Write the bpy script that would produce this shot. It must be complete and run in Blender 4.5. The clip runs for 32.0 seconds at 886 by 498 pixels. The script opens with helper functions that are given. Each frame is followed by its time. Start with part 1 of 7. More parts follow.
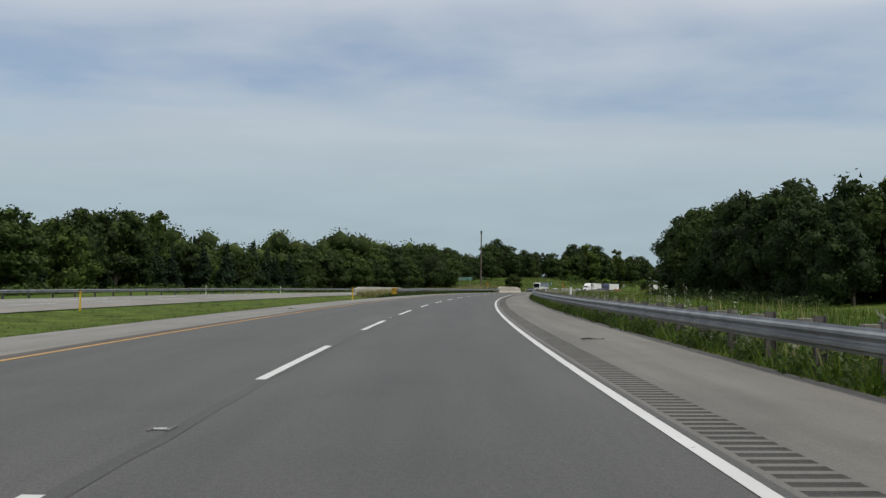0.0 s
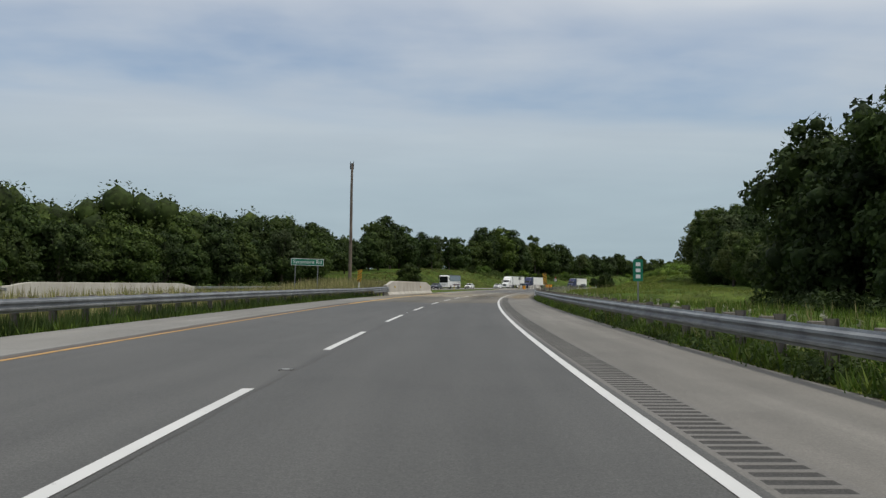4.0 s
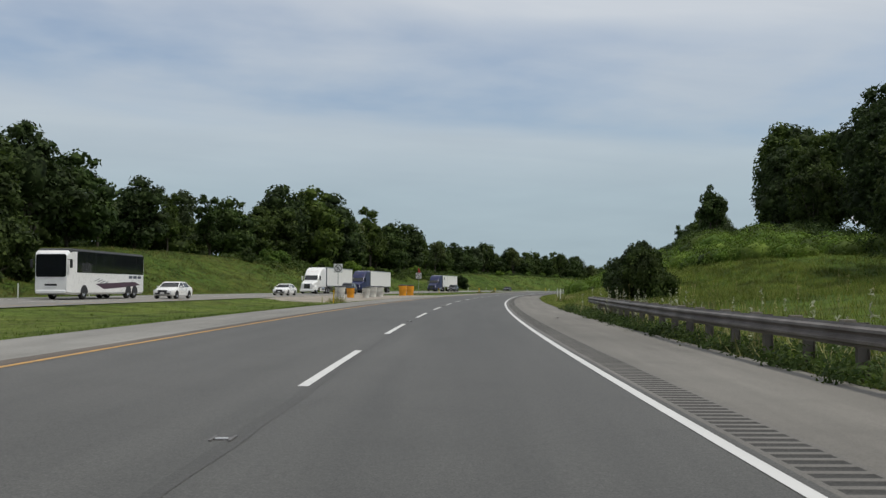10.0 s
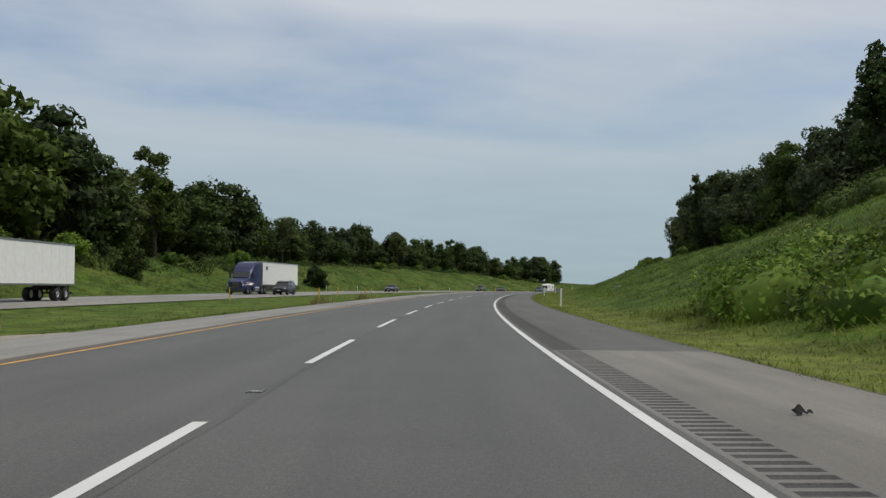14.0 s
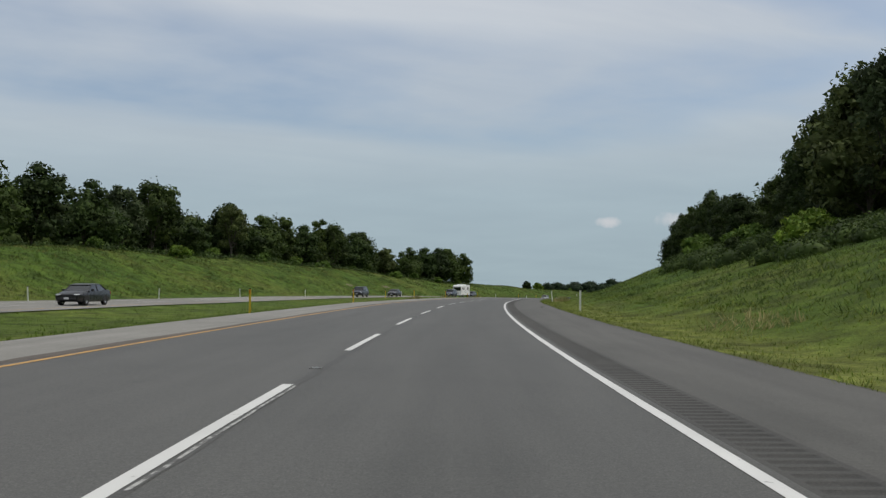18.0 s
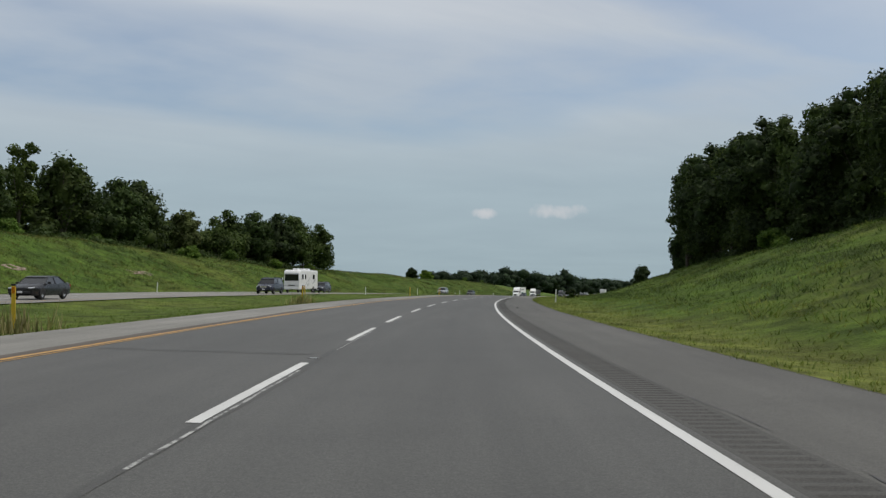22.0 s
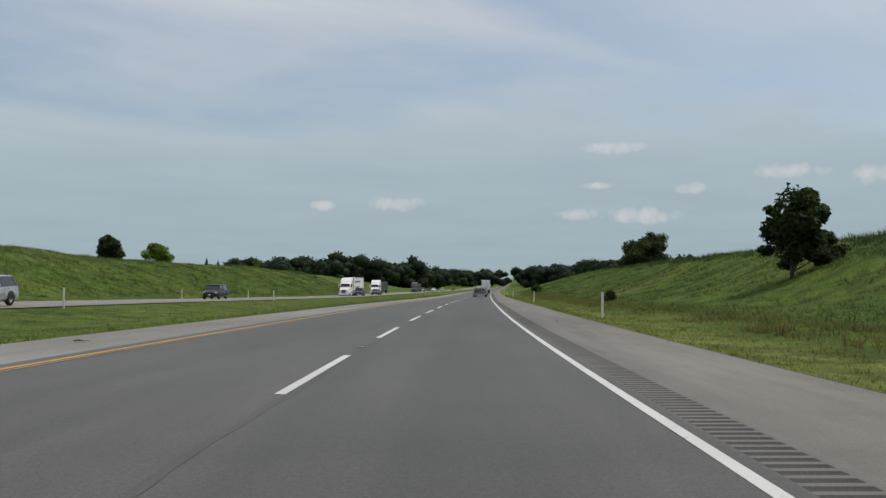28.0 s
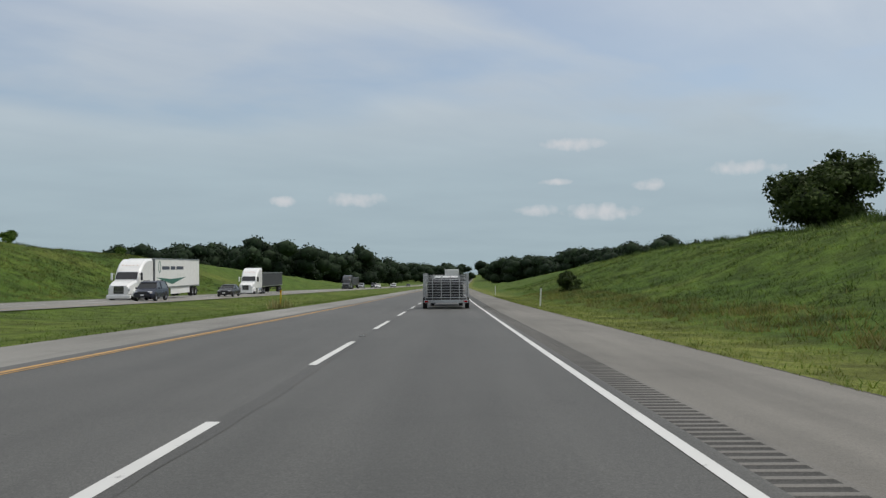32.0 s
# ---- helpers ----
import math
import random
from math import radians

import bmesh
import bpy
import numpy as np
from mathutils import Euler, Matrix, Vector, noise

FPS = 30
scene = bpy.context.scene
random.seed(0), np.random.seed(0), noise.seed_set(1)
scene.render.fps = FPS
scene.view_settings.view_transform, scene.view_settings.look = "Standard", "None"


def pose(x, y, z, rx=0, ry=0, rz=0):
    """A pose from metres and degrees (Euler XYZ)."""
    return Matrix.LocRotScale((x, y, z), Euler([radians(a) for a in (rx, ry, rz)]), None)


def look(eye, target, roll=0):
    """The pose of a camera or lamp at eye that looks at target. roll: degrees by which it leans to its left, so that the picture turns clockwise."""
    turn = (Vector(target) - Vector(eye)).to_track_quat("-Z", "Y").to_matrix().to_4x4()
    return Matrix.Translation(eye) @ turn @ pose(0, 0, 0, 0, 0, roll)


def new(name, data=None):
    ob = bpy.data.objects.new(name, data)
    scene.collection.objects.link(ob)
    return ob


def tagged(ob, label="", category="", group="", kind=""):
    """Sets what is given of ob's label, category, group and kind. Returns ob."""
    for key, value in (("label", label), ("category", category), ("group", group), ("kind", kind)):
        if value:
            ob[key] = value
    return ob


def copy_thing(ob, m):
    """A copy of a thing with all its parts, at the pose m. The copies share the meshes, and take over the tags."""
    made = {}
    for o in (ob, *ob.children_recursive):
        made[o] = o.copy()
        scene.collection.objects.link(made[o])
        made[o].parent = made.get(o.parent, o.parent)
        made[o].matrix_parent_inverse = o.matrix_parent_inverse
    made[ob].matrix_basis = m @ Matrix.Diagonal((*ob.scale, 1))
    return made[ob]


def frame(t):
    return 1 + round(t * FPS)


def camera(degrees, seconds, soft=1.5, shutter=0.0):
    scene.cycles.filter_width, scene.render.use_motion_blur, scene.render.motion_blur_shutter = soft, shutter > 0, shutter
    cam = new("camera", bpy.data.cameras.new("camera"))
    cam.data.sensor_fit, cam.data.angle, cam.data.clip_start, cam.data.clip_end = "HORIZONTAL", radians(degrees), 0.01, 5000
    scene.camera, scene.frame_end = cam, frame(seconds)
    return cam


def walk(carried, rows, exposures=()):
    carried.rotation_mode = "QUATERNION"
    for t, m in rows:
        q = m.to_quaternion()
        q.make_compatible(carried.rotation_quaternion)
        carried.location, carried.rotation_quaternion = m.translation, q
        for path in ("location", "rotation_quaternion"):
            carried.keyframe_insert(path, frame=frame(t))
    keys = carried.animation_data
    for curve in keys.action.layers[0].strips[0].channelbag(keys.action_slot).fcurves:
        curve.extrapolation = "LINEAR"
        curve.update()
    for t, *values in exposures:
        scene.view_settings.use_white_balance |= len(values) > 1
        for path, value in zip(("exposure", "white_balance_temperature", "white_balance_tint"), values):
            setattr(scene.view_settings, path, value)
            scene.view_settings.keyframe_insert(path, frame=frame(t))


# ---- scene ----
cam = camera(50.83, 32.0, soft=1.35)
PATH = [
    (0.0, pose(-0.036, 4.487, 1.158, 92.736, -0.039, -0.794)),
    (0.5, pose(0.191, 18.984, 1.292, 92.838, -0.088, -1.569)),
    (1.0, pose(0.656, 33.510, 1.426, 92.867, -0.127, -2.536)),
    (1.5, pose(1.395, 48.090, 1.570, 92.701, -0.096, -3.502)),
    (2.0, pose(2.376, 62.681, 1.664, 92.812, -0.084, -4.536)),
    (2.5, pose(3.599, 77.244, 1.792, 92.746, -0.089, -5.345)),
    (3.0, pose(5.062, 91.774, 1.921, 92.615, -0.063, -6.122)),
    (3.5, pose(6.694, 106.271, 2.011, 92.457, -0.032, -6.750)),
    (4.0, pose(8.521, 120.735, 2.121, 92.371, -0.040, -7.579)),
    (4.5, pose(10.537, 135.171, 2.181, 92.445, -0.054, -8.445)),
    (5.0, pose(12.746, 149.580, 2.243, 92.485, -0.072, -9.340)),
    (5.5, pose(15.148, 163.965, 2.305, 92.499, -0.096, -10.250)),
    (6.0, pose(17.742, 178.330, 2.366, 92.381, -0.118, -11.152)),
    (6.5, pose(20.561, 192.670, 2.393, 92.285, -0.111, -11.913)),
    (7.0, pose(23.615, 206.982, 2.420, 92.258, -0.107, -12.709)),
    (7.5, pose(26.906, 221.270, 2.436, 92.122, -0.079, -13.674)),
    (8.0, pose(30.530, 235.502, 2.451, 92.305, -0.098, -14.787)),
    (8.5, pose(34.414, 249.703, 2.501, 92.149, -0.062, -15.622)),
    (9.0, pose(38.447, 263.895, 2.556, 92.310, -0.043, -16.073)),
    (9.5, pose(42.618, 278.079, 2.604, 92.349, -0.106, -16.865)),
    (10.0, pose(47.029, 292.218, 2.653, 92.465, -0.153, -18.013)),
    (10.5, pose(51.745, 306.285, 2.697, 92.491, -0.106, -19.101)),
    (11.0, pose(56.676, 320.301, 2.740, 92.483, -0.075, -20.031)),
    (11.5, pose(61.866, 334.237, 2.803, 92.152, 0.080, -21.078)),
    (12.0, pose(67.291, 348.088, 2.787, 92.374, 0.077, -21.973)),
    (12.5, pose(72.914, 361.853, 2.803, 92.353, 0.054, -22.934)),
    (13.0, pose(78.733, 375.541, 2.815, 92.405, 0.033, -23.837)),
    (13.5, pose(84.765, 389.152, 2.846, 92.371, 0.010, -24.531)),
    (14.0, pose(90.989, 402.676, 2.877, 92.386, -0.008, -25.269)),
    (14.5, pose(97.401, 416.091, 2.899, 92.363, 0.048, -26.084)),
    (15.0, pose(104.015, 429.388, 2.921, 92.343, 0.121, -26.939)),
    (15.5, pose(110.812, 442.574, 2.945, 92.351, 0.082, -27.851)),
    (16.0, pose(117.782, 455.655, 2.970, 92.395, 0.056, -28.620)),
    (16.5, pose(124.924, 468.632, 3.008, 92.483, 0.029, -29.363)),
    (17.0, pose(132.242, 481.507, 3.053, 92.461, -0.001, -30.141)),
    (17.5, pose(139.739, 494.281, 3.098, 92.403, -0.034, -31.004)),
    (18.0, pose(147.424, 506.947, 3.142, 92.469, -0.063, -32.049)),
    (18.5, pose(155.359, 519.482, 3.180, 92.461, -0.109, -33.134)),
    (19.0, pose(163.552, 531.887, 3.208, 92.368, -0.131, -34.148)),
    (19.5, pose(172.019, 544.165, 3.225, 92.216, -0.166, -35.142)),
    (20.0, pose(180.721, 556.379, 3.241, 92.150, -0.184, -36.096)),
    (20.5, pose(189.687, 568.552, 3.204, 92.095, -0.200, -36.966)),
    (21.0, pose(198.876, 580.676, 3.136, 92.118, -0.234, -37.717)),
    (21.5, pose(208.282, 592.718, 3.075, 92.050, -0.214, -38.598)),
    (22.0, pose(217.869, 604.641, 3.014, 91.866, -0.182, -39.585)),
    (22.5, pose(227.617, 616.394, 2.887, 92.041, -0.103, -40.436)),
    (23.0, pose(237.508, 627.919, 2.741, 92.242, 0.005, -41.291)),
    (23.5, pose(247.517, 639.172, 2.673, 91.966, -0.035, -42.261)),
    (24.0, pose(257.668, 650.156, 2.576, 91.929, -0.007, -43.064)),
    (24.5, pose(267.972, 660.894, 2.421, 91.857, -0.030, -44.004)),
    (25.0, pose(278.410, 671.438, 2.253, 91.759, -0.030, -44.833)),
    (25.5, pose(288.992, 681.815, 2.095, 91.757, -0.029, -45.499)),
    (26.0, pose(299.672, 692.081, 1.938, 91.764, 0.007, -46.245)),
    (26.5, pose(310.473, 702.195, 1.734, 91.486, 0.052, -47.002)),
    (27.0, pose(321.397, 712.136, 1.506, 91.474, 0.105, -47.742)),
    (27.5, pose(332.436, 721.891, 1.279, 91.452, 0.167, -48.508)),
    (28.0, pose(343.577, 731.450, 1.052, 91.392, 0.242, -49.452)),
    (28.5, pose(354.784, 740.835, 0.803, 91.280, 0.209, -50.353)),
    (29.0, pose(366.119, 750.090, 0.532, 91.170, 0.215, -51.075)),
    (29.5, pose(377.637, 759.274, 0.266, 91.073, 0.225, -51.542)),
    (30.0, pose(389.301, 768.352, -0.067, 91.185, 0.373, -51.684)),
    (30.5, pose(400.943, 777.467, -0.356, 91.003, 0.328, -51.808)),
    (31.0, pose(412.606, 786.577, -0.664, 90.991, 0.313, -51.846)),
    (31.5, pose(424.312, 795.666, -0.983, 91.052, 0.325, -51.863)),
    (32.0, pose(436.033, 804.751, -1.302, 91.134, 0.336, -51.860)),
]
EXPOSURES = [(0.0, -0.05), (13.0, -0.05), (18.0, -0.12), (25.0, -0.14), (32.0, -0.08)]
walk(cam, PATH, EXPOSURES)

# ---- the road's line: curvature and height along it, metre by metre ----
ROAD_S = [-120.0, -60.0, 0.0, 60.0, 120.0, 180.0, 240.0, 300.0, 360.0, 420.0, 480.0, 540.0, 600.0, 660.0, 720.0, 780.0, 840.0, 900.0, 960.0, 1020.0, 1080.0, 1140.0, 1300.0, 1500.0, 1700.0, 2000.0, 3600.0]
ROAD_K = [0.0012291, 0.0012291, 0.0012291, 0.0011159, 0.0009932, 0.0009904, 0.001053, 0.0010819, 0.0009619, 0.0010413, 0.0010315, 0.0011126, 0.0010204, 0.0009578, 0.0011785, 0.001069, 0.0007995, 0.0001367, 4.29e-05, 4.5e-05, 4.5e-05, 4.5e-05, 4.5e-05, 4.5e-05, 4.5e-05, 4.5e-05, 4.5e-05]
ROAD_Z = [-0.899, -0.465, -0.0, 0.529, 0.965, 1.187, 1.284, 1.48, 1.637, 1.734, 1.821, 1.989, 2.06, 1.823, 1.35, 0.702, -0.234, -1.376, -2.672, -3.894, -4.969, -5.972, -8.8, -12.2, -15.2, -18.5, -22.0]
DASH_PHASE, DASH_CYCLE, DASH_LONG = 3.34, 12.19, 6.15


def alignment():
    s = np.arange(-300.0, 3600.0, 1.0)
    k = np.interp(s, ROAD_S, ROAD_K)
    k[s > 1200] *= np.clip((2200 - s[s > 1200]) / 1000, 0, 1)
    th = np.concatenate([[0], np.cumsum((k[1:] + k[:-1]) / 2)])
    th -= np.interp(0, s, th)
    dx, dy = np.sin(th), np.cos(th)
    x = np.concatenate([[0], np.cumsum((dx[1:] + dx[:-1]) / 2)])
    y = np.concatenate([[0], np.cumsum((dy[1:] + dy[:-1]) / 2)])
    return s, th, x - np.interp(0, s, x), y - np.interp(0, s, y)


AS, ATH, AX, AY = alignment()


def knots(*pairs):
    xs, ys = zip(*pairs)
    return lambda s: np.interp(s, xs, ys)


road_z = lambda s: np.interp(s, ROAD_S, ROAD_Z)
opp_in = knots((50, -0.3), (310, 0.1), (610, -0.09), (732, 0.3), (880, 0.3), (1000, 0.05), (1200, 0.0))
opp_out = knots((50, 0.08), (330, 0.29), (630, 0.16), (750, 0.55), (900, 0.38), (1025, 0.08), (1200, 0.05))
left_slope = knots((0, 0.011), (110, 0.010), (190, 0.022), (300, 0.023), (340, 0.020), (370, 0.012), (460, 0.010), (545, 0.019), (660, 0.023), (760, 0.028), (845, 0.024), (890, 0.012), (960, 0.008))
bank_left = knots((-300, 0.3), (320, 0.3), (368, 4.0), (420, 6.7), (460, 7.2), (550, 5.6), (630, 6.6), (730, 8.0), (790, 7.5), (850, 6.3),
                  (945, 6.9), (1010, 6.6), (1070, 7.4), (1200, 6.0), (1400, 2.0), (1800, 1.0))
bank_right = knots((-300, -1.2), (200, -0.8), (240, 0.3), (330, 1.0), (365, 2.2), (398, 6.0), (430, 8.6), (460, 9.4), (500, 6.6), (565, 6.5), (606, 5.6), (660, 7.0),
                   (700, 6.5), (750, 5.7), (830, 5.7), (900, 5.3), (960, 5.5), (1016, 6.0), (1080, 6.2), (1180, 5.0), (1350, 2.0), (1800, 1.0))
bank_bow = knots((710, 0.88), (750, 1.4), (800, 1.5), (860, 2.0), (900, 2.4), (935, 2.0), (1000, 1.2), (1100, 0.9))
OPP_NEAR, OPP_FAR, OWN_LEFT, OWN_RIGHT = -23.4, -35.4, -8.9, 4.45


def smooth(x):
    x = np.clip(x, 0, 1)
    return x * x * (3 - 2 * x)


def pave(s, u):
    """Height of the paved surfaces over the road's line."""
    return np.where(u > -15, np.where(u < -1.96, left_slope(s) * (-1.96 - u), 0.0),
                    opp_in(s) + (opp_out(s) - opp_in(s)) * (u - OPP_NEAR) / (OPP_FAR - OPP_NEAR))


def rumple(s, u):
    """Small unevenness of the grass ground."""
    return (0.5 * np.sin(s * 0.11 + 0.3 * u) * np.sin(u * 0.17 + 1.3) + 0.3 * np.sin(s * 0.31 - u * 0.23) + 0.25 * np.sin(s * 0.053 + u * 0.41 + 2))


def turf(s, u):
    """Height of the grass ground over the road's line, for arrays."""
    s, u = np.broadcast_arrays(np.asarray(s, float), np.asarray(u, float))
    edge_l, edge_r = pave(s, np.full_like(u, OWN_LEFT)), 0.0
    hl, hr = bank_left(s), bank_right(s)
    zin, zout = opp_in(s), opp_out(s)
    a = (u - OWN_LEFT) / (OPP_NEAR - OWN_LEFT)
    med = edge_l + (zin - edge_l) * a - 0.05 + (1.3 * np.exp(-((s - 222) / 15.0) ** 2) - 0.38) * np.sin(np.clip(a, 0, 1) * np.pi)
    right = -0.06 - 0.1 * smooth((u - 4.5) / 2.0) * (1 - smooth((u - 7) / 3)) + hr * smooth((u - 6.5) / 26.0) ** bank_bow(s)
    right = right + rumple(s, u) * 0.35 * smooth((u - 9) / 12)
    left = zout - 0.08 + (hl - zout) * smooth((-37.2 - u) / 23.0) ** 0.9 + rumple(s, u) * 0.35 * smooth((-40 - u) / 12)
    z = np.where(u > 3.9, right, np.where(u > -8.7, pave(s, u) - 0.12, np.where(u > OPP_NEAR - 0.2, med, np.where(u > OPP_FAR + 0.2, pave(s, u) - 0.12, left))))
    # the small road and the stream gap that the bridge spans
    gap = smooth((s - 200) / 7) * (1 - smooth((s - 232) / 7))
    side = np.where(u > 0, smooth((u - 4.6) / 3.0), 0.0 * u)
    side = np.maximum(side, np.where((u <= 4.6) & (u >= -10.5), 1.0, 0.0))
    return z - gap * side * np.where(u > 4.6, 1.6, 1.2)


def spot(s, u):
    th = np.interp(s, AS, ATH)
    return np.interp(s, AS, AX) + u * np.cos(th), np.interp(s, AS, AY) - u * np.sin(th), th


def at(s, u, z=0.0):
    x, y, th = spot(s, u)
    return Vector((float(x), float(y), float(road_z(s) + z)))


def ground_z(s, u):
    return float(turf(s, u))


def stand(s, u, turn=0.0, z=None, lean=0.0, scale=1.0):
    """A pose on the ground (or at height z over the road's line), its y axis along the road."""
    x, y, th = spot(s, u)
    h = float(turf(s, u)) if z is None else z
    m = pose(float(x), float(y), float(road_z(s)) + h, 0, lean, -math.degrees(th) + turn)
    return m @ Matrix.Scale(scale, 4) if scale != 1.0 else m


# ---- world, sun, exposure ----
SUN_AZ, SUN_EL = 125.0, 60.0
world = bpy.data.worlds.new("sky")
scene.world = world
world.use_nodes = True
WT = world.node_tree
WT.nodes.clear()


def wnode(kind, *ins, **props):
    n = WT.nodes.new(kind)
    for k, v in props.items():
        setattr(n, k, v)
    for i, v in enumerate(ins):
        if v is None:
            continue
        if isinstance(v, bpy.types.NodeSocket):
            WT.links.new(v, n.inputs[i])
        else:
            n.inputs[i].default_value = v
    return n


def wmath(op, a, b=None, c=None):
    return wnode("ShaderNodeMath", a, b, c, operation=op).outputs[0]


def wramp(fac, *stops):
    n = wnode("ShaderNodeValToRGB", fac)
    els = n.color_ramp.elements
    for i, (p, c) in enumerate(stops):
        e = els[i] if i < 2 else els.new(p)
        e.position, e.color = p, (c if len(c) == 4 else (*c, 1))
    return n.outputs[0]


sky = wnode("ShaderNodeTexSky", sky_type="NISHITA", sun_disc=False, sun_elevation=radians(SUN_EL), sun_rotation=radians(SUN_AZ),
            air_density=1.0, dust_density=2.0, ozone_density=1.0)
way = wnode("ShaderNodeTexCoord").outputs["Generated"]
sep = wnode("ShaderNodeSeparateXYZ", way)
dx_, dy_, dz_ = sep.outputs
up_ = wmath("ADD", wmath("MAXIMUM", dz_, 0.0), 0.09)
plane = wnode("ShaderNodeCombineXYZ", wmath("DIVIDE", dx_, up_), wmath("DIVIDE", dy_, up_), 0.0).outputs[0]
streak = wnode("ShaderNodeMapping", plane)
streak.inputs["Rotation"].default_value = (0, 0, radians(38))
streak.inputs["Scale"].default_value = (0.55, 0.95, 1)
streak.inputs["Location"].default_value = (3.1, 0.7, 0)
veil = wnode("ShaderNodeTexNoise", streak.outputs[0])
veil.inputs["Scale"].default_value, veil.inputs["Detail"].default_value = 0.62, 4.5
veil.inputs["Roughness"].default_value, veil.inputs["Distortion"].default_value = 0.46, 0.35
thick = wnode("ShaderNodeTexNoise", plane)
thick.inputs["Scale"].default_value, thick.inputs["Detail"].default_value = 1.3, 5.0
lift = wmath("ADD", dz_, wmath("MULTIPLY", wmath("SUBTRACT", veil.outputs["Fac"], 0.5), 0.26))
gap_band = wramp(lift, (0.150, (0, 0, 0)), (0.195, (1, 1, 1)), (0.235, (0.8, 0.8, 0.8)), (0.275, (0.05, 0.05, 0.05)), (0.40, (0.3, 0.3, 0.3)), (0.7, (0.0, 0.0, 0.0)))
torn = wramp(thick.outputs["Fac"], (0.34, (0.25, 0.25, 0.25)), (0.62, (1, 1, 1)))
# a long slanting edge of the veil, with blue beyond it
az_ = wmath("ARCTAN2", dx_, dy_)
el_ = wmath("ARCSINE", dz_)
beyond = wmath("ADD", wmath("SUBTRACT", el_, wmath("MULTIPLY_ADD", wmath("SUBTRACT", az_, radians(49)), -0.35, radians(16.0))), wmath("MULTIPLY", wmath("SUBTRACT", thick.outputs["Fac"], 0.5), 0.10))
gap_slant = wmath("MULTIPLY", wramp(wmath("MULTIPLY_ADD", beyond, 4.0, 0.2), (0.20, (0, 0, 0)), (0.32, (0.75, 0.75, 0.75)), (0.6, (0.4, 0.4, 0.4)), (1.0, (0.1, 0.1, 0.1))),
                  wramp(wmath("MULTIPLY", az_, 0.5), (0.33, (0, 0, 0)), (0.41, (1, 1, 1))))
cover = wmath("SUBTRACT", 1.0, wmath("MULTIPLY", wmath("MAXIMUM", wmath("MULTIPLY", gap_band, torn), gap_slant), 0.85))
tone = wramp(dz_, (0.0, (0.365, 0.465, 0.512)), (0.10, (0.405, 0.505, 0.566)), (0.19, (0.508, 0.578, 0.645)), (0.30, (0.595, 0.643, 0.704)), (1.0, (0.665, 0.692, 0.724)))
wisp_way = wnode("ShaderNodeMapping", plane)
wisp_way.inputs["Rotation"].default_value = (0, 0, radians(64))
wisp_way.inputs["Scale"].default_value = (0.6, 1.7, 1)
wisp = wnode("ShaderNodeTexNoise", wisp_way.outputs[0])
wisp.inputs["Scale"].default_value, wisp.inputs["Detail"].default_value = 1.5, 7.0
wisp.inputs["Roughness"].default_value, wisp.inputs["Distortion"].default_value = 0.58, 0.7
grain_ = wnode("ShaderNodeMix", 1.0, data_type="RGBA", blend_type="MULTIPLY")
WT.links.new(wramp(thick.outputs["Fac"], (0.3, (0.965, 0.965, 0.97)), (0.7, (1.035, 1.03, 1.025))), grain_.inputs[6])
high = wramp(dz_, (0.08, (0, 0, 0)), (0.24, (1, 1, 1)))
drawn = wnode("ShaderNodeMix", high, data_type="RGBA")
drawn.inputs[6].default_value = (1, 1, 1, 1)
WT.links.new(wramp(wisp.outputs["Fac"], (0.30, (0.935, 0.95, 0.97)), (0.72, (1.075, 1.06, 1.04))), drawn.inputs[7])
WT.links.new(drawn.outputs[2], grain_.inputs[7])
grain_ = grain_.outputs[2]
cloud = wnode("ShaderNodeMix", 1.0, data_type="RGBA", blend_type="MULTIPLY")
WT.links.new(tone, cloud.inputs[6])
WT.links.new(grain_, cloud.inputs[7])
# small fair-weather puffs low over the horizon
fluff = wnode("ShaderNodeTexNoise", way)
fluff.inputs["Scale"].default_value, fluff.inputs["Detail"].default_value = 70.0, 4.0
rag = wmath("MULTIPLY", wmath("SUBTRACT", fluff.outputs["Fac"], 0.5), 2.6)
puffs = None
for a, e, w, h in ((0.813, 0.073, 0.034, 0.0085), (0.736, 0.071, 0.02, 0.006), (1.046, 0.130, 0.04, 0.0075), (1.218, 0.100, 0.04, 0.0085),
                   (1.298, 0.093, 0.024, 0.011), (1.072, 0.058, 0.045, 0.010), (1.007, 0.060, 0.024, 0.007), (1.028, 0.090, 0.022, 0.004),
                   (1.123, 0.086, 0.016, 0.007)):
    q = wmath("ADD", wmath("POWER", wmath("ABSOLUTE", wmath("DIVIDE", wmath("SUBTRACT", az_, a), w)), 2.0),
              wmath("POWER", wmath("ABSOLUTE", wmath("DIVIDE", wmath("SUBTRACT", el_, e), h)), 2.0))
    one = wmath("SUBTRACT", 1.15, wmath("SUBTRACT", q, rag))
    puffs = one if puffs is None else wmath("MAXIMUM", puffs, one)
puff_fac = wmath("MULTIPLY", wramp(wmath("MULTIPLY", puffs, 0.5), (0.1, (0, 0, 0)), (0.7, (1, 1, 1))), 0.72)
lit = wnode("ShaderNodeMix", puff_fac, data_type="RGBA")
WT.links.new(cloud.outputs[2], lit.inputs[6])
lit.inputs[7].default_value = (0.68, 0.68, 0.70, 1)
blue = wnode("ShaderNodeBackground", sky.outputs[0], 0.125)
grey = wnode("ShaderNodeBackground", lit.outputs[2], 1.0)
WT.links.new(wnode("ShaderNodeMixShader", cover, blue.outputs[0], grey.outputs[0]).outputs[0], wnode("ShaderNodeOutputWorld").inputs[0])

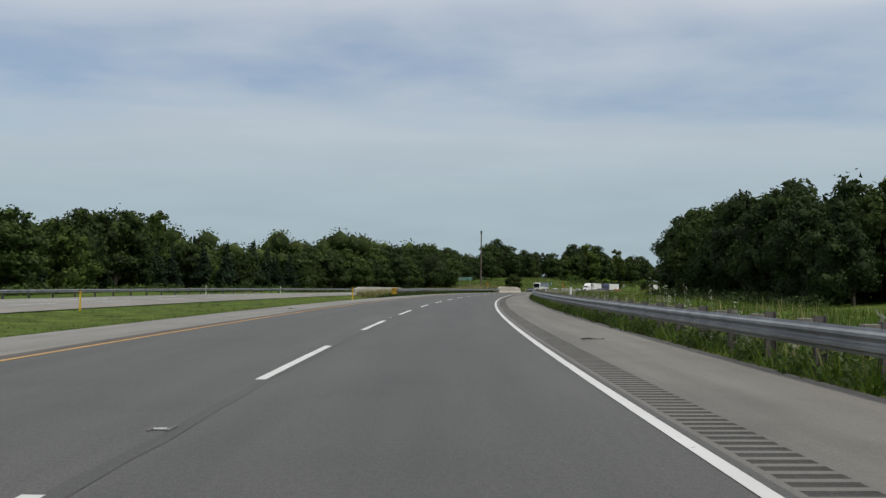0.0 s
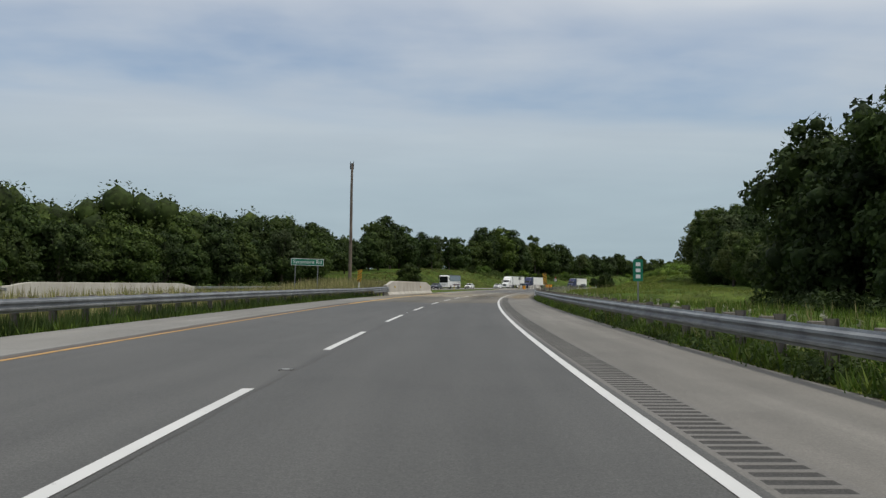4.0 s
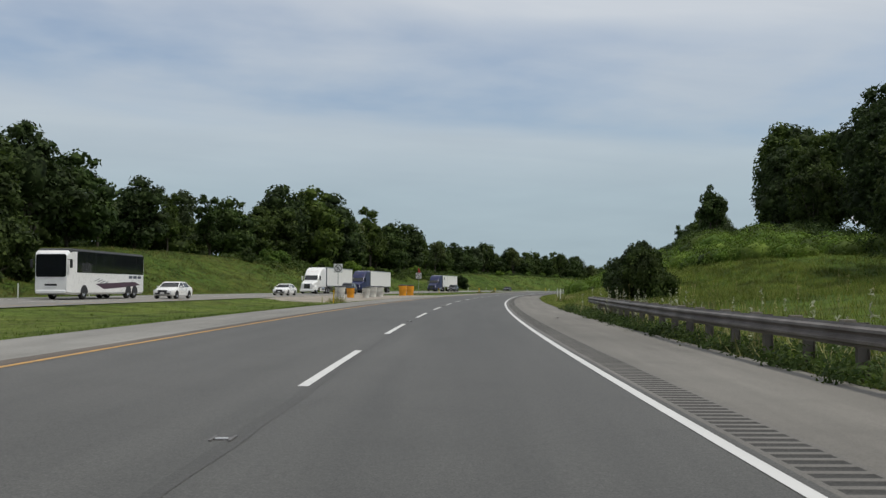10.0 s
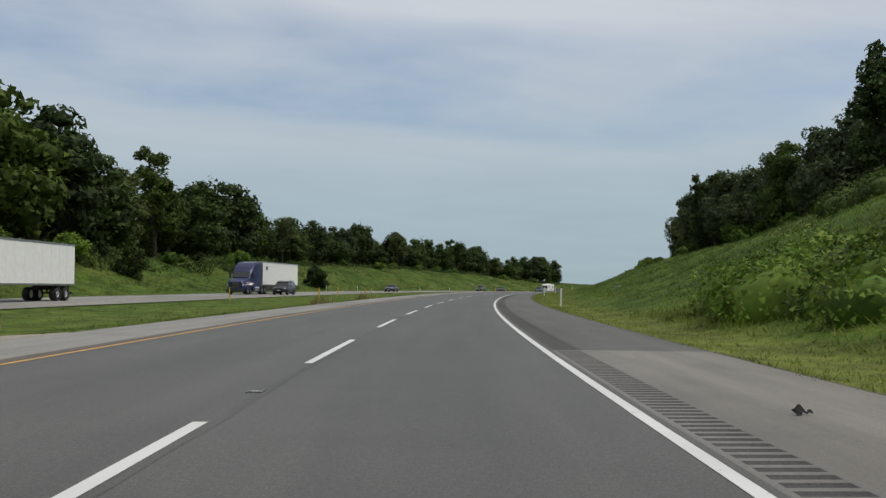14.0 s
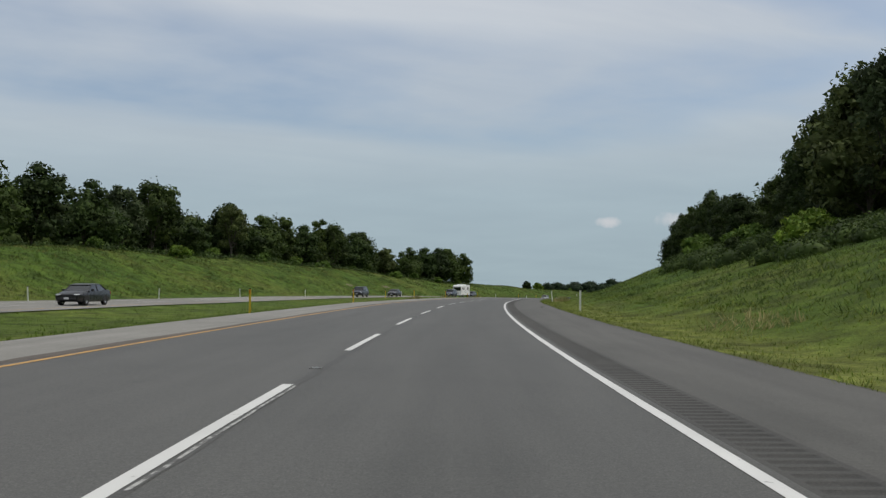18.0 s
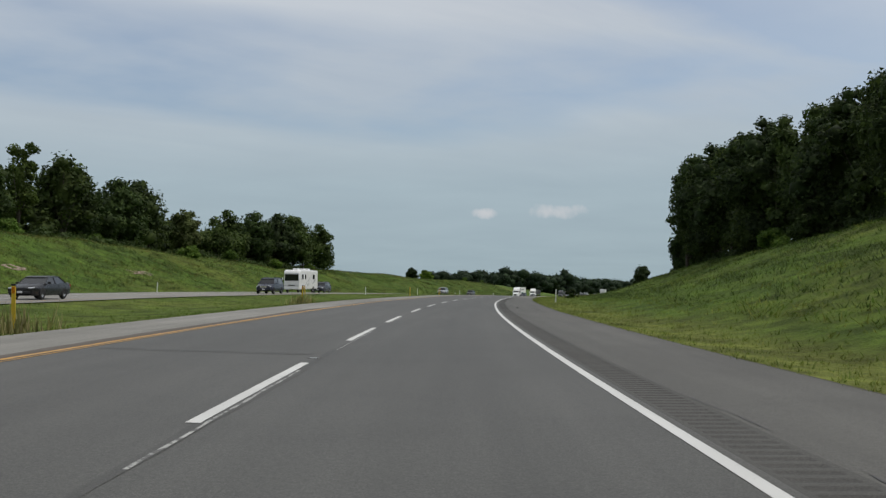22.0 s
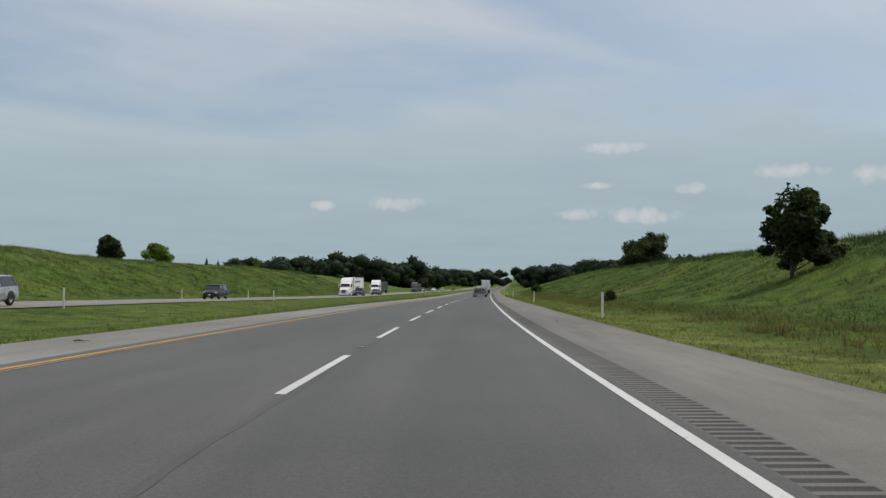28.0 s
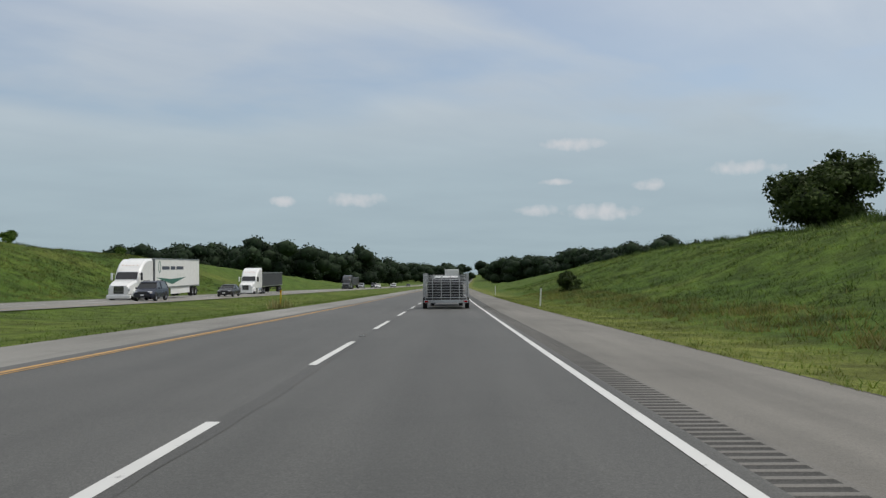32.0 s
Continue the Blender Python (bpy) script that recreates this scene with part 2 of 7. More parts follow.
lamp = bpy.data.lights.new("sun", "SUN")
lamp.energy, lamp.angle, lamp.color = 2.3, radians(5.0), (1.0, 0.95, 0.87)
sun_way = Vector((math.sin(radians(SUN_AZ)) * math.cos(radians(SUN_EL)), math.cos(radians(SUN_AZ)) * math.cos(radians(SUN_EL)), math.sin(radians(SUN_EL))))
sun = new("sun", lamp)
sun.matrix_world = look((0, 0, 200), Vector((0, 0, 200)) - sun_way)


# ---- materials ----


def material(name, rough=0.8, metal=0.0):
    m = bpy.data.materials.new(name)
    m.use_nodes = True
    b = m.node_tree.nodes["Principled BSDF"]
    b.inputs["Roughness"].default_value, b.inputs["Metallic"].default_value = rough, metal
    return m, m.node_tree, b


def link(t, a, b):
    t.links.new(a, b)


def noise_of(t, vec, scale, detail=4, rough=0.55):
    n = t.nodes.new("ShaderNodeTexNoise")
    n.inputs["Scale"].default_value, n.inputs["Detail"].default_value, n.inputs["Roughness"].default_value = scale, detail, rough
    if vec is not None:
        link(t, vec, n.inputs["Vector"])
    return n.outputs["Fac"]


def ramp_of(t, fac, *stops):
    n = t.nodes.new("ShaderNodeValToRGB")
    link(t, fac, n.inputs[0])
    els = n.color_ramp.elements
    for i, (p, c) in enumerate(stops):
        e = els[i] if i < 2 else els.new(p)
        c = c if isinstance(c, tuple) else (c, c, c)
        e.position, e.color = p, (*c, 1)
    return n.outputs[0]


def mix_of(t, a, b, fac=0.5, blend="MIX"):
    n = t.nodes.new("ShaderNodeMix")
    n.data_type, n.blend_type = "RGBA", blend
    for k, v in ((0, fac), (6, a), (7, b)):
        if isinstance(v, bpy.types.NodeSocket):
            link(t, v, n.inputs[k])
        elif isinstance(v, tuple):
            n.inputs[k].default_value = (*v, 1)
        else:
            n.inputs[k].default_value = v
    return n.outputs[2]


def bump_of(t, b, height, strength=0.3, distance=0.02):
    n = t.nodes.new("ShaderNodeBump")
    n.inputs["Strength"].default_value, n.inputs["Distance"].default_value = strength, distance
    link(t, height, n.inputs["Height"])
    link(t, n.outputs[0], b.inputs["Normal"])


def coords(t, which="Object"):
    return t.nodes.new("ShaderNodeTexCoord").outputs[which]


def surface(name, dark, light, rough=0.8, metal=0.0, coarse=0.6, fine=14.0, bump=0.25, dist=0.01, spread=(0.35, 0.65), fleck=0.12):
    """A plain weathered surface: two scales of noise, from dark to light, with fine relief."""
    m, t, b = material(name, rough, metal)
    v = coords(t)
    base = ramp_of(t, noise_of(t, v, coarse, 5), (spread[0], dark), (spread[1], light))
    f = noise_of(t, v, fine, 4, 0.65)
    col = mix_of(t, base, ramp_of(t, f, (0.3, 1 - fleck), (0.7, 1 + fleck)), 1.0, "MULTIPLY")
    link(t, col, b.inputs["Base Color"])
    if bump:
        bump_of(t, b, f, bump, dist)
    return m


def paint(name, col, rough=0.35, metal=0.0, coat=0.0, dirt=0.15):
    m, t, b = material(name, rough, metal)
    v = coords(t)
    f = noise_of(t, v, 2.3, 6)
    dull = tuple(c * (1 - dirt) * 0.97 + 0.02 * dirt for c in col)
    link(t, mix_of(t, dull, col, ramp_of(t, f, (0.35, 0.0), (0.6, 1.0))), b.inputs["Base Color"])
    b.inputs["Coat Weight"].default_value = coat
    link(t, ramp_of(t, noise_of(t, v, 9, 4), (0.3, max(0.05, rough - 0.08)), (0.7, rough + 0.1)), b.inputs["Roughness"])
    return m


def pavement_mat(name, tones, grain, tracks, patch=0.5, cracks=0.0, rough=0.85):
    """Road surface, laid out by its UV: across and along, in metres. tracks: stops over the width from -10 m to 6 m."""
    m, t, b = material(name, rough)
    uv = coords(t, "UV")
    sp = t.nodes.new("ShaderNodeSeparateXYZ")
    link(t, uv, sp.inputs[0])
    long = t.nodes.new("ShaderNodeMapping")
    long.inputs["Scale"].default_value = (1, 0.06, 1)
    link(t, uv, long.inputs[0])
    base = ramp_of(t, noise_of(t, uv, 0.05, 5), (0.3, tones[0]), (0.7, tones[1]))
    streaks = ramp_of(t, noise_of(t, long.outputs[0], 1.6, 5), (0.3, 1 - 0.22 * patch), (0.7, 1 + 0.14 * patch))
    col = mix_of(t, base, streaks, 1.0, "MULTIPLY")
    if tracks:
        mr = t.nodes.new("ShaderNodeMapRange")
        mr.inputs[1].default_value, mr.inputs[2].default_value = -10, 6
        link(t, sp.outputs[0], mr.inputs[0])
        wear = ramp_of(t, mr.outputs[0], *[((u + 10) / 16, v) for u, v in tracks])
        col = mix_of(t, col, wear, 0.85, "MULTIPLY")
    blot = ramp_of(t, noise_of(t, uv, 0.55, 6, 0.62), (0.33, 0.86), (0.5, 1.0))
    col = mix_of(t, col, blot, patch, "MULTIPLY")
    fine = noise_of(t, uv, 55, 3, 0.8)
    speck = ramp_of(t, fine, (0.3, 1 - grain), (0.72, 1 + grain))
    col = mix_of(t, col, speck, 1.0, "MULTIPLY")
    stones = ramp_of(t, noise_of(t, uv, 17, 3, 0.75), (0.32, 1 - 0.34 * grain), (0.70, 1 + 0.34 * grain))
    col = mix_of(t, col, stones, 1.0, "MULTIPLY")
    if cracks:
        vo = t.nodes.new("ShaderNodeTexVoronoi")
        vo.feature = "DISTANCE_TO_EDGE"
        vo.inputs["Scale"].default_value = 0.16
        wob = t.nodes.new("ShaderNodeTexNoise")
        wob.inputs["Scale"].default_value = 0.9
        link(t, uv, wob.inputs["Vector"])
        off = mix_of(t, uv, wob.outputs["Color"], 0.12, "ADD")
        link(t, off, vo.inputs["Vector"])
        line = ramp_of(t, vo.outputs["Distance"], (0.0, 0.55), (0.0045, 1.0))
        gate = ramp_of(t, noise_of(t, uv, 0.07, 2), (0.5, 0.0), (0.56, cracks))
        col = mix_of(t, col, mix_of(t, (1.0, 1.0, 1.0), line, gate), 1.0, "MULTIPLY")
    link(t, col, b.inputs["Base Color"])
    bump_of(t, b, fine, 0.25, 0.004)
    return m


LANE_WEAR = ((-9, 1.06), (-6.4, 1.06), (-5.3, 1.03), (-4.2, 0.97), (-2.6, 1.06), (-2.15, 1.06), (-2.0, 0.97), (-1.1, 0.99), (-0.1, 0.88), (1.2, 0.99), (1.7, 1.0), (2.2, 0.98))
SHOULDER_WEAR = ((-9, 1.0), (2.5, 0.90), (2.9, 0.97), (3.4, 1.04), (3.8, 1.0), (4.3, 1.05), (4.75, 0.92))
ASPHALT = pavement_mat("asphalt", ((0.070, 0.069, 0.063), (0.086, 0.084, 0.077)), 0.6, LANE_WEAR, 0.75, 0.18, 0.68)
CONCRETE = pavement_mat("bridge_concrete", ((0.148, 0.130, 0.098), (0.215, 0.193, 0.152)), 0.35,
                        ((-9, 1.0), (-6.2, 1.04), (-5.2, 0.86), (-4.0, 0.7), (-2.6, 0.95), (-1.8, 1.05), (-1.0, 0.95), (-0.1, 0.72), (0.9, 0.95), (1.8, 1.05), (3.4, 1.18)), 0.8)
DECK_CONCRETE = pavement_mat("tan_deck_concrete", ((0.170, 0.145, 0.102), (0.243, 0.212, 0.155)), 0.35,
                             ((-9, 1.05), (-6.2, 1.12), (-4.0, 1.06), (-2.6, 1.08), (-1.8, 1.0), (-1.0, 0.80), (-0.1, 0.64), (0.9, 0.80), (1.8, 1.02), (3.4, 1.12)), 0.8)
SLAB_CONCRETE = pavement_mat("approach_slab_concrete", ((0.110, 0.099, 0.077), (0.166, 0.150, 0.120)), 0.35,
                             ((-9, 1.0), (-6.2, 1.04), (-5.2, 0.86), (-4.0, 0.66), (-2.6, 0.95), (-1.8, 1.08), (-1.0, 0.95), (-0.1, 0.76), (0.9, 0.95), (1.8, 1.05), (3.4, 1.18)), 0.8)
SHOULDER_PALE = pavement_mat("pale_shoulder", ((0.138, 0.129, 0.112), (0.192, 0.181, 0.160)), 0.35, SHOULDER_WEAR, 1.0)
SHOULDER_GREY = pavement_mat("grey_shoulder", ((0.080, 0.078, 0.072), (0.104, 0.101, 0.093)), 0.5, SHOULDER_WEAR, 0.9, 0.25)
SHOULDER_LEFT = pavement_mat("left_shoulder", ((0.175, 0.168, 0.150), (0.25, 0.242, 0.222)), 0.4, None, 0.9)
RUMBLE = pavement_mat("rumble_asphalt", ((0.050, 0.049, 0.045), (0.072, 0.070, 0.064)), 0.5, None, 0.9)
RUMBLE_PALE = pavement_mat("pale_rumble_asphalt", ((0.125, 0.119, 0.106), (0.175, 0.166, 0.150)), 0.3, None, 0.9)
# groove floors: grime, with the shade of the recess painted into the tone
GROOVE_GRIME_SHADE = pavement_mat("grimy_shaded_groove", ((0.028, 0.027, 0.024), (0.060, 0.057, 0.052)), 0.7, None, 1.0)


def stain_mat(name, col, low=0.42, high=0.62):
    """A blotchy stain that lets the surface under it show through."""
    m, t, b = material(name, 0.7)
    b.inputs["Base Color"].default_value = (*col, 1)
    ob = coords(t)
    n = mix_of(t, noise_of(t, ob, 0.9, 6, 0.65), noise_of(t, ob, 5, 4, 0.7), 0.3)
    far = t.nodes.new("ShaderNodeVectorMath")
    far.operation = "LENGTH"
    link(t, coords(t, "UV"), far.inputs[0])
    fade = ramp_of(t, far.outputs["Value"], (0.15, 1.0), (1.0, 0.0))
    link(t, mix_of(t, ramp_of(t, n, (low, 0.0), (high, 0.75)), fade, 1.0, "MULTIPLY"), b.inputs["Alpha"])
    return m


STAIN = stain_mat("oil_stain", (0.035, 0.032, 0.028), 0.36, 0.62)
DECK_STAIN = stain_mat("deck_grime", (0.062, 0.054, 0.044), 0.36, 0.74)
FAINT_STAIN = stain_mat("faint_oil_stain", (0.050, 0.042, 0.035), 0.44, 0.80)
SOIL_STAIN = stain_mat("washed_soil", (0.275, 0.200, 0.108), 0.34, 0.60)
SCUFF = stain_mat("pale_scuff", (0.300, 0.268, 0.215), 0.46, 0.66)
SEALANT = surface("crack_sealant", (0.045, 0.045, 0.046), (0.085, 0.085, 0.085), 0.7, fine=30)


def marking_mat(name, col, bare, lo=0.30, hi=0.37):
    m, t, b = material(name, 0.65)
    v = coords(t)
    worn = ramp_of(t, noise_of(t, v, 7, 7, 0.72), (lo, bare), (hi, col))
    link(t, mix_of(t, worn, ramp_of(t, noise_of(t, v, 0.5, 4), (0.3, 0.84), (0.7, 1.0)), 1.0, "MULTIPLY"), b.inputs["Base Color"])
    return m


WHITE_LINE = marking_mat("white_road_paint", (0.62, 0.62, 0.60), (0.22, 0.22, 0.215))
YELLOW_LINE = marking_mat("yellow_road_paint", (0.52, 0.285, 0.070), (0.24, 0.170, 0.095), 0.36, 0.52)
GHOST_PAINT = marking_mat("worn_ghost_paint", (0.42, 0.42, 0.40), (0.10, 0.099, 0.093), 0.46, 0.54)
GRIME = pavement_mat("brown_grime", ((0.075, 0.062, 0.050), (0.13, 0.108, 0.088)), 0.5, None, 0.9)
OLD_SEAM = pavement_mat("dark_seam_asphalt", ((0.058, 0.057, 0.052), (0.076, 0.074, 0.068)), 0.6, None, 0.9, 0.0, 0.68)


def grass_mat(name, dry, green, lush, tall=1.0):
    m, t, b = material(name, 0.95)
    v = coords(t)
    patches = ramp_of(t, noise_of(t, v, 0.055, 5, 0.6), (0.32, lush), (0.50, green), (0.66, dry))
    tuft = noise_of(t, v, 1.1, 6, 0.68)
    # the strips that are mown: beside the shoulder and in the median
    uv = t.nodes.new("ShaderNodeSeparateXYZ")
    link(t, coords(t, "UV"), uv.inputs[0])
    ragged = t.nodes.new("ShaderNodeMath")
    ragged.operation = "MULTIPLY_ADD"
    link(t, noise_of(t, v, 0.5, 4), ragged.inputs[0])
    ragged.inputs[1].default_value = 1.6
    link(t, uv.outputs[0], ragged.inputs[2])
    across = t.nodes.new("ShaderNodeMapRange")
    across.inputs[1].default_value, across.inputs[2].default_value = -40, 20
    link(t, ragged.outputs[0], across.inputs[0])
    mown = ramp_of(t, across.outputs[0], ((-36.0 + 40) / 60, 0.0), ((-22.6 + 40) / 60, 0.0), ((-21.8 + 40) / 60, 0.2), ((-9.5 + 40) / 60, 0.35), ((4.0 + 40) / 60, 1.0), ((7.6 + 40) / 60, 1.0), ((9.4 + 40) / 60, 0.0))
    patches = mix_of(t, patches, (0.140, 0.162, 0.036), mown)
    col = mix_of(t, patches, ramp_of(t, tuft, (0.3, 0.62), (0.7, 1.3)), 1.0, "MULTIPLY")
    mottle = noise_of(t, v, 0.5, 5, 0.62)
    col = mix_of(t, col, ramp_of(t, mottle, (0.36, 0.58), (0.62, 1.22)), 1.0, "MULTIPLY")
    fine = noise_of(t, v, 11, 4, 0.7)
    col = mix_of(t, col, ramp_of(t, fine, (0.3, 0.58), (0.7, 1.42)), 1.0, "MULTIPLY")
    link(t, col, b.inputs["Base Color"])
    b.inputs["Specular IOR Level"].default_value = 0.15
    h = mix_of(t, tuft, fine, 0.35)
    bump_of(t, b, h, 0.9, 0.28 * tall)
    return m


TURF = grass_mat("turf", (0.104, 0.130, 0.024), (0.076, 0.122, 0.017), (0.053, 0.098, 0.013))


def blade_mat(name, a, bcol, c, gloss=0.7, through_light=0.4):
    m, t, b = material(name, gloss)
    g = t.nodes.new("ShaderNodeNewGeometry")
    v = coords(t)
    col = ramp_of(t, g.outputs["Random Per Island"], (0.0, a), (0.5, bcol), (1.0, c))
    big = ramp_of(t, noise_of(t, v, 0.5, 5, 0.62), (0.36, 0.52), (0.62, 1.30))
    col = mix_of(t, col, big, 1.0, "MULTIPLY")
    link(t, col, b.inputs["Base Color"])
    b.inputs["Specular IOR Level"].default_value = 0.2
    tr = t.nodes.new("ShaderNodeBsdfTranslucent")
    link(t, col, tr.inputs[0])
    mx = t.nodes.new("ShaderNodeMixShader")
    mx.inputs[0].default_value = through_light
    link(t, b.outputs[0], mx.inputs[1])
    link(t, tr.outputs[0], mx.inputs[2])
    link(t, mx.outputs[0], t.nodes["Material Output"].inputs[0])
    return m


def leaf_mat(name, a, bcol, c, vary=0.25):
    m = blade_mat(name, a, bcol, c, 0.75, 0.25)
    t = m.node_tree
    b = t.nodes["Principled BSDF"]
    src = b.inputs["Base Color"].links[0].from_socket
    oi = t.nodes.new("ShaderNodeObjectInfo")
    tint = ramp_of(t, oi.outputs["Random"], (0.0, (1 - vary, 1 - vary * 0.8, 1 - vary)), (0.5, (1.0, 1.0, 1.0)), (1.0, (1 + vary * 1.3, 1 + vary, 1 - vary * 0.5)))
    col = mix_of(t, src, tint, 1.0, "MULTIPLY")
    link(t, col, b.inputs["Base Color"])
    for n in t.nodes:
        if n.bl_idname == "ShaderNodeBsdfTranslucent":
            link(t, col, n.inputs[0])
    return m


VERGE_BLADES = blade_mat("verge_grass", (0.094, 0.146, 0.022), (0.138, 0.180, 0.032), (0.200, 0.208, 0.054))
OLIVE_BLADES = blade_mat("olive_dry_grass", (0.100, 0.112, 0.024), (0.140, 0.138, 0.036), (0.195, 0.172, 0.062))
BANK_BLADES = blade_mat("bank_grass", (0.058, 0.108, 0.013), (0.082, 0.138, 0.018), (0.118, 0.156, 0.027))
TALL_BLADES = blade_mat("tall_dry_grass", (0.16, 0.18, 0.055), (0.29, 0.27, 0.11), (0.40, 0.35, 0.18))
WEED_GREEN = blade_mat("weed_leaves", (0.036, 0.064, 0.016), (0.056, 0.090, 0.022), (0.088, 0.122, 0.034))
WEED_PALE = blade_mat("pale_flower_stalks", (0.25, 0.27, 0.17), (0.36, 0.37, 0.26), (0.46, 0.46, 0.36))
LEAF_DARK = leaf_mat("dark_leaves", (0.022, 0.037, 0.011), (0.034, 0.055, 0.016), (0.054, 0.080, 0.022))
LEAF_MID = leaf_mat("green_leaves", (0.030, 0.052, 0.014), (0.048, 0.077, 0.019), (0.075, 0.110, 0.028))
LEAF_BUSH = leaf_mat("bush_leaves", (0.058, 0.112, 0.016), (0.092, 0.158, 0.024), (0.142, 0.205, 0.038))
LEAF_CONIFER = leaf_mat("needles", (0.013, 0.027, 0.012), (0.020, 0.038, 0.016), (0.029, 0.050, 0.021))
LEAF_GREYGREEN = leaf_mat("greygreen_leaves", (0.048, 0.068, 0.028), (0.072, 0.095, 0.040), (0.10, 0.125, 0.058))
BARK = surface("bark", (0.035, 0.028, 0.022), (0.085, 0.07, 0.055), 0.95, coarse=3, fine=24, bump=0.6, dist=0.03)
GALVANISED = surface("weathered_galvanised_steel", (0.17, 0.178, 0.185), (0.29, 0.30, 0.305), 0.5, 0.55, coarse=1.4, fine=20, bump=0.1, dist=0.004)
RUSTY = surface("brown_weathered_steel", (0.10, 0.085, 0.075), (0.21, 0.19, 0.175), 0.6, 0.45, coarse=0.9, fine=16, bump=0.15, dist=0.004)
POST_WOOD = surface("grey_post_wood", (0.13, 0.115, 0.095), (0.27, 0.245, 0.21), 0.9, coarse=2, fine=18)
POLE_WOOD = surface("utility_pole_wood", (0.09, 0.07, 0.055), (0.18, 0.145, 0.115), 0.9, coarse=1.2, fine=20, bump=0.4)
CAST = surface("parapet_concrete", (0.36, 0.335, 0.285), (0.47, 0.445, 0.39), 0.9, coarse=0.5, fine=9, bump=0.2, fleck=0.08)
CAST_DARK = surface("stained_parapet_concrete", (0.24, 0.222, 0.19), (0.36, 0.335, 0.29), 0.9, coarse=0.5, fine=9, bump=0.2, fleck=0.1)
WHITE_POST = paint("white_marker_plastic", (0.84, 0.84, 0.82), 0.5)
YELLOW_POST = paint("yellow_marker_plastic", (0.70, 0.47, 0.03), 0.5)
REFLECT_WHITE = paint("white_reflector", (0.8, 0.8, 0.8), 0.2)
SIGN_GREEN = paint("green_sign_sheeting", (0.0, 0.16, 0.09), 0.4, dirt=0.1)
SIGN_WHITE = paint("white_sign_sheeting", (0.74, 0.74, 0.74), 0.4, dirt=0.1)
SIGN_YELLOW = paint("yellow_sign_sheeting", (0.72, 0.40, 0.01), 0.4, dirt=0.1)
SIGN_BLACK = paint("black_sign_sheeting", (0.012, 0.012, 0.012), 0.45)
SIGN_RED = paint("red_flag_cloth", (0.50, 0.035, 0.03), 0.7)
DRUM_WHITE = paint("white_drum_plastic", (0.66, 0.65, 0.60), 0.5, dirt=0.35)
DRUM_ORANGE = paint("orange_yellow_drum_plastic", (0.80, 0.33, 0.012), 0.5, dirt=0.25)
BLACK_PLASTIC = paint("black_plastic", (0.018, 0.018, 0.02), 0.55)
TYRE = surface("tyre_rubber", (0.014, 0.014, 0.014), (0.03, 0.029, 0.028), 0.85, coarse=2, fine=30)
CHROME = paint("chrome", (0.62, 0.62, 0.64), 0.18, 1.0, dirt=0.1)
ALLOY = paint("alloy_wheel", (0.45, 0.45, 0.46), 0.3, 0.9)
DARK_STEEL = surface("dark_chassis_steel", (0.02, 0.02, 0.021), (0.05, 0.048, 0.046), 0.7, 0.3)
ZINC = surface("bright_zinc_tube", (0.34, 0.35, 0.36), (0.52, 0.53, 0.54), 0.4, 0.25, fine=18)
RED_LENS = paint("red_lamp_lens", (0.35, 0.012, 0.012), 0.2)
AMBER_LENS = paint("amber_lamp_lens", (0.6, 0.2, 0.01), 0.25)
HEAD_LENS = paint("headlamp_lens", (0.75, 0.77, 0.8), 0.1, 0.2)
WHITE_PAINT = paint("white_vehicle_paint", (0.80, 0.80, 0.79), 0.3, coat=0.4, dirt=0.03)
BLUE_PAINT = paint("blue_truck_paint", (0.004, 0.010, 0.070), 0.42, coat=0.12)
NAVY_PAINT = paint("navy_car_paint", (0.008, 0.012, 0.032), 0.3, coat=0.15)
BLACK_PAINT = paint("black_car_paint", (0.009, 0.009, 0.011), 0.3, coat=0.15)
GREY_PAINT = paint("grey_car_paint", (0.045, 0.048, 0.055), 0.3, 0.1, coat=0.15)
SILVER_PAINT = paint("silver_car_paint", (0.42, 0.43, 0.44), 0.3, 0.5, coat=0.8)
BLUEGREY_PAINT = paint("blue_grey_car_paint", (0.022, 0.027, 0.040), 0.3, 0.1, coat=0.15)
BOX_WHITE = paint("white_trailer_panel", (0.76, 0.76, 0.74), 0.45, dirt=0.04)
BOX_GREY = paint("grey_trailer_front", (0.20, 0.21, 0.22), 0.5)
BOX_DARK = paint("dark_trailer_panel", (0.03, 0.03, 0.035), 0.5)
LETTER = paint("dark_lettering", (0.05, 0.06, 0.09), 0.5)
LETTER_GREEN = paint("green_lettering", (0.03, 0.14, 0.10), 0.5)
LETTER_PURPLE = paint("maroon_graphics", (0.06, 0.025, 0.045), 0.5)
GLASS, _gt, _gb = material("tinted_vehicle_glass", 0.06)
_gb.inputs["Base Color"].default_value = (0.010, 0.012, 0.014, 1)
_gb.inputs["Coat Weight"].default_value = 0.5
DIRT = surface("bare_gravel", (0.20, 0.175, 0.14), (0.33, 0.295, 0.245), 0.95, coarse=0.8, fine=22, bump=0.5, dist=0.03)
BARE_SOIL = surface("bare_soil", (0.16, 0.115, 0.09), (0.30, 0.235, 0.19), 0.95, coarse=1.2, fine=12, bump=0.6, dist=0.05)


# ---- builders ----


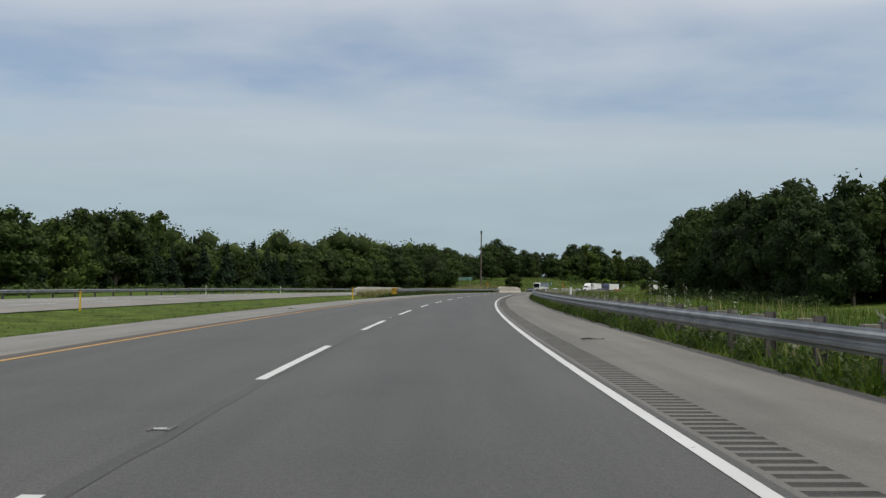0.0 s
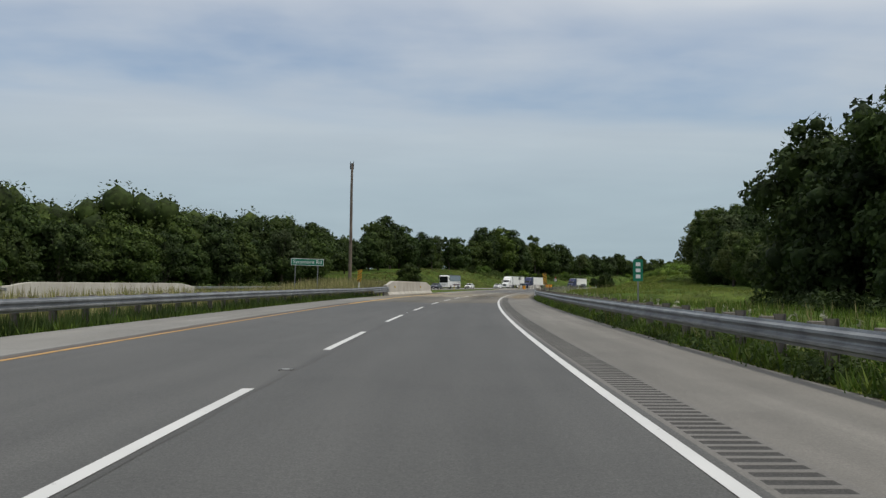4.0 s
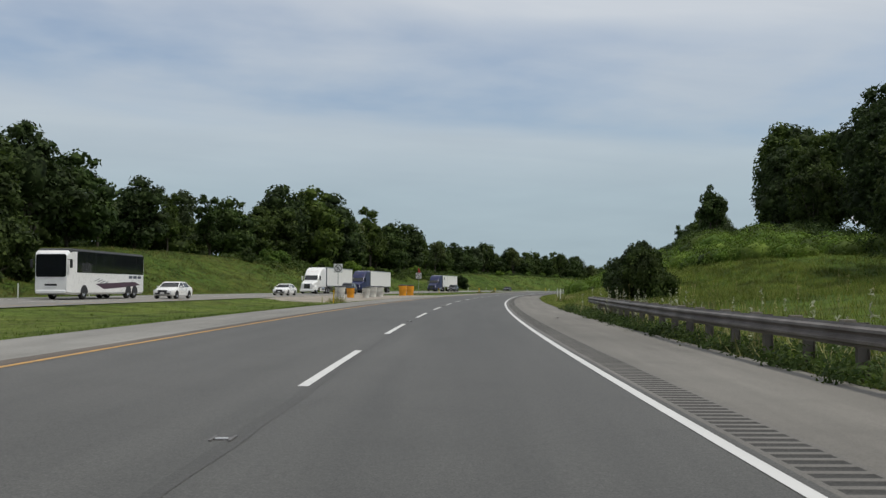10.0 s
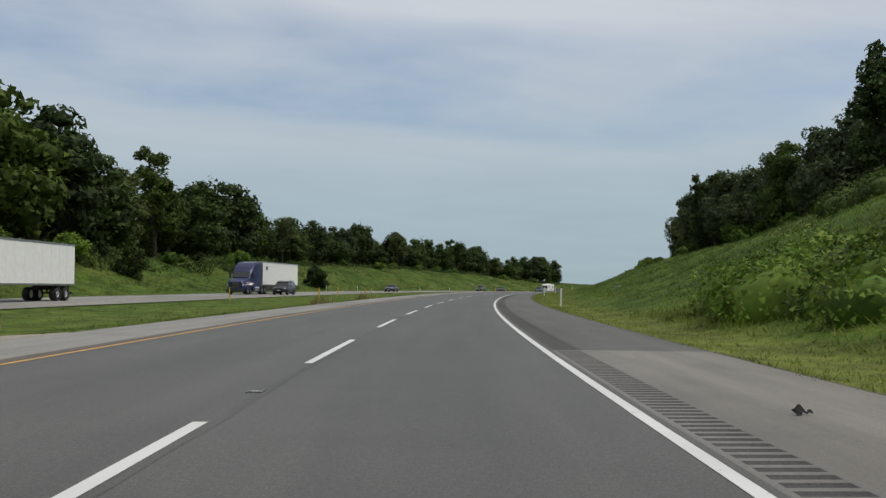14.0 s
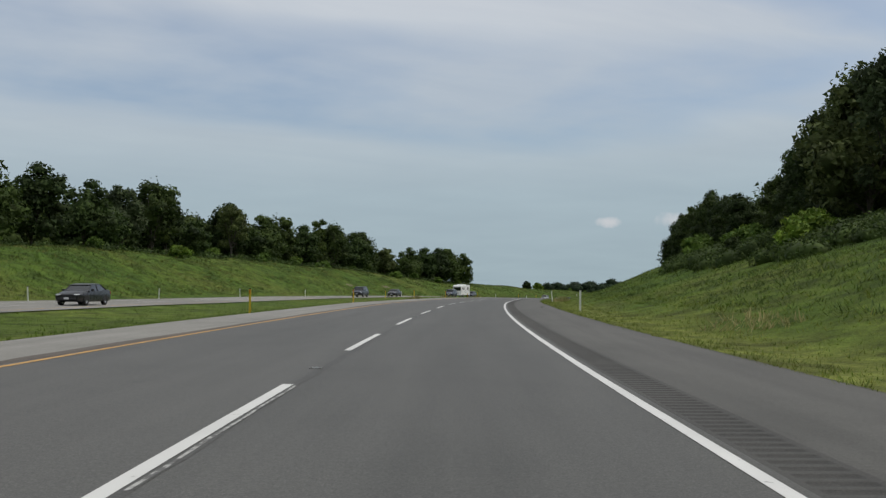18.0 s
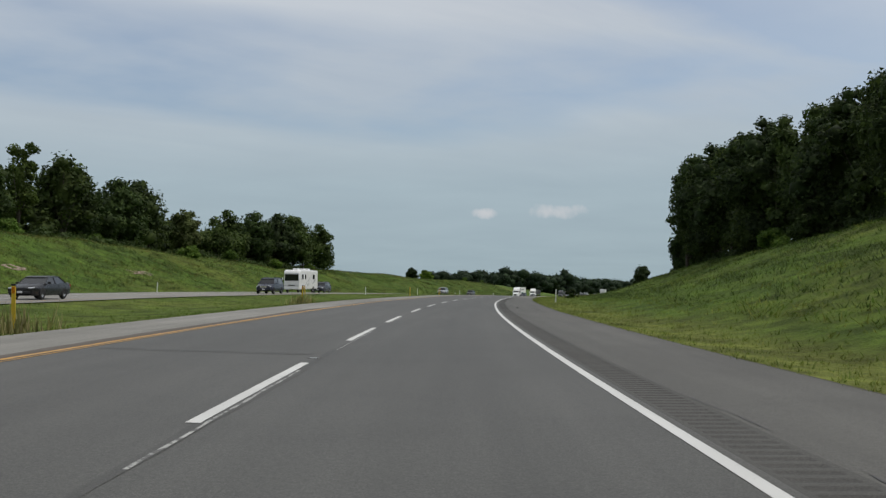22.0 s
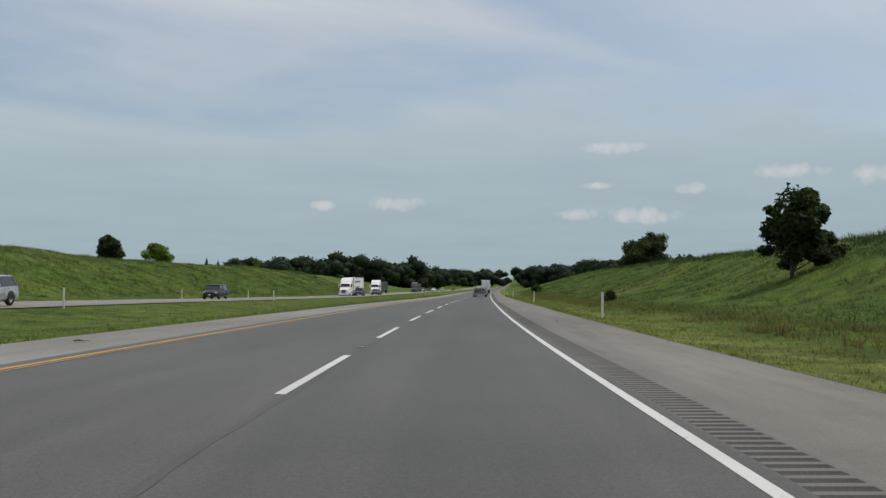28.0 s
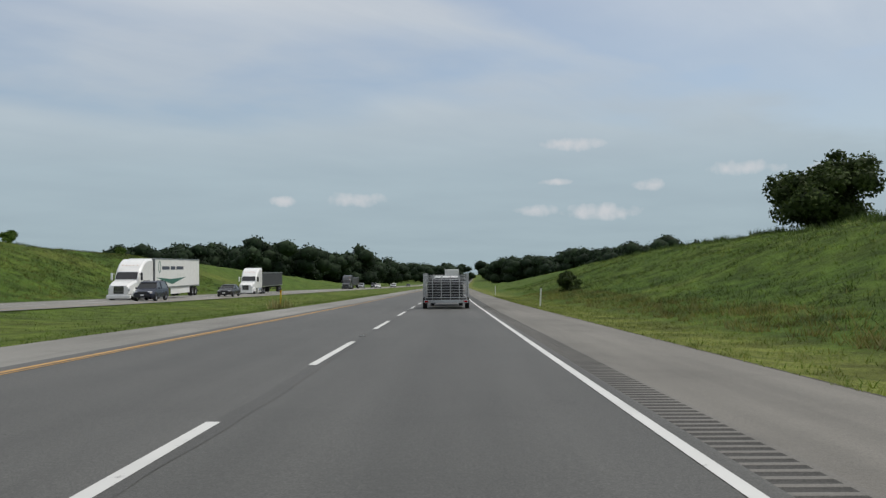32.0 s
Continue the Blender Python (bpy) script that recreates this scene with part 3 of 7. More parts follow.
def raw_mesh(name, verts, faces, mat=None, uvs=None, flat=True):
    """A mesh from arrays: verts (n, 3), faces (m, 3 or 4), uvs per vertex (n, 2)."""
    verts, faces = np.asarray(verts, np.float32), np.asarray(faces, np.int32)
    me = bpy.data.meshes.new(name)
    me.vertices.add(len(verts))
    me.vertices.foreach_set("co", verts.ravel())
    n, k = faces.shape
    me.loops.add(n * k)
    me.loops.foreach_set("vertex_index", faces.ravel())
    me.polygons.add(n)
    me.polygons.foreach_set("loop_start", np.arange(0, n * k, k, dtype=np.int32))
    if uvs is not None:
        layer = me.uv_layers.new(name="UVMap")
        layer.data.foreach_set("uv", np.asarray(uvs, np.float32)[faces.ravel()].ravel())
    me.update(calc_edges=True)
    me.validate()
    if not flat:
        me.polygons.foreach_set("use_smooth", np.ones(len(me.polygons), dtype=bool))
    if mat:
        me.materials.append(mat)
    return me


def grid(name, ss, us, height, mat, flat=True):
    """A sheet over the stations ss and the offsets us; height(s, u) is over the road's line."""
    s, u = np.meshgrid(np.asarray(ss, float), np.asarray(us, float), indexing="ij")
    x, y, _ = spot(s, u)
    z = road_z(s) + height(s, u)
    n, m = s.shape
    i = np.arange(n * m).reshape(n, m)
    faces = np.stack([i[:-1, :-1], i[:-1, 1:], i[1:, 1:], i[1:, :-1]], -1).reshape(-1, 4)
    return raw_mesh(name, np.stack([x, y, z], -1).reshape(-1, 3), faces, mat, np.stack([u, s], -1).reshape(-1, 2), flat)


def part(name, bm, mat, parent=None, label=""):
    """Links a bmesh (or a finished mesh) as one mesh object under a thing or a part."""
    if isinstance(bm, bmesh.types.BMesh):
        me = bpy.data.meshes.new(name)
        bm.normal_update()
        bm.to_mesh(me)
        bm.free()
    else:
        me = bm
    if mat and not me.materials:
        me.materials.append(mat)
    ob = new(name, me)
    if parent is not None:
        ob.parent = parent
    if label:
        tagged(ob, label)
    return ob


def soft(ob, angle=40):
    me = ob.data
    me.polygons.foreach_set("use_smooth", np.ones(len(me.polygons), dtype=bool))
    me.set_sharp_from_angle(angle=radians(angle))
    return ob


def thing(name, label, category, group="", kind=""):
    return tagged(new(name), label, category, group, kind)


def box(bm, c, size, bevel=0.0, turn=None, top=None):
    """A box; top: scale in x and y of its upper face."""
    m = Matrix.Translation(c) @ (turn or Matrix())
    vs = bmesh.ops.create_cube(bm, size=1.0, matrix=Matrix.Diagonal((*size, 1)))["verts"]
    if top:
        for v in vs:
            if v.co.z > 0:
                v.co.x *= top[0]
                v.co.y *= top[1]
    if bevel:
        es = list({e for v in vs for e in v.link_edges})
        vs = [v for v in bmesh.ops.bevel(bm, geom=es, offset=bevel, segments=2, affect="EDGES", profile=0.5)["verts"]] + [v for v in vs if v.is_valid]
    for v in set(vs):
        v.co = m @ v.co
    return bm


def tube(bm, a, b, r0, r1=None, n=8, caps=True):
    """A tapered round bar from a to b."""
    a, b = Vector(a), Vector(b)
    d = b - a
    m = Matrix.Translation((a + b) / 2) @ d.to_track_quat("Z", "Y").to_matrix().to_4x4()
    bmesh.ops.create_cone(bm, cap_ends=caps, segments=n, radius1=r0, radius2=r0 if r1 is None else r1, depth=d.length, matrix=m)
    return bm


def loft(bm, rings, closed=True, caps=True):
    """Skins rings of points of the same length."""
    vr = [[bm.verts.new(p) for p in ring] for ring in rings]
    n = len(vr[0])
    for a, b in zip(vr, vr[1:]):
        for j in range(n if closed else n - 1):
            bm.faces.new((a[j], a[(j + 1) % n], b[(j + 1) % n], b[j]))
    if caps and closed:
        bm.faces.new(vr[0][::-1])
        bm.faces.new(vr[-1])
    return bm


def lathe(bm, profile, n=20, cap=True):
    """Turns (radius, height) points round the z axis."""
    loft(bm, [[(r * math.cos(2 * math.pi * j / n), r * math.sin(2 * math.pi * j / n), z) for j in range(n)] for r, z in profile], True, cap)
    return bm


def fresh():
    return bmesh.new()


def structure(name, me, label="", category=""):
    return tagged(new(name, me), label, category, kind="structure")


# ---- ground, roads, markings ----
S_FAR = np.concatenate([np.arange(-290, -40, 10.0), np.arange(-40, 1150, 4.0), np.arange(1150, 1500, 12.0), np.arange(1500, 3560, 60.0)])
U_ALL = np.array([-2600, -1500, -900, -500, -300, -200, -140, -110, -90, -78, -70, -64, -60, -56, -52, -48, -45, -42, -40, -38.5, -37.2, -36.2, -35.3,
                  -33, -26, -23.5, -22.5, -20.5, -18, -15.5, -13, -11, -9.8, -9.2, -8.8, -8, -2, 3.6, 4.35, 4.7, 5.2, 6, 7, 8, 9.5, 11, 13, 15, 17.5, 20,
                  22.5, 25, 27.5, 30, 33, 36, 40, 46, 55, 70, 95, 140, 220, 340, 520, 740])
structure("ground", grid("ground", S_FAR, U_ALL, turf, TURF, False), "rolling green and straw-coloured roadside grass banks and median", "ground")

S_ROAD = np.concatenate([np.arange(-280, -40, 8.0), np.arange(-40, 1200, 2.0), np.arange(1200, 3000, 20.0)])
BRIDGE_A, BRIDGE_B, APPROACH_B = 178.0, 239.0, 262.0


def between(a, b):
    return np.concatenate([[a], S_ROAD[(S_ROAD > a) & (S_ROAD < b)], [b]])


LANES = [-6.72, -5.8, -4.0, -1.96, -0.1, 1.86]
for a, b, mat, nm, lab in ((-280, BRIDGE_A, ASPHALT, "road_south", "worn grey asphalt of two motorway lanes"),
                           (BRIDGE_A, 206, SLAB_CONCRETE, "road_approach_slab", "grey-brown concrete approach slab of two motorway lanes"),
                           (206, 238, DECK_CONCRETE, "road_bridge_deck", "tan stained concrete bridge deck of two motorway lanes"),
                           (238, APPROACH_B, CONCRETE, "road_departure_slab", "tan stained concrete slab of two motorway lanes"),
                           (APPROACH_B, 2990, ASPHALT, "road_north", "worn grey asphalt of two motorway lanes")):
    structure(nm, grid(nm, between(a, b), LANES, pave, mat), lab, "road")
for a, b, mat, nm in ((-280, 202, SHOULDER_PALE, "shoulder_right_south"), (202, BRIDGE_B, DECK_CONCRETE, "shoulder_right_bridge"),
                      (BRIDGE_B, 433, SHOULDER_PALE, "shoulder_right_curve"), (433, 772, SHOULDER_GREY, "shoulder_right_cut"),
                      (772, 2990, SHOULDER_PALE, "shoulder_right_north")):
    structure(nm, grid(nm, between(a, b), [2.42, 3.2, 3.9, 4.7 if "bridge" in nm else 4.45 if b < 300 else 4.71], lambda s, u: pave(s, u) - 0.012 * (u - 2.34), mat), "hard shoulder beside the driving lane", "shoulder")
for a, b, mat, nm in ((-280, BRIDGE_A + 14, SHOULDER_LEFT, "shoulder_left_south"), (BRIDGE_A + 14, BRIDGE_B + 4, CONCRETE, "shoulder_left_bridge"),
                      (BRIDGE_B + 4, 2990, SHOULDER_LEFT, "shoulder_left_north")):
    structure(nm, grid(nm, between(a, b), [-9.05 if "bridge" in nm else -8.9, -7.6, -6.72], lambda s, u: pave(s, u) - 0.003, mat), "pale grey shoulder beside the median", "shoulder")
structure("road_opposite", grid("road_opposite", S_ROAD, [-35.4, -32.4, -28.6, -24.9, -23.4], pave, SHOULDER_LEFT), "pale grey carriageway of the oncoming lanes", "road")

# dark brown strip where the shoulder meets the grass
DARK_LIP = surface("dark_brown_lip", (0.030, 0.028, 0.017), (0.062, 0.056, 0.034), 0.95, coarse=1.5, fine=16, bump=0.5, dist=0.02)
for a, b, u0 in ((-60, 199, 4.45), (240, 1300, 4.71)):
    ss = np.arange(a, b, 1.0)
    structure("soil_lip", grid("soil_lip", ss, [u0 - 0.02, u0 + 0.06, u0 + 0.15], lambda s, u: -0.036 - 0.10 * (u - u0), DARK_LIP), "dark brown strip along the shoulder's edge", "soil")

# milled rumble strip: one groove every 23 cm, left out on the bridge
GROOVE = 0.23


def rumble(name, a, b, mat, margin):
    n = int((b - a) / GROOVE)
    k = np.arange(n)[:, None] * GROOVE + np.array([0.0, 0.025, 0.115, 0.14])[None] + a
    ss = np.append(k.ravel(), b)
    dip = np.append(np.tile([0.0, -0.008, -0.007, 0.0], n), 0.0)
    table = dict(zip(np.round(ss, 4), dip))
    deep = lambda s, u: np.where((u > 1.925) & (u < 2.345), np.vectorize(lambda v: table.get(round(float(v), 4), 0.0))(s), 0.0)
    me = grid(name, ss, [1.86, 1.92, 1.935, 2.335, 2.35, 2.42], deep, mat)
    me.materials.append(GROOVE_GRIME_SHADE)
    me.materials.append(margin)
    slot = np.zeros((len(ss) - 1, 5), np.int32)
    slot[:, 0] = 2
    # groove faces take the darkened tone that stands in for recess shade
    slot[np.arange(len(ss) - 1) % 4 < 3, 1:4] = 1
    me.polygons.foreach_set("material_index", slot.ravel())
    structure(name, me, "milled rumble strip along the edge line", "rumble strip")


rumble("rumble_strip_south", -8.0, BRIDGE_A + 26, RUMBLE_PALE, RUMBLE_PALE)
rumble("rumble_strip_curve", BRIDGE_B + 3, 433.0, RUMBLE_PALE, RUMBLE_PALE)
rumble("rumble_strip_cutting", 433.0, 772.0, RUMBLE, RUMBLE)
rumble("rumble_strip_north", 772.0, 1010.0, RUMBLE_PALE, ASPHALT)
structure("gutter_strip_bridge", grid("gutter_strip_bridge", between(BRIDGE_A + 26, BRIDGE_B + 3), [1.86, 2.42], pave, CONCRETE), "smooth strip beside the edge line", "shoulder")
structure("gutter_strip_north", grid("gutter_strip_north", between(1010, 2990), [1.86, 2.42], pave, RUMBLE), "smooth strip beside the edge line", "shoulder")
structure("gutter_strip_south", grid("gutter_strip_south", between(-280, -8), [1.86, 2.42], pave, RUMBLE), "smooth strip beside the edge line", "shoulder")

over = lambda h: (lambda s, u: pave(s, u) + h)


def line(name, a, b, mid, half, mat, label, step=3.0):
    """A painted line; mid: its offset from the road's line, a number or a function of the station."""
    ss = np.linspace(a, b, max(2, int((b - a) / step) + 1))
    m = mid(ss) if callable(mid) else np.full_like(ss, mid)
    s2, u2 = np.repeat(ss, 2), np.stack([m - half, m + half], 1).ravel()
    x, y, _ = spot(s2, u2)
    i = np.arange(0, len(s2) - 2, 2)
    z = road_z(s2) + pave(s2, u2) + 0.005
    return structure(name, raw_mesh(name, np.stack([x, y, z], 1), np.stack([i, i + 1, i + 3, i + 2], 1), mat, np.stack([u2, s2], 1)), label, "road marking")


DASH_SHIFT = knots((610, 0.0), (632, 0.5), (649, 1.1), (663, 1.4), (673, 1.2), (685, -1.0), (697, -0.85), (709, -1.4), (722, -1.4), (740, -0.3), (752, 0.0), (870, -0.1), (886, -0.8), (898, -0.9), (905, -0.1), (930, 0.0))
LANE_U = knots((12, -2.19), (45, -2.156), (105, -2.14), (190, -2.09), (250, -2.08), (280, -2.12), (340, -2.05), (368, -2.13), (400, -2.094), (458, -2.085), (547, -2.164), (606, -2.206), (636, -2.26), (697, -2.23), (727, -2.12), (757, -2.06), (846, -2.10), (905, -2.14))
YELLOW_U = knots((110, -6.29), (190, -6.37), (280, -6.37), (350, -6.27), (545, -6.33), (670, -6.41), (720, -6.43), (845, -6.35), (890, -6.30))
line("edge_line_right", -60, 236, 1.713, 0.060, WHITE_LINE, "solid white edge line")
line("edge_line_right_worn", 236, 262, 1.713, 0.060, marking_mat("scraped_white_paint", (0.60, 0.60, 0.57), (0.19, 0.17, 0.14), 0.44, 0.50), "scraped and broken white edge line")
line("edge_line_right_north", 262, 1900, 1.713, 0.060, WHITE_LINE, "solid white edge line")
line("edge_line_left", -60, 172, YELLOW_U, 0.062, YELLOW_LINE, "solid yellow edge line")
line("edge_line_left_bridge", 172, 240, lambda s: YELLOW_U(s) - 0.2 * smooth((s - 180) / 18) * smooth((240 - s) / 10), 0.130, marking_mat("fresh_yellow_paint", (0.60, 0.35, 0.07), (0.30, 0.22, 0.11), 0.34, 0.46), "broad yellow edge line over the bridge")
line("edge_line_left_north", 240, 1900, YELLOW_U, 0.062, YELLOW_LINE, "solid yellow edge line")
line("edge_line_left_inner", 640, 1010, lambda s: YELLOW_U(s) + 0.15, 0.025, YELLOW_LINE, "thin second yellow line beside the edge line")
line("edge_line_median_opposite", -60, 1900, -24.885, 0.065, YELLOW_LINE, "solid yellow edge line of the oncoming lanes")
line("edge_line_outer_opposite", -60, 1900, -32.285, 0.065, WHITE_LINE, "solid white edge line of the oncoming lanes")
lane_marks = thing("lane_markings", "broken white lane line of worn paint on grey asphalt", "road marking", kind="structure")
for i in range(-3, 125):
    a = DASH_PHASE + i * DASH_CYCLE
    a += float(DASH_SHIFT(a))
    part("lane_dash", grid("lane_dash", np.linspace(a, a + DASH_LONG, 3), LANE_U(a) + np.array([-0.065, 0.065]), over(0.006), WHITE_LINE), None, lane_marks)
lane_marks_far = thing("lane_markings_opposite", "broken white lane line of the oncoming carriageway", "road marking", kind="structure")
for i in range(0, 95):
    a = i * DASH_CYCLE
    part("lane_dash", grid("lane_dash", [a, a + DASH_LONG], [-28.66, -28.54], over(0.006), WHITE_LINE), None, lane_marks_far)

# the sealed joint beside the lane line, and wandering transverse cracks
rng = np.random.RandomState(5)


def ribbon(name, ss, mid, half, mat, label, category, lift=0.003):
    s2, u2 = np.repeat(ss, 2), np.stack([mid - half, mid + half], 1).ravel()
    x, y, _ = spot(s2, u2)
    z = road_z(s2) + pave(s2, u2) + lift
    i = np.arange(0, len(s2) - 2, 2)
    structure(name, raw_mesh(name, np.stack([x, y, z], 1), np.stack([i, i + 1, i + 3, i + 2], 1), mat, np.stack([u2, s2], 1)), label, category)


for a, b in ((-30, BRIDGE_A), (APPROACH_B, 1000)):
    ss = np.arange(a, b, 0.5)
    live = np.clip(0.35 + np.sin(ss * 0.047 + 0.6) + 0.6 * np.sin(ss * 0.19), 0, 1)
    half = 0.018 + 0.03 * smooth((ss - 870) / 20) + live * (0.036 + 0.016 * np.sin(ss * 0.23) + 0.016 * rng.rand(len(ss)))
    ribbon("old_seam", ss, LANE_U(ss) + 0.10 + 0.02 * np.sin(ss * 0.7) + 0.012 * np.sin(ss * 2.3), half, OLD_SEAM, "dark worn seam along the lane line", "seam")
for a, b in ((661, 668), (672, 679), (684, 690), (697, 703), (721, 727.5), (903, 911), (934, 941), (540, 546), (600, 601.5)):
    ss = np.arange(a, b, 0.3)
    ribbon("ghost_line", ss, LANE_U(ss) + 0.115 + 0.006 * np.sin(ss * 3), 0.012 + 0.01 * rng.rand(len(ss)), GHOST_PAINT, "worn remains of an older lane line", "road marking", 0.005)
for a, b in ((-50, BRIDGE_A + 10), (BRIDGE_B + 20, 700)):
    ss = np.arange(a, b, 0.6)
    ribbon("roadside_grime", ss, YELLOW_U(ss) - 0.27 - 0.05 * np.sin(ss * 0.13), 0.10 + 0.05 * np.sin(ss * 0.31) + 0.04 * rng.rand(len(ss)), GRIME, "brown grime beside the yellow line", "grime")
DECK_MARKS = ((245.5, 256.5, 0.62, 0.62, STAIN, "oil_stain", "dark blotchy oil stain on the deck"), (240, 264, 0.4, 0.9, FAINT_STAIN, "oil_stain", "faint dark stain on the deck"), (208.5, 219.5, 0.25, 0.7, FAINT_STAIN, "oil_stain", "brown blotch on the deck"),
              (188, 236, 0.1, 1.9, DECK_STAIN, "oil_stain", "faint dark stain on the deck"), (190, 226, 3.25, 1.05, SOIL_STAIN, "soil_stain", "brown soil washed over the concrete shoulder"),
              (212, 242, 3.30, 1.0, SOIL_STAIN, "soil_stain", "brown soil washed over the concrete shoulder"), (206, 246, -7.6, 1.2, SOIL_STAIN, "soil_stain", "brown soil along the parapet's foot"),
              (207, 222, -0.9, 0.8, SCUFF, "pale_scuff", "pale scuffed patch of the concrete deck"), (222, 236, -4.6, 1.3, SCUFF, "pale_scuff", "pale scuffed patch of the concrete deck"),
              (196, 218, -4.3, 1.4, SCUFF, "pale_scuff", "pale scuffed patch of the concrete deck"))
for k, (s0, s1, u0, w, mat, nm, lab) in enumerate(DECK_MARKS):
    ss, uu = np.linspace(s0, s1, 25), np.linspace(-1, 1, 7)
    me = grid(nm, ss, u0 + w * uu, over(0.003 + 0.0004 * k), mat)
    q = np.stack(np.meshgrid(np.linspace(-1, 1, 25), uu, indexing="ij"), -1).reshape(-1, 2)[:, ::-1]
    loop = np.empty(len(me.loops), np.int32)
    me.loops.foreach_get("vertex_index", loop)
    me.uv_layers[0].data.foreach_set("uv", q[loop].astype(np.float32).ravel())
    structure(nm, me, lab, "stain")
for a, b, c in ((238.4, -6.4, -2.2), (237.9, -2.0, 4.4)):
    structure("expansion_joint", grid("expansion_joint", [a - 0.035, a + 0.035], np.linspace(b, c, 9), over(0.0074), SEALANT), "dark joint across the end of the deck", "joint")
ss = np.arange(BRIDGE_A, APPROACH_B, 1.0)
ribbon("deck_joint", ss, LANE_U(ss) + np.where(ss > 238, np.interp(ss, [238, 256], [-0.30, 0.0]), np.where(ss < 205.5, -0.19, 0.02)), 0.006 + 0.005 * rng.rand(len(ss)), SEALANT, "dark lengthwise joint in the concrete", "joint", 0.004)
# loose lips of the shoulder seam beside the rumble strip
for a, b in ((438, 470), (560, 590), (640, 668), (850, 905), (925, 950)):
    ss = np.arange(a, b, 0.12)
    ribbon("shoulder_crack", ss, 2.47 + 0.03 * np.sin(ss * 0.8 + np.sin(ss * 2.1)) + 0.012 * rng.uniform(-1, 1, len(ss)), 0.001 + 0.010 * rng.rand(len(ss)) * (np.sin(ss * 0.9 + np.sin(ss * 0.37) * 2) > -0.1), SEALANT, "ragged crack along the shoulder seam", "crack")


def cross_crack(s0, u0, u1, w=0.03, wander=0.12):
    us = np.arange(u0, u1, 0.12)
    c = s0 + np.cumsum(rng.uniform(-1, 1, len(us))) * wander * 0.25
    half = w * (0.4 + 0.6 * rng.rand(len(us)))
    s2, u2 = np.stack([c - half, c + half], 1).ravel(), np.repeat(us, 2)
    x, y, _ = spot(s2, u2)
    z = road_z(s2) + pave(s2, u2) + 0.0035
    i = np.arange(0, len(s2) - 2, 2)
    structure("crack", raw_mesh("crack", np.stack([x, y, z], 1), np.stack([i, i + 1, i + 3, i + 2], 1), OLD_SEAM if w >= 0.05 else SEALANT, np.stack([u2, s2], 1)), "dark transverse crack in the asphalt", "crack")


for s0, u0, u1, w in ((31, -5.8, -3.2, 0.05), (294.5, -5.4, -1.0, 0.04), (369, -6.0, -4.0, 0.03), (413, -2.2, 0.2, 0.015), (634, -2.0, 1.6, 0.10), (671, -6.0, -2.4, 0.22), (790, -6.0, 1.0, 0.025),
                      (875, -6.0, 1.6, 0.22), (886, -6.0, -3.0, 0.03), (700, -6, -2, 0.02), (560, -1.5, 1.2, 0.02), (120, -6, -3.5, 0.02), (928, -5.6, -2.2, 0.03)):
    cross_crack(s0, u0, u1, w)
# the joint where the approach slab meets the deck, with a dark filled strip in the left lane
cross_crack(205.6, -2.2, 4.4, 0.022, 0.02)
cross_crack(205.1, -8.8, -2.3, 0.16, 0.02)
ss = np.arange(199.5, 204.8, 0.3)
ribbon("ghost_line", ss, LANE_U(ss) + 0.17, 0.03 + 0.014 * rng.rand(len(ss)), GHOST_PAINT, "worn remains of an older lane line", "road marking", 0.005)
# short saw marks across the deck
n = 150
s0, u0 = rng.uniform(206.5, 237, n), rng.uniform(-5.8, 1.4, n)
wide = rng.uniform(0.08, 0.5, n)
s2 = (s0[:, None] + np.array([-1, -1, 1, 1]) * rng.uniform(0.004, 0.009, n)[:, None]).ravel()
u2 = (u0[:, None] + np.array([-1, 1, 1, -1]) * wide[:, None]).ravel()
x, y, _ = spot(s2, u2)
structure("saw_marks", raw_mesh("saw_marks", np.stack([x, y, road_z(s2) + pave(s2, u2) + 0.0068], 1), np.arange(n * 4).reshape(n, 4), GRIME, np.stack([u2, s2], 1)), "short dark saw marks across the concrete deck", "crack")
for s0 in (BRIDGE_A, BRIDGE_B, BRIDGE_B + 0.35, APPROACH_B):
    cross_crack(s0, -8.8, 4.4, 0.05 if s0 != APPROACH_B else 0.03, 0.02)

# snow-plough pavement markers in every second gap
plough = thing("pavement_marker", "low grey cast-iron pavement marker sunk in the lane line", "pavement marker", "pavement markers")
bm = fresh()
for x in (-0.075, 0.075):
    box(bm, (x, 0, 0.006), (0.022, 0.24, 0.018), 0.004)
box(bm, (0, 0.0, 0.004), (0.13, 0.10, 0.014), 0.004)
part("casting", bm, surface("cast_iron", (0.10, 0.10, 0.10), (0.22, 0.21, 0.20), 0.6, 0.5), plough)
bm = fresh()
box(bm, (0, -0.045, 0.014), (0.10, 0.012, 0.012))
part("reflector", bm, REFLECT_WHITE, plough)
for i in range(0, 41):
    s0 = 11.75 + i * 2 * DASH_CYCLE + (DASH_CYCLE if i > 27 else 0)
    m = stand(s0, float(LANE_U(s0)), 0, float(pave(s0, -1.97)) + 0.004)
    if i == 0:
        plough.matrix_basis = m
    else:
        copy_thing(plough, m)

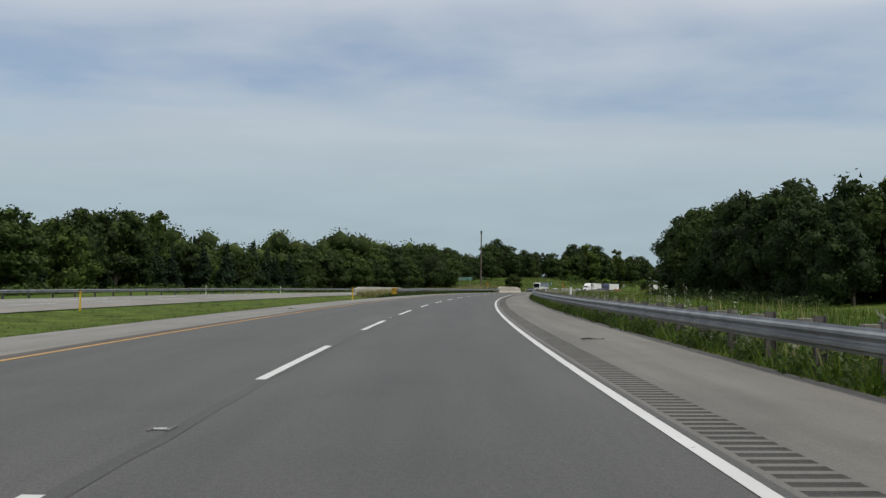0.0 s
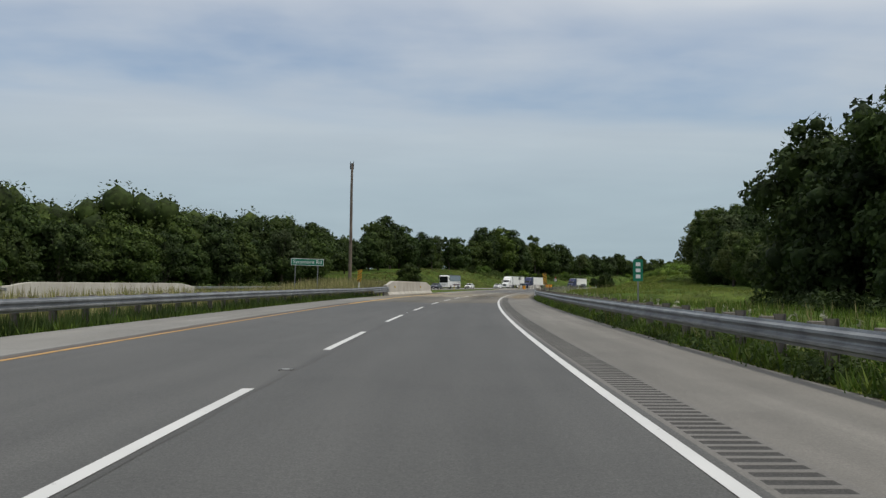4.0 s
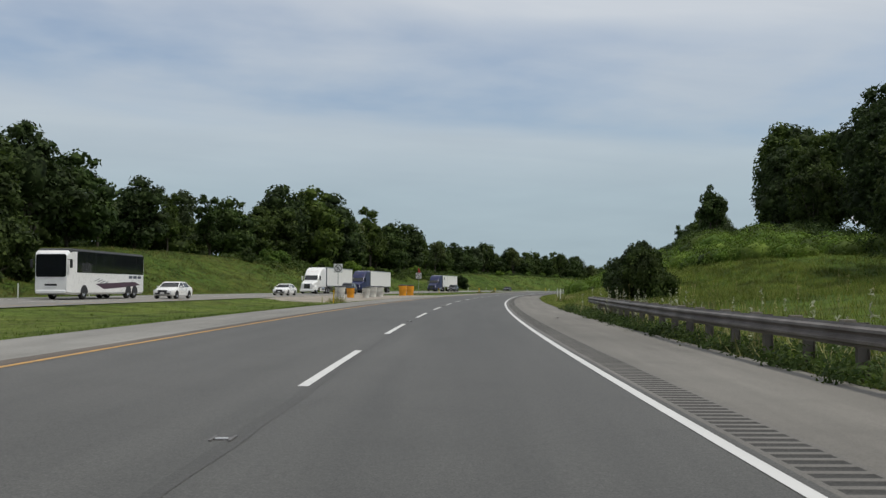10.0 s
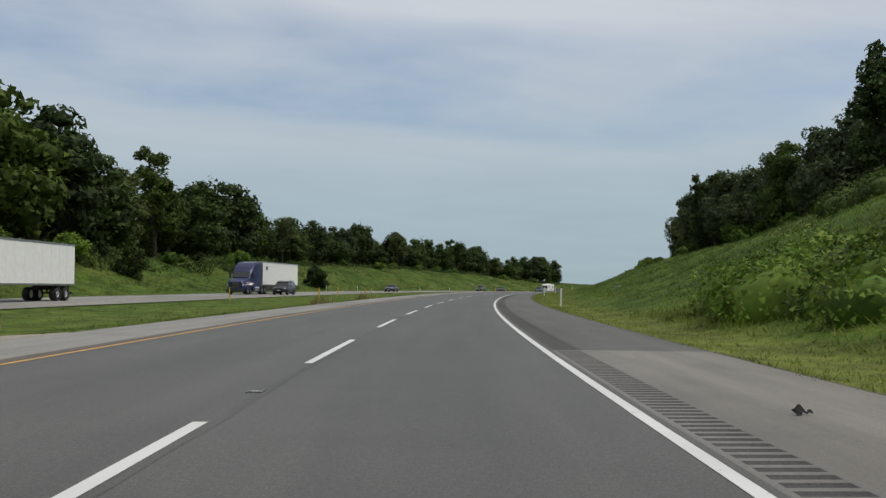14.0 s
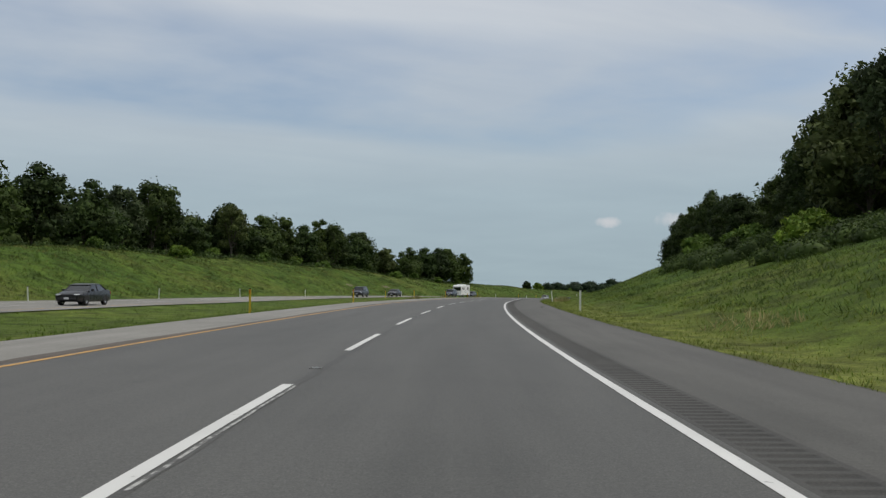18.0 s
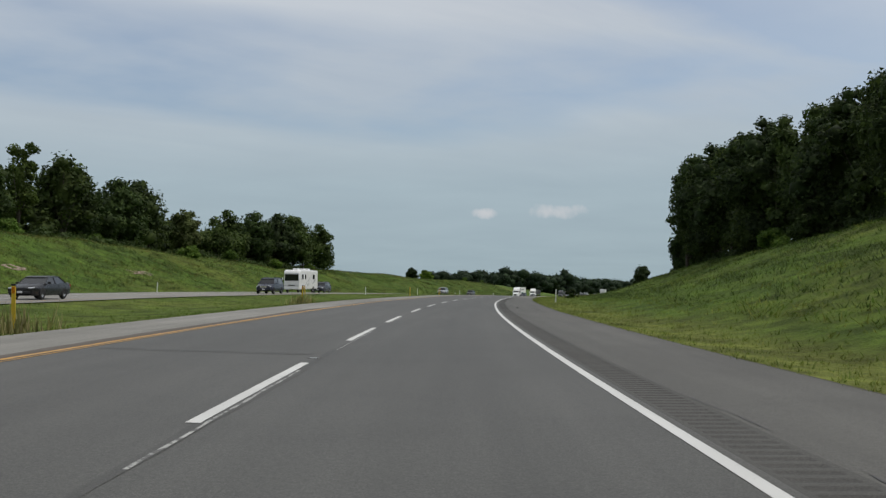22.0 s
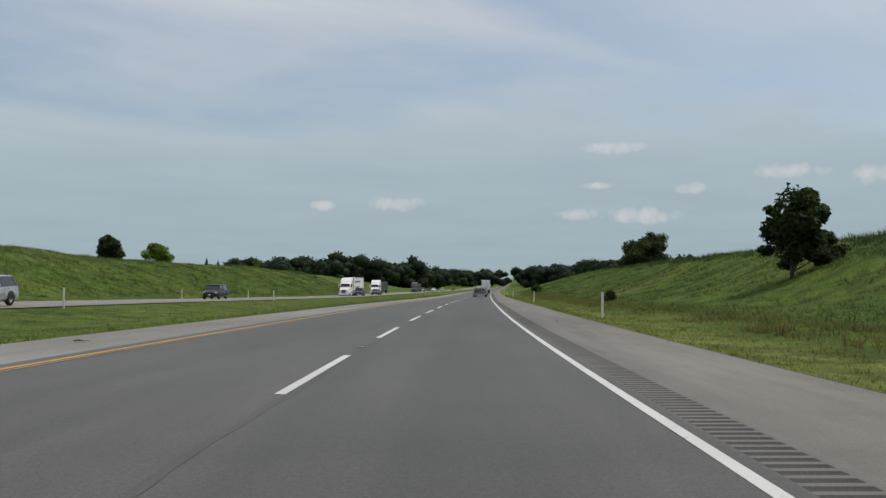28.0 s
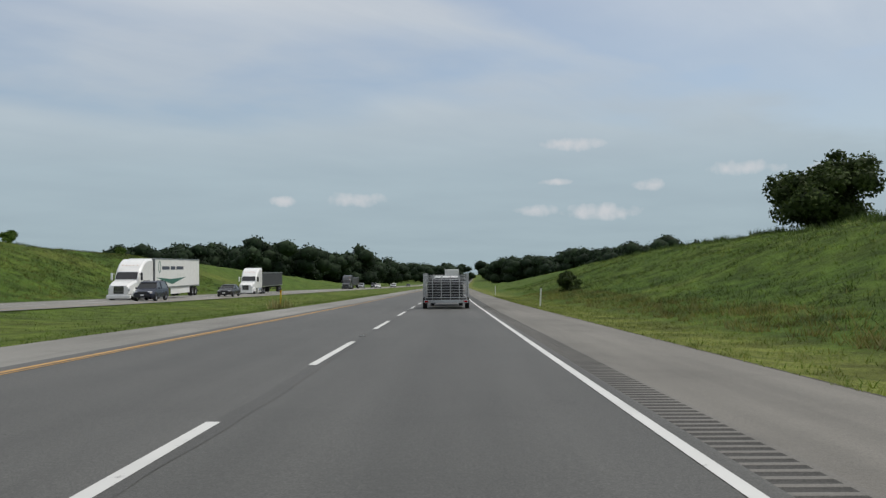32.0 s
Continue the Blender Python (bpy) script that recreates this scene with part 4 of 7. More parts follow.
# dropped scraps of tyre and litter on the shoulders
for s0, u0, rz, sz in ((24, 3.0, 20, (0.5, 0.16, 0.04)), (46.5, -7.6, 75, (0.6, 0.14, 0.035)), (333, 3.3, 80, (0.75, 0.12, 0.03)), (424.5, 3.2, 10, (0.16, 0.12, 0.10)), (298, 3.4, 40, (0.12, 0.08, 0.05)),
                       (592, 4.0, 60, (0.2, 0.1, 0.04)), (706, 2.9, 20, (0.16, 0.12, 0.06)), (775, 3.8, 15, (0.1, 0.1, 0.04)), (868, 3.3, 10, (0.12, 0.08, 0.03)), (872, 4.9, 15, (0.1, 0.14, 0.08)), (853, -7.9, 30, (0.3, 0.1, 0.04))):
    scrap = thing("tyre_scrap", "torn black strip of tyre rubber lying on the shoulder", "debris")
    bm = fresh()
    n = 7
    loft(bm, [[((j - 3) / 6 * sz[0], -sz[1] / 2 * (0.5 + 0.5 * math.sin(j + 1)), sz[2] * 0.3 * math.sin(j * 1.7) ** 2),
               ((j - 3) / 6 * sz[0], sz[1] / 2 * (0.6 + 0.4 * math.cos(j * 2)), sz[2] * 0.4 * math.cos(j) ** 2),
               ((j - 3) / 6 * sz[0], 0, sz[2] * (0.6 + 0.4 * math.sin(j)))] for j in range(n)])
    part("tread", bm, TYRE, scrap)
    scrap.matrix_basis = stand(s0, u0, rz, float(pave(s0, min(u0, 4.4))) + (0.004 if u0 < 4.4 else -0.05) - 0.012 * max(0, min(u0, 4.4) - 2.34))

# ---- median crossover of gravel and old asphalt ----
def crossover_z(s, u):
    """The gravel runs out into the turf at both ends."""
    s, u = np.broadcast_arrays(np.asarray(s, float), np.asarray(u, float))
    edge = pave(s, np.full_like(u, -8.9))
    level = np.maximum(turf(s, u) + 0.05, edge + (opp_in(s) - edge) * (u + 8.9) / -14.5 - 0.10)
    k = smooth((s - 384) / 12) * smooth((446 - s) / 12)
    return (turf(s, u) - 0.04) * (1 - k) + level * k


structure("crossover", grid("crossover", np.arange(384, 447, 1.5), np.linspace(-23.3, -8.95, 14), crossover_z, DIRT), "gravel crossover through the median", "crossover")

# ---- bridge parapets and guardrails ----


def barrier(name, a, b, u, face, mat, label, top=1.12, base=0.0, ramp_a=4.5, low=0.84, joint=6.0, end_u=None, toe=0.0):
    """A concrete parapet in cast lengths; face: +1 when its traffic face looks to +u."""
    ob = thing(name, label, "parapet", kind="structure")
    n = max(1, int(round((b - a) / joint)))
    for i in range(n):
        s0, s1 = a + (b - a) * i / n + 0.012, a + (b - a) * (i + 1) / n - 0.012
        rings = []
        for s in np.linspace(s0, s1, 5):
            z0 = base - 0.5
            h = low + (top - low) * smooth((s - a) / ramp_a) * smooth((b - s) / ramp_a)
            v = u if end_u is None else u + (end_u - u) * (s - a) / (b - a)
            prof = ((toe * face, z0), (toe * face, base + 0.07), (0.05 * -face, base + 0.14 + toe), (0.08 * -face, h - 0.04), (0.12 * -face, h), (0.36 * -face, h), (0.40 * -face, h - 0.04), (0.40 * -face, z0))
            rings.append([at(s, v + d, z) for d, z in prof])
        bm = fresh()
        loft(bm, rings)
        bmesh.ops.recalc_face_normals(bm, faces=bm.faces)
        part("cast_length", bm, mat, ob)
    return ob


PL = float(pave(225, -9.2))
barrier("parapet_left", 207, 241, -8.95, 1, CAST, "pale concrete bridge parapet with sloped end", top=1.52, base=PL, low=1.12, toe=0.15)
for a in (212.0, 231.4):
    bm = fresh()
    x, y, z = at(a, -8.99, PL + 0.78)
    box(bm, (x, y, z), (0.10, 0.10, 0.17), 0.02)
    part("lens", bm, YELLOW_POST, thing("parapet_reflector", "small amber reflector fixed to the concrete parapet", "reflector", "reflectors on the parapet"))
barrier("parapet_right", 202.8, 237, 4.6, -1, CAST_DARK, "grey stained concrete bridge parapet with sloped ends", top=1.13, low=0.86, end_u=4.84)
barrier("parapet_opposite_outer", 190, 230, -36.2, 1, CAST, "pale concrete parapet on the far side of the oncoming bridge", top=1.35, base=0.2, low=1.0)
barrier("parapet_opposite_median", 216, 250, -22.9, -1, CAST, "pale concrete parapet on the median side of the oncoming bridge", top=1.0, base=0.0, low=0.8)

W_BEAM = ((0.0, 0.0), (0.012, 0.035), (0.078, 0.062), (0.083, 0.098), (0.03, 0.132), (0.02, 0.155), (0.03, 0.178), (0.083, 0.212), (0.078, 0.248), (0.012, 0.275), (0.0, 0.31))


def guardrail(name, path, side, mat, label, wood=False, gap=1.905, low=0.42, start_block=False, nested=()):
    """path: stops of s, u, height offset. side: +1 when the rail's face looks to +u."""
    ob = thing(name, label, "guardrail")
    ps, pu, pz = zip(*path)
    fu, fz = (lambda s: np.interp(s, ps, pu)), (lambda s: np.interp(s, ps, pz))
    a, b = ps[0], ps[-1]
    length = 3.81
    n = max(1, int(round((b - a) / length)))
    for i in range(n):
        s0, s1 = a + (b - a) * i / n - 0.1, a + (b - a) * (i + 1) / n + 0.1
        rings = []
        for s in np.linspace(s0, s1, 3):
            prof = [(d, z) for d, z in W_BEAM] + [(d - 0.006, z) for d, z in W_BEAM[::-1]]
            lift = 0.004 if i % 2 else 0.0
            rings.append([at(s, fu(s) + side * (d + lift), low + z + fz(s)) for d, z in prof])
        bm = fresh()
        loft(bm, rings)
        bmesh.ops.recalc_face_normals(bm, faces=bm.faces)
        part("rail_beam", bm, mat, ob)
    for na, nb in nested:
        rings = []
        for s in np.linspace(na, nb, 4):
            prof = [(d + 0.02, z) for d, z in W_BEAM] + [(d + 0.012, z) for d, z in W_BEAM[::-1]]
            rings.append([at(s, fu(s) + side * d, low - 0.2 + z * 1.1 + fz(s)) for d, z in prof])
        bm = fresh()
        loft(bm, rings)
        bmesh.ops.recalc_face_normals(bm, faces=bm.faces)
        part("transition_beam", bm, mat, ob)
    bm = fresh()
    if wood:
        box(bm, (0, 0, -0.1), (0.2, 0.15, 1.72), 0.012)
    else:
        box(bm, (0, 0, -0.1), (0.15, 0.008, 1.64))
        for q in (-0.075, 0.075):
            box(bm, (q, 0, -0.1), (0.008, 0.1, 1.64))
    post = bpy.data.meshes.new("post")
    bm.to_mesh(post)
    bm.free()
    post.materials.append(POST_WOOD if wood else RUSTY)
    bm = fresh()
    box(bm, (0, 0, 0), (0.18, 0.15, 0.34), 0.01)
    block = bpy.data.meshes.new("block")
    bm.to_mesh(block)
    bm.free()
    block.materials.append(POST_WOOD)
    s = a + 0.5
    while s < b - 0.2:
        o = new("post", post)
        o.parent = ob
        o.matrix_basis = stand(s, float(fu(s)) - side * 0.30, 0, float(fz(s)))
        o2 = new("block", block)
        o2.parent = o
        o2.matrix_basis = Matrix.Translation((side * 0.195, 0, low + 0.17))
        s += gap
    return ob


guardrail("guardrail", ((-58, 4.62, 0.0), (188, 4.58, 0.0), (203.1, 4.62, 0.05)), -1, GALVANISED, "galvanised W-beam guardrail on grey posts leading to the bridge", nested=((195.5, 203.2),), low=0.35)
guardrail("guardrail", ((236.7, 4.88, 0.02), (246, 4.88, 0.0), (318, 4.8, 0.0), (344, 5.75, -0.02)), -1, RUSTY, "brown weathered W-beam guardrail along the outer curve", nested=((236.6, 243.0),))
zl = float(pave(150, -9.2))
guardrail("guardrail", ((101, -9.35, zl - 0.02), (192, -9.30, zl), (207.2, -8.92, zl + 0.14)), 1, GALVANISED, "galvanised W-beam guardrail along the median before the bridge", nested=((199.5, 207.3),))
guardrail("guardrail", ((-40, -36.6, 0.0), (60, -36.6, 0.05), (190.5, -36.3, 0.2)), 1, GALVANISED, "distant W-beam guardrail outside the oncoming lanes", gap=3.81)
guardrail("guardrail", ((230, -36.4, 0.25), (352, -36.6, 0.2)), 1, GALVANISED, "distant W-beam guardrail outside the oncoming lanes", gap=3.81)
guardrail("guardrail", ((250, -22.95, 0.0), (305, -22.7, -0.05)), -1, GALVANISED, "W-beam guardrail on the median side of the oncoming lanes")

# the striped crash cushion at the head of the median rail
cushion = thing("crash_cushion", "grey guardrail end head with a yellow and black striped face", "crash cushion")
bm = fresh()
box(bm, (0, 0.55, 0.52), (0.34, 1.5, 0.62), 0.03)
part("housing", bm, GALVANISED, cushion)
bm = fresh()
box(bm, (0, -0.24, 0.55), (0.52, 0.05, 0.62), 0.015)
face = part("nose_plate", bm, SIGN_YELLOW, cushion, "yellow nose plate with black slanted stripes")
for k in range(3):
    bm = fresh()
    q = [(-0.26, -0.16 + k * 0.26), (-0.26, -0.05 + k * 0.26), (0.26, -0.31 + k * 0.26), (0.26, -0.42 + k * 0.26)]
    vs = [bm.verts.new((x, -0.27, 0.55 + min(0.3, max(-0.3, z)))) for x, z in q]
    bm.faces.new(vs)
    part("stripe", bm, SIGN_BLACK, face)
bm = fresh()
for y in (0.1, 1.1):
    box(bm, (0, y, 0.1), (0.15, 0.2, 0.8))
part("post", bm, POST_WOOD, cushion)
cushion.matrix_basis = stand(98.5, -9.4, 8, zl - 0.05)


# ---- signs, posts, drums, pole ----


def marker_post(name, mat, label, refl):
    ob = thing(name, label, "delineator", "roadside delineators")
    bm = fresh()
    loft(bm, [[(x * w, y, z) for x, y in ((-0.05, -0.006), (0.05, -0.006), (0.055, 0.012), (0.02, 0.02), (-0.02, 0.02), (-0.055, 0.012))] for z, w in ((-0.15, 1.0), (1.17, 1.0), (1.22, 0.8))])
    part("blade", bm, mat, ob)
    bm = fresh()
    box(bm, (0, -0.012, 1.08), (0.08, 0.008, 0.16), 0.003)
    part("reflector", bm, refl, ob)
    bm = fresh()
    box(bm, (0, 0.006, 1.215), (0.115, 0.036, 0.05), 0.006)
    part("cap", bm, BLACK_PLASTIC, ob, "dark cap")
    return ob


def place_all(ob, spots):
    first = True
    for s, u, lean in spots:
        m = stand(s, u, 0, None, lean)
        if first:
            ob.matrix_basis = m
            first = False
        else:
            copy_thing(ob, m)


place_all(marker_post("delineator", WHITE_POST, "slim white plastic delineator post in the roadside grass", REFLECT_WHITE),
          [(57, 5.9, 0), (113, 6.0, 0), (387, 6.6, 2), (428, 6.75, 0), (477, 6.0, 1), (538, 6.0, 4), (588, 5.95, 1), (636, 6.0, -5), (740, 6.75, 2), (819, 6.1, 0), (933, 6.05, 2), (876, 6.0, 0), (1014, 6.0, 3), (1078, 6.0, 0),
           (346, -37.2, 2), (369, -37.2, 0), (381, -37.2, 0), (587, -37.2, 6), (608, -37.2, -4), (634, -37.2, 3), (756, -37.2, 3), (798, -22.6, 0), (839, -22.6, 0), (885, -22.6, 0), (937, -22.6, -3), (949, -37, 0), (982, -37.2, 0), (300, -37.3, 0), (150, -37.4, 0), (120, -37.4, 0), (660, -37.2, -3), (690, -37.2, 0)])
place_all(marker_post("delineator", YELLOW_POST, "slim yellow plastic delineator post in the median grass", AMBER_LENS),
          [(84, -10.9, 0), (58, -22.6, 0), (30, -22.6, 0), (340, -22.6, 0), (378, -13.5, 3), (482, -10.8, -3), (503, -10.9, 2), (564, -22.6, 0), (543, -22.6, 2), (580, -10.9, 0), (649, -10.9, -2), (678, -10.9, 0), (688, -22.6, 0), (716, -11, 2), (764, -22.4, -2),
           (772, -11, 0), (798, -10.9, 2), (1012, -10.9, 0), (860, -22.6, 0), (499, -22.6, -3), (611, -10.9, 0)])


def text_mesh(words, size, mat, name="lettering"):
    cu = bpy.data.curves.new(name, "FONT")
    cu.body, cu.size, cu.align_x, cu.align_y, cu.extrude = words, size, "CENTER", "CENTER", 0.002
    tmp = bpy.data.objects.new(name, cu)
    me = bpy.data.meshes.new_from_object(tmp)
    bpy.data.objects.remove(tmp)
    me.name = name
    me.materials.clear()
    me.materials.append(mat)
    me.transform(pose(0, 0, 0, 90, 0, 0))
    return me


def plate(w, h, d=0.012, r=0.04):
    bm = fresh()
    ring = []
    for cx, cz, a0 in ((w / 2 - r, h / 2 - r, 0), (-w / 2 + r, h / 2 - r, 90), (-w / 2 + r, -h / 2 + r, 180), (w / 2 - r, -h / 2 + r, 270)):
        for k in range(4):
            a = radians(a0 + 30 * k)
            ring.append((cx + r * math.cos(a), cz + r * math.sin(a)))
    loft(bm, [[(x, 0, z) for x, z in ring], [(x, -d, z) for x, z in ring]])
    bmesh.ops.recalc_face_normals(bm, faces=bm.faces)
    return bm


# road-name sign beside the bridge
name_sign = thing("road_name_sign", "green road-name sign with white letters on two posts in tall grass", "road sign")
board = part("board", plate(2.88, 0.60), SIGN_WHITE, name_sign, "green board with a white border")
board.location = (0, 0, 2.78)
f = part("field", plate(2.80, 0.52, 0.004), SIGN_GREEN, board)
f.location = (0, -0.0125, 0)
t = part("lettering", text_mesh("Sycamore Rd", 0.46, SIGN_WHITE), None, board)
t.location, t.scale = (0, -0.019, 0.01), (1.04, 1, 1)
for x in (-1.05, 0.93):
    bm = fresh()
    box(bm, (x, 0.03, 1.2), (0.07, 0.05, 3.2), 0.006)
    part("sign_post", bm, GALVANISED, name_sign)
name_sign.matrix_basis = stand(201.8, -15.4, 4, 0.35, 2)


def object_marker(s, u, mirror, lean, z=None):
    ob = thing("object_marker", "narrow yellow object marker with black slanted stripes on a steel post", "road sign", "object markers")
    b = part("panel", plate(0.33, 1.0, 0.008, 0.02), SIGN_YELLOW, ob)
    b.location = (0, 0, 1.68)
    for k in range(6):
        z0 = -0.72 + k * 0.22
        lo, hi = -0.16, 0.16
        pts = [(-mirror * lo, z0), (-mirror * lo, z0 + 0.11), (-mirror * hi, z0 + 0.11 + 0.26), (-mirror * hi, z0 + 0.26)]
        bm = fresh()
        vs = [bm.verts.new((x, -0.0125, min(0.49, max(-0.49, zz)))) for x, zz in pts]
        bm.faces.new(vs)
        bmesh.ops.remove_doubles(bm, verts=bm.verts, dist=0.0005)
        part("stripe", bm, SIGN_BLACK, b)
    bm = fresh()
    box(bm, (0, 0.03, 0.5), (0.06, 0.045, 2.2), 0.005)
    part("sign_post", bm, WHITE_POST if mirror < 0 else GALVANISED, ob)
    ob.matrix_basis = stand(s, u, 0, z, lean)


object_marker(202.5, 5.55, 1, -4, 0.0)
object_marker(195, -9.61, -1, 4, 0.19)

# small green mile board, its figures as bars
mile = thing("mile_sign", "small green distance sign on a thin steel post", "road sign")
b = part("panel", plate(0.32, 0.72, 0.008, 0.03), SIGN_GREEN, mile)
b.location = (0, 0, 1.75)
for z in (0.2, 0.0, -0.2):
    bm = fresh()
    box(bm, (0, -0.013, z), (0.15, 0.004, 0.12))
    part("figure_bar", bm, SIGN_WHITE, b)
bm = fresh()
box(bm, (0, 0.02, 0.7), (0.05, 0.04, 2.0), 0.004)
part("sign_post", bm, GALVANISED, mile)
mile.matrix_basis = stand(152, 5.95, 0)


def no_turn_sign(s, u, turn, flag):
    ob = thing("no_u_turn_sign", "square white no-U-turn sign on a steel post" + (" with a red flag" if flag else ""), "road sign", "no-U-turn signs")
    b = part("panel", plate(0.92, 0.92, 0.008, 0.04), SIGN_WHITE, ob)
    b.location = (0, 0, 3.45)
    bm = fresh()
    n = 28
    loft(bm, [[(r * math.cos(2 * math.pi * k / n), -0.0125, r * math.sin(2 * math.pi * k / n)) for k in range(n)] for r in (0.30, 0.385)], True, False)
    part("ring", bm, SIGN_BLACK, b)
    bm = fresh()
    ang = [math.pi * k / 8 for k in range(9)]
    outer = [(0.13 * math.cos(a), 0.05 + 0.13 * math.sin(a)) for a in ang]
    inner = [(0.06 * math.cos(a), 0.05 + 0.06 * math.sin(a)) for a in ang]
    path_o, path_i = [(0.13, -0.2)] + outer + [(-0.13, -0.1)], [(0.06, -0.2)] + inner + [(-0.06, -0.1)]
    loft(bm, [[(x, -0.014, z) for x, z in path_o], [(x, -0.014, z) for x, z in path_i]], False, False)
    bm.faces.new([bm.verts.new(v) for v in ((-0.2, -0.0145, -0.08), (0.01, -0.0145, -0.08), (-0.095, -0.0145, -0.22))])
    part("arrow", bm, SIGN_BLACK, b)
    bm = fresh()
    box(bm, (0, -0.0165, 0), (0.05, 0.002, 0.62), 0, Matrix.Rotation(radians(-45), 4, "Y"))
    part("slash", bm, SIGN_BLACK, b)
    bm = fresh()
    box(bm, (0, 0.03, 1.75), (0.06, 0.045, 4.1), 0.005)
    part("sign_post", bm, GALVANISED, ob)
    if flag:
        bm = fresh()
        vs = [bm.verts.new(v) for v in ((-0.10, 0.03, 3.78), (-0.06, 0.03, 4.75), (0.22, -0.05, 4.35), (0.30, 0.02, 3.98))]
        bm.faces.new(vs)
        part("flag", bm, SIGN_RED, ob, "faded red cloth flag")
    ob.matrix_basis = stand(s, u, turn, None)


no_turn_sign(392, -16.0, 0, False)
no_turn_sign(447, -16.1, 0, True)


def drum(mat, lid, label):
    ob = thing("sand_barrel", label, "sand barrel", "crash barrels")
    bm = fresh()
    lathe(bm, [(0.29, 0.0), (0.305, 0.02), (0.315, 0.38), (0.33, 0.39), (0.33, 0.42), (0.335, 0.43), (0.35, 0.86), (0.375, 0.87), (0.375, 0.94), (0.365, 0.98)], 24)
    soft(part("shell", bm, mat, ob), 35)
    bm = fresh()
    lathe(bm, [(0.385, 0.965), (0.39, 1.01), (0.35, 1.04), (0.16, 1.08)], 24)
    soft(part("lid", bm, lid, ob, "dark lid"), 35)
    bm = fresh()
    lathe(bm, [(0.335, 0.58), (0.349, 0.585), (0.352, 0.66), (0.342, 0.665)], 24, False)
    soft(part("band", bm, mat, ob), 35)
    return ob


wb, ob_ = drum(DRUM_WHITE, BLACK_PLASTIC, "dirty white plastic sand barrel with a dark lid"), drum(DRUM_ORANGE, BLACK_PLASTIC, "orange-yellow plastic sand barrel with a dark lid")
ground_here = lambda s, u: float(np.maximum(crossover_z(s, u), turf(s, u)))
for i, (s, u, lean) in enumerate(((402.2, -15.0, 2), (406.9, -15.2, 0), (413.2, -15.5, -1), (399.0, -17.3, -2))):
    m = stand(s, u, i * 40, ground_here(s, u) - 0.02, lean) @ Matrix.Diagonal((1.28, 1.28, 1.12, 1))
    if i:
        copy_thing(wb, m)
    else:
        wb.matrix_basis = m
for i, (s, u, lean) in enumerate(((401.3, -16.6, 0), (429.8, -15.4, -1), (435.8, -15.4, 1))):
    m = stand(s, u, i * 70, ground_here(s, u) - 0.02, lean) @ Matrix.Diagonal((1.28, 1.28, 1.12 if i == 0 else 1.34, 1))
    if i:
        copy_thing(ob_, m)
    else:
        ob_.matrix_basis = m

# utility pole with pin insulators and loose wire stubs
pole = thing("utility_pole", "tall weathered wooden utility pole with dark insulators", "utility pole")
bm = fresh()
loft(bm, [[((r * math.cos(a * math.pi / 6) + o), r * math.sin(a * math.pi / 6), z) for a in range(12)] for z, r, o in ((-1, 0.2, -0.02), (3, 0.185, 0.0), (7, 0.165, 0.02), (11, 0.145, 0.0), (14.3, 0.125, 0.03))])
soft(part("shaft", bm, POLE_WOOD, pole))
for x in (-0.17, 0.17):
    bm = fresh()
    tube(bm, (x, 0, 13.6), (x, 0, 14.25), 0.05, 0.06, 10)
    tube(bm, (x, 0, 14.25), (x, 0, 14.5), 0.035, 0.03, 8)
    box(bm, (x * 0.6, 0, 13.75), (0.2, 0.06, 0.08))
    part("insulator", bm, SIGN_BLACK, pole, "dark pin insulator")
bm = fresh()
tube(bm, (0.13, -0.1, 2.0), (0.1, -0.1, 12.5), 0.02, 0.02, 6)
part("ground_wire", bm, DARK_STEEL, pole)
pole.matrix_basis = stand(223.5, -15.85, 0, 0.45, 0.8)

# ---- vehicles ----
GLASSY = GLASS


def wheel(parent, x, y, r, w, rim=ALLOY, dual=False):
    bm = fresh()
    lathe(bm, [(r * 0.62, -w / 2), (r * 0.9, -w / 2), (r, -w * 0.32), (r, w * 0.32), (r * 0.9, w / 2), (r * 0.62, w / 2)], 22, False)
    bm.transform(pose(x, y, r, 0, 90, 0))
    ty = soft(part("wheel", bm, TYRE, parent), 50)
    bm = fresh()
    side = 1 if x > 0 else -1
    lathe(bm, [(r * 0.63, -w * 0.42), (r * 0.60, w * 0.30), (r * 0.52, w * 0.40), (r * 0.30, w * 0.22), (r * 0.16, w * 0.40), (0.01, w * 0.42)], 18, True)
    bm.transform(pose(x, y, r, 0, 90 * side, 0))
    soft(part("rim", bm, rim, ty), 30)
    return ty


def section(w_low, w_mid, w_top, z0, zm, z1, y):
    """A rounded cross-section of a car body, 12 points."""
    c = 0.06
    return [(-w_low + c, y, z0), (w_low - c, y, z0), (w_low, y, z0 + c), (w_mid, y, zm), (w_mid - 0.015, y, zm + 0.12), (w_top, y, z1 - c * 0.8), (w_top - c * 1.6, y, z1),
            (-w_top + c * 1.6, y, z1), (-w_top, y, z1 - c * 0.8), (-w_mid + 0.015, y, zm + 0.12), (-w_mid, y, zm), (-w_low, y, z0 + c)]


CAR_SHAPES = {
    # length, width, height, hood height, deck height, cabin stations (base front, top front, top rear, base rear), belt height
    "sedan": (4.85, 1.85, 1.46, 0.98, 1.05, (1.05, 0.35, -1.05, -1.85), 0.98),
    "suv": (4.75, 1.88, 1.74, 1.10, 1.15, (1.15, 0.55, -1.85, -2.25), 1.10),
    "bigsuv": (5.15, 2.03, 1.90, 1.20, 1.22, (1.35, 0.80, -2.10, -2.46), 1.22),
    "pickup": (5.70, 1.98, 1.90, 1.18, 1.20, (1.40, 0.85, -0.75, -1.10), 1.20),
}


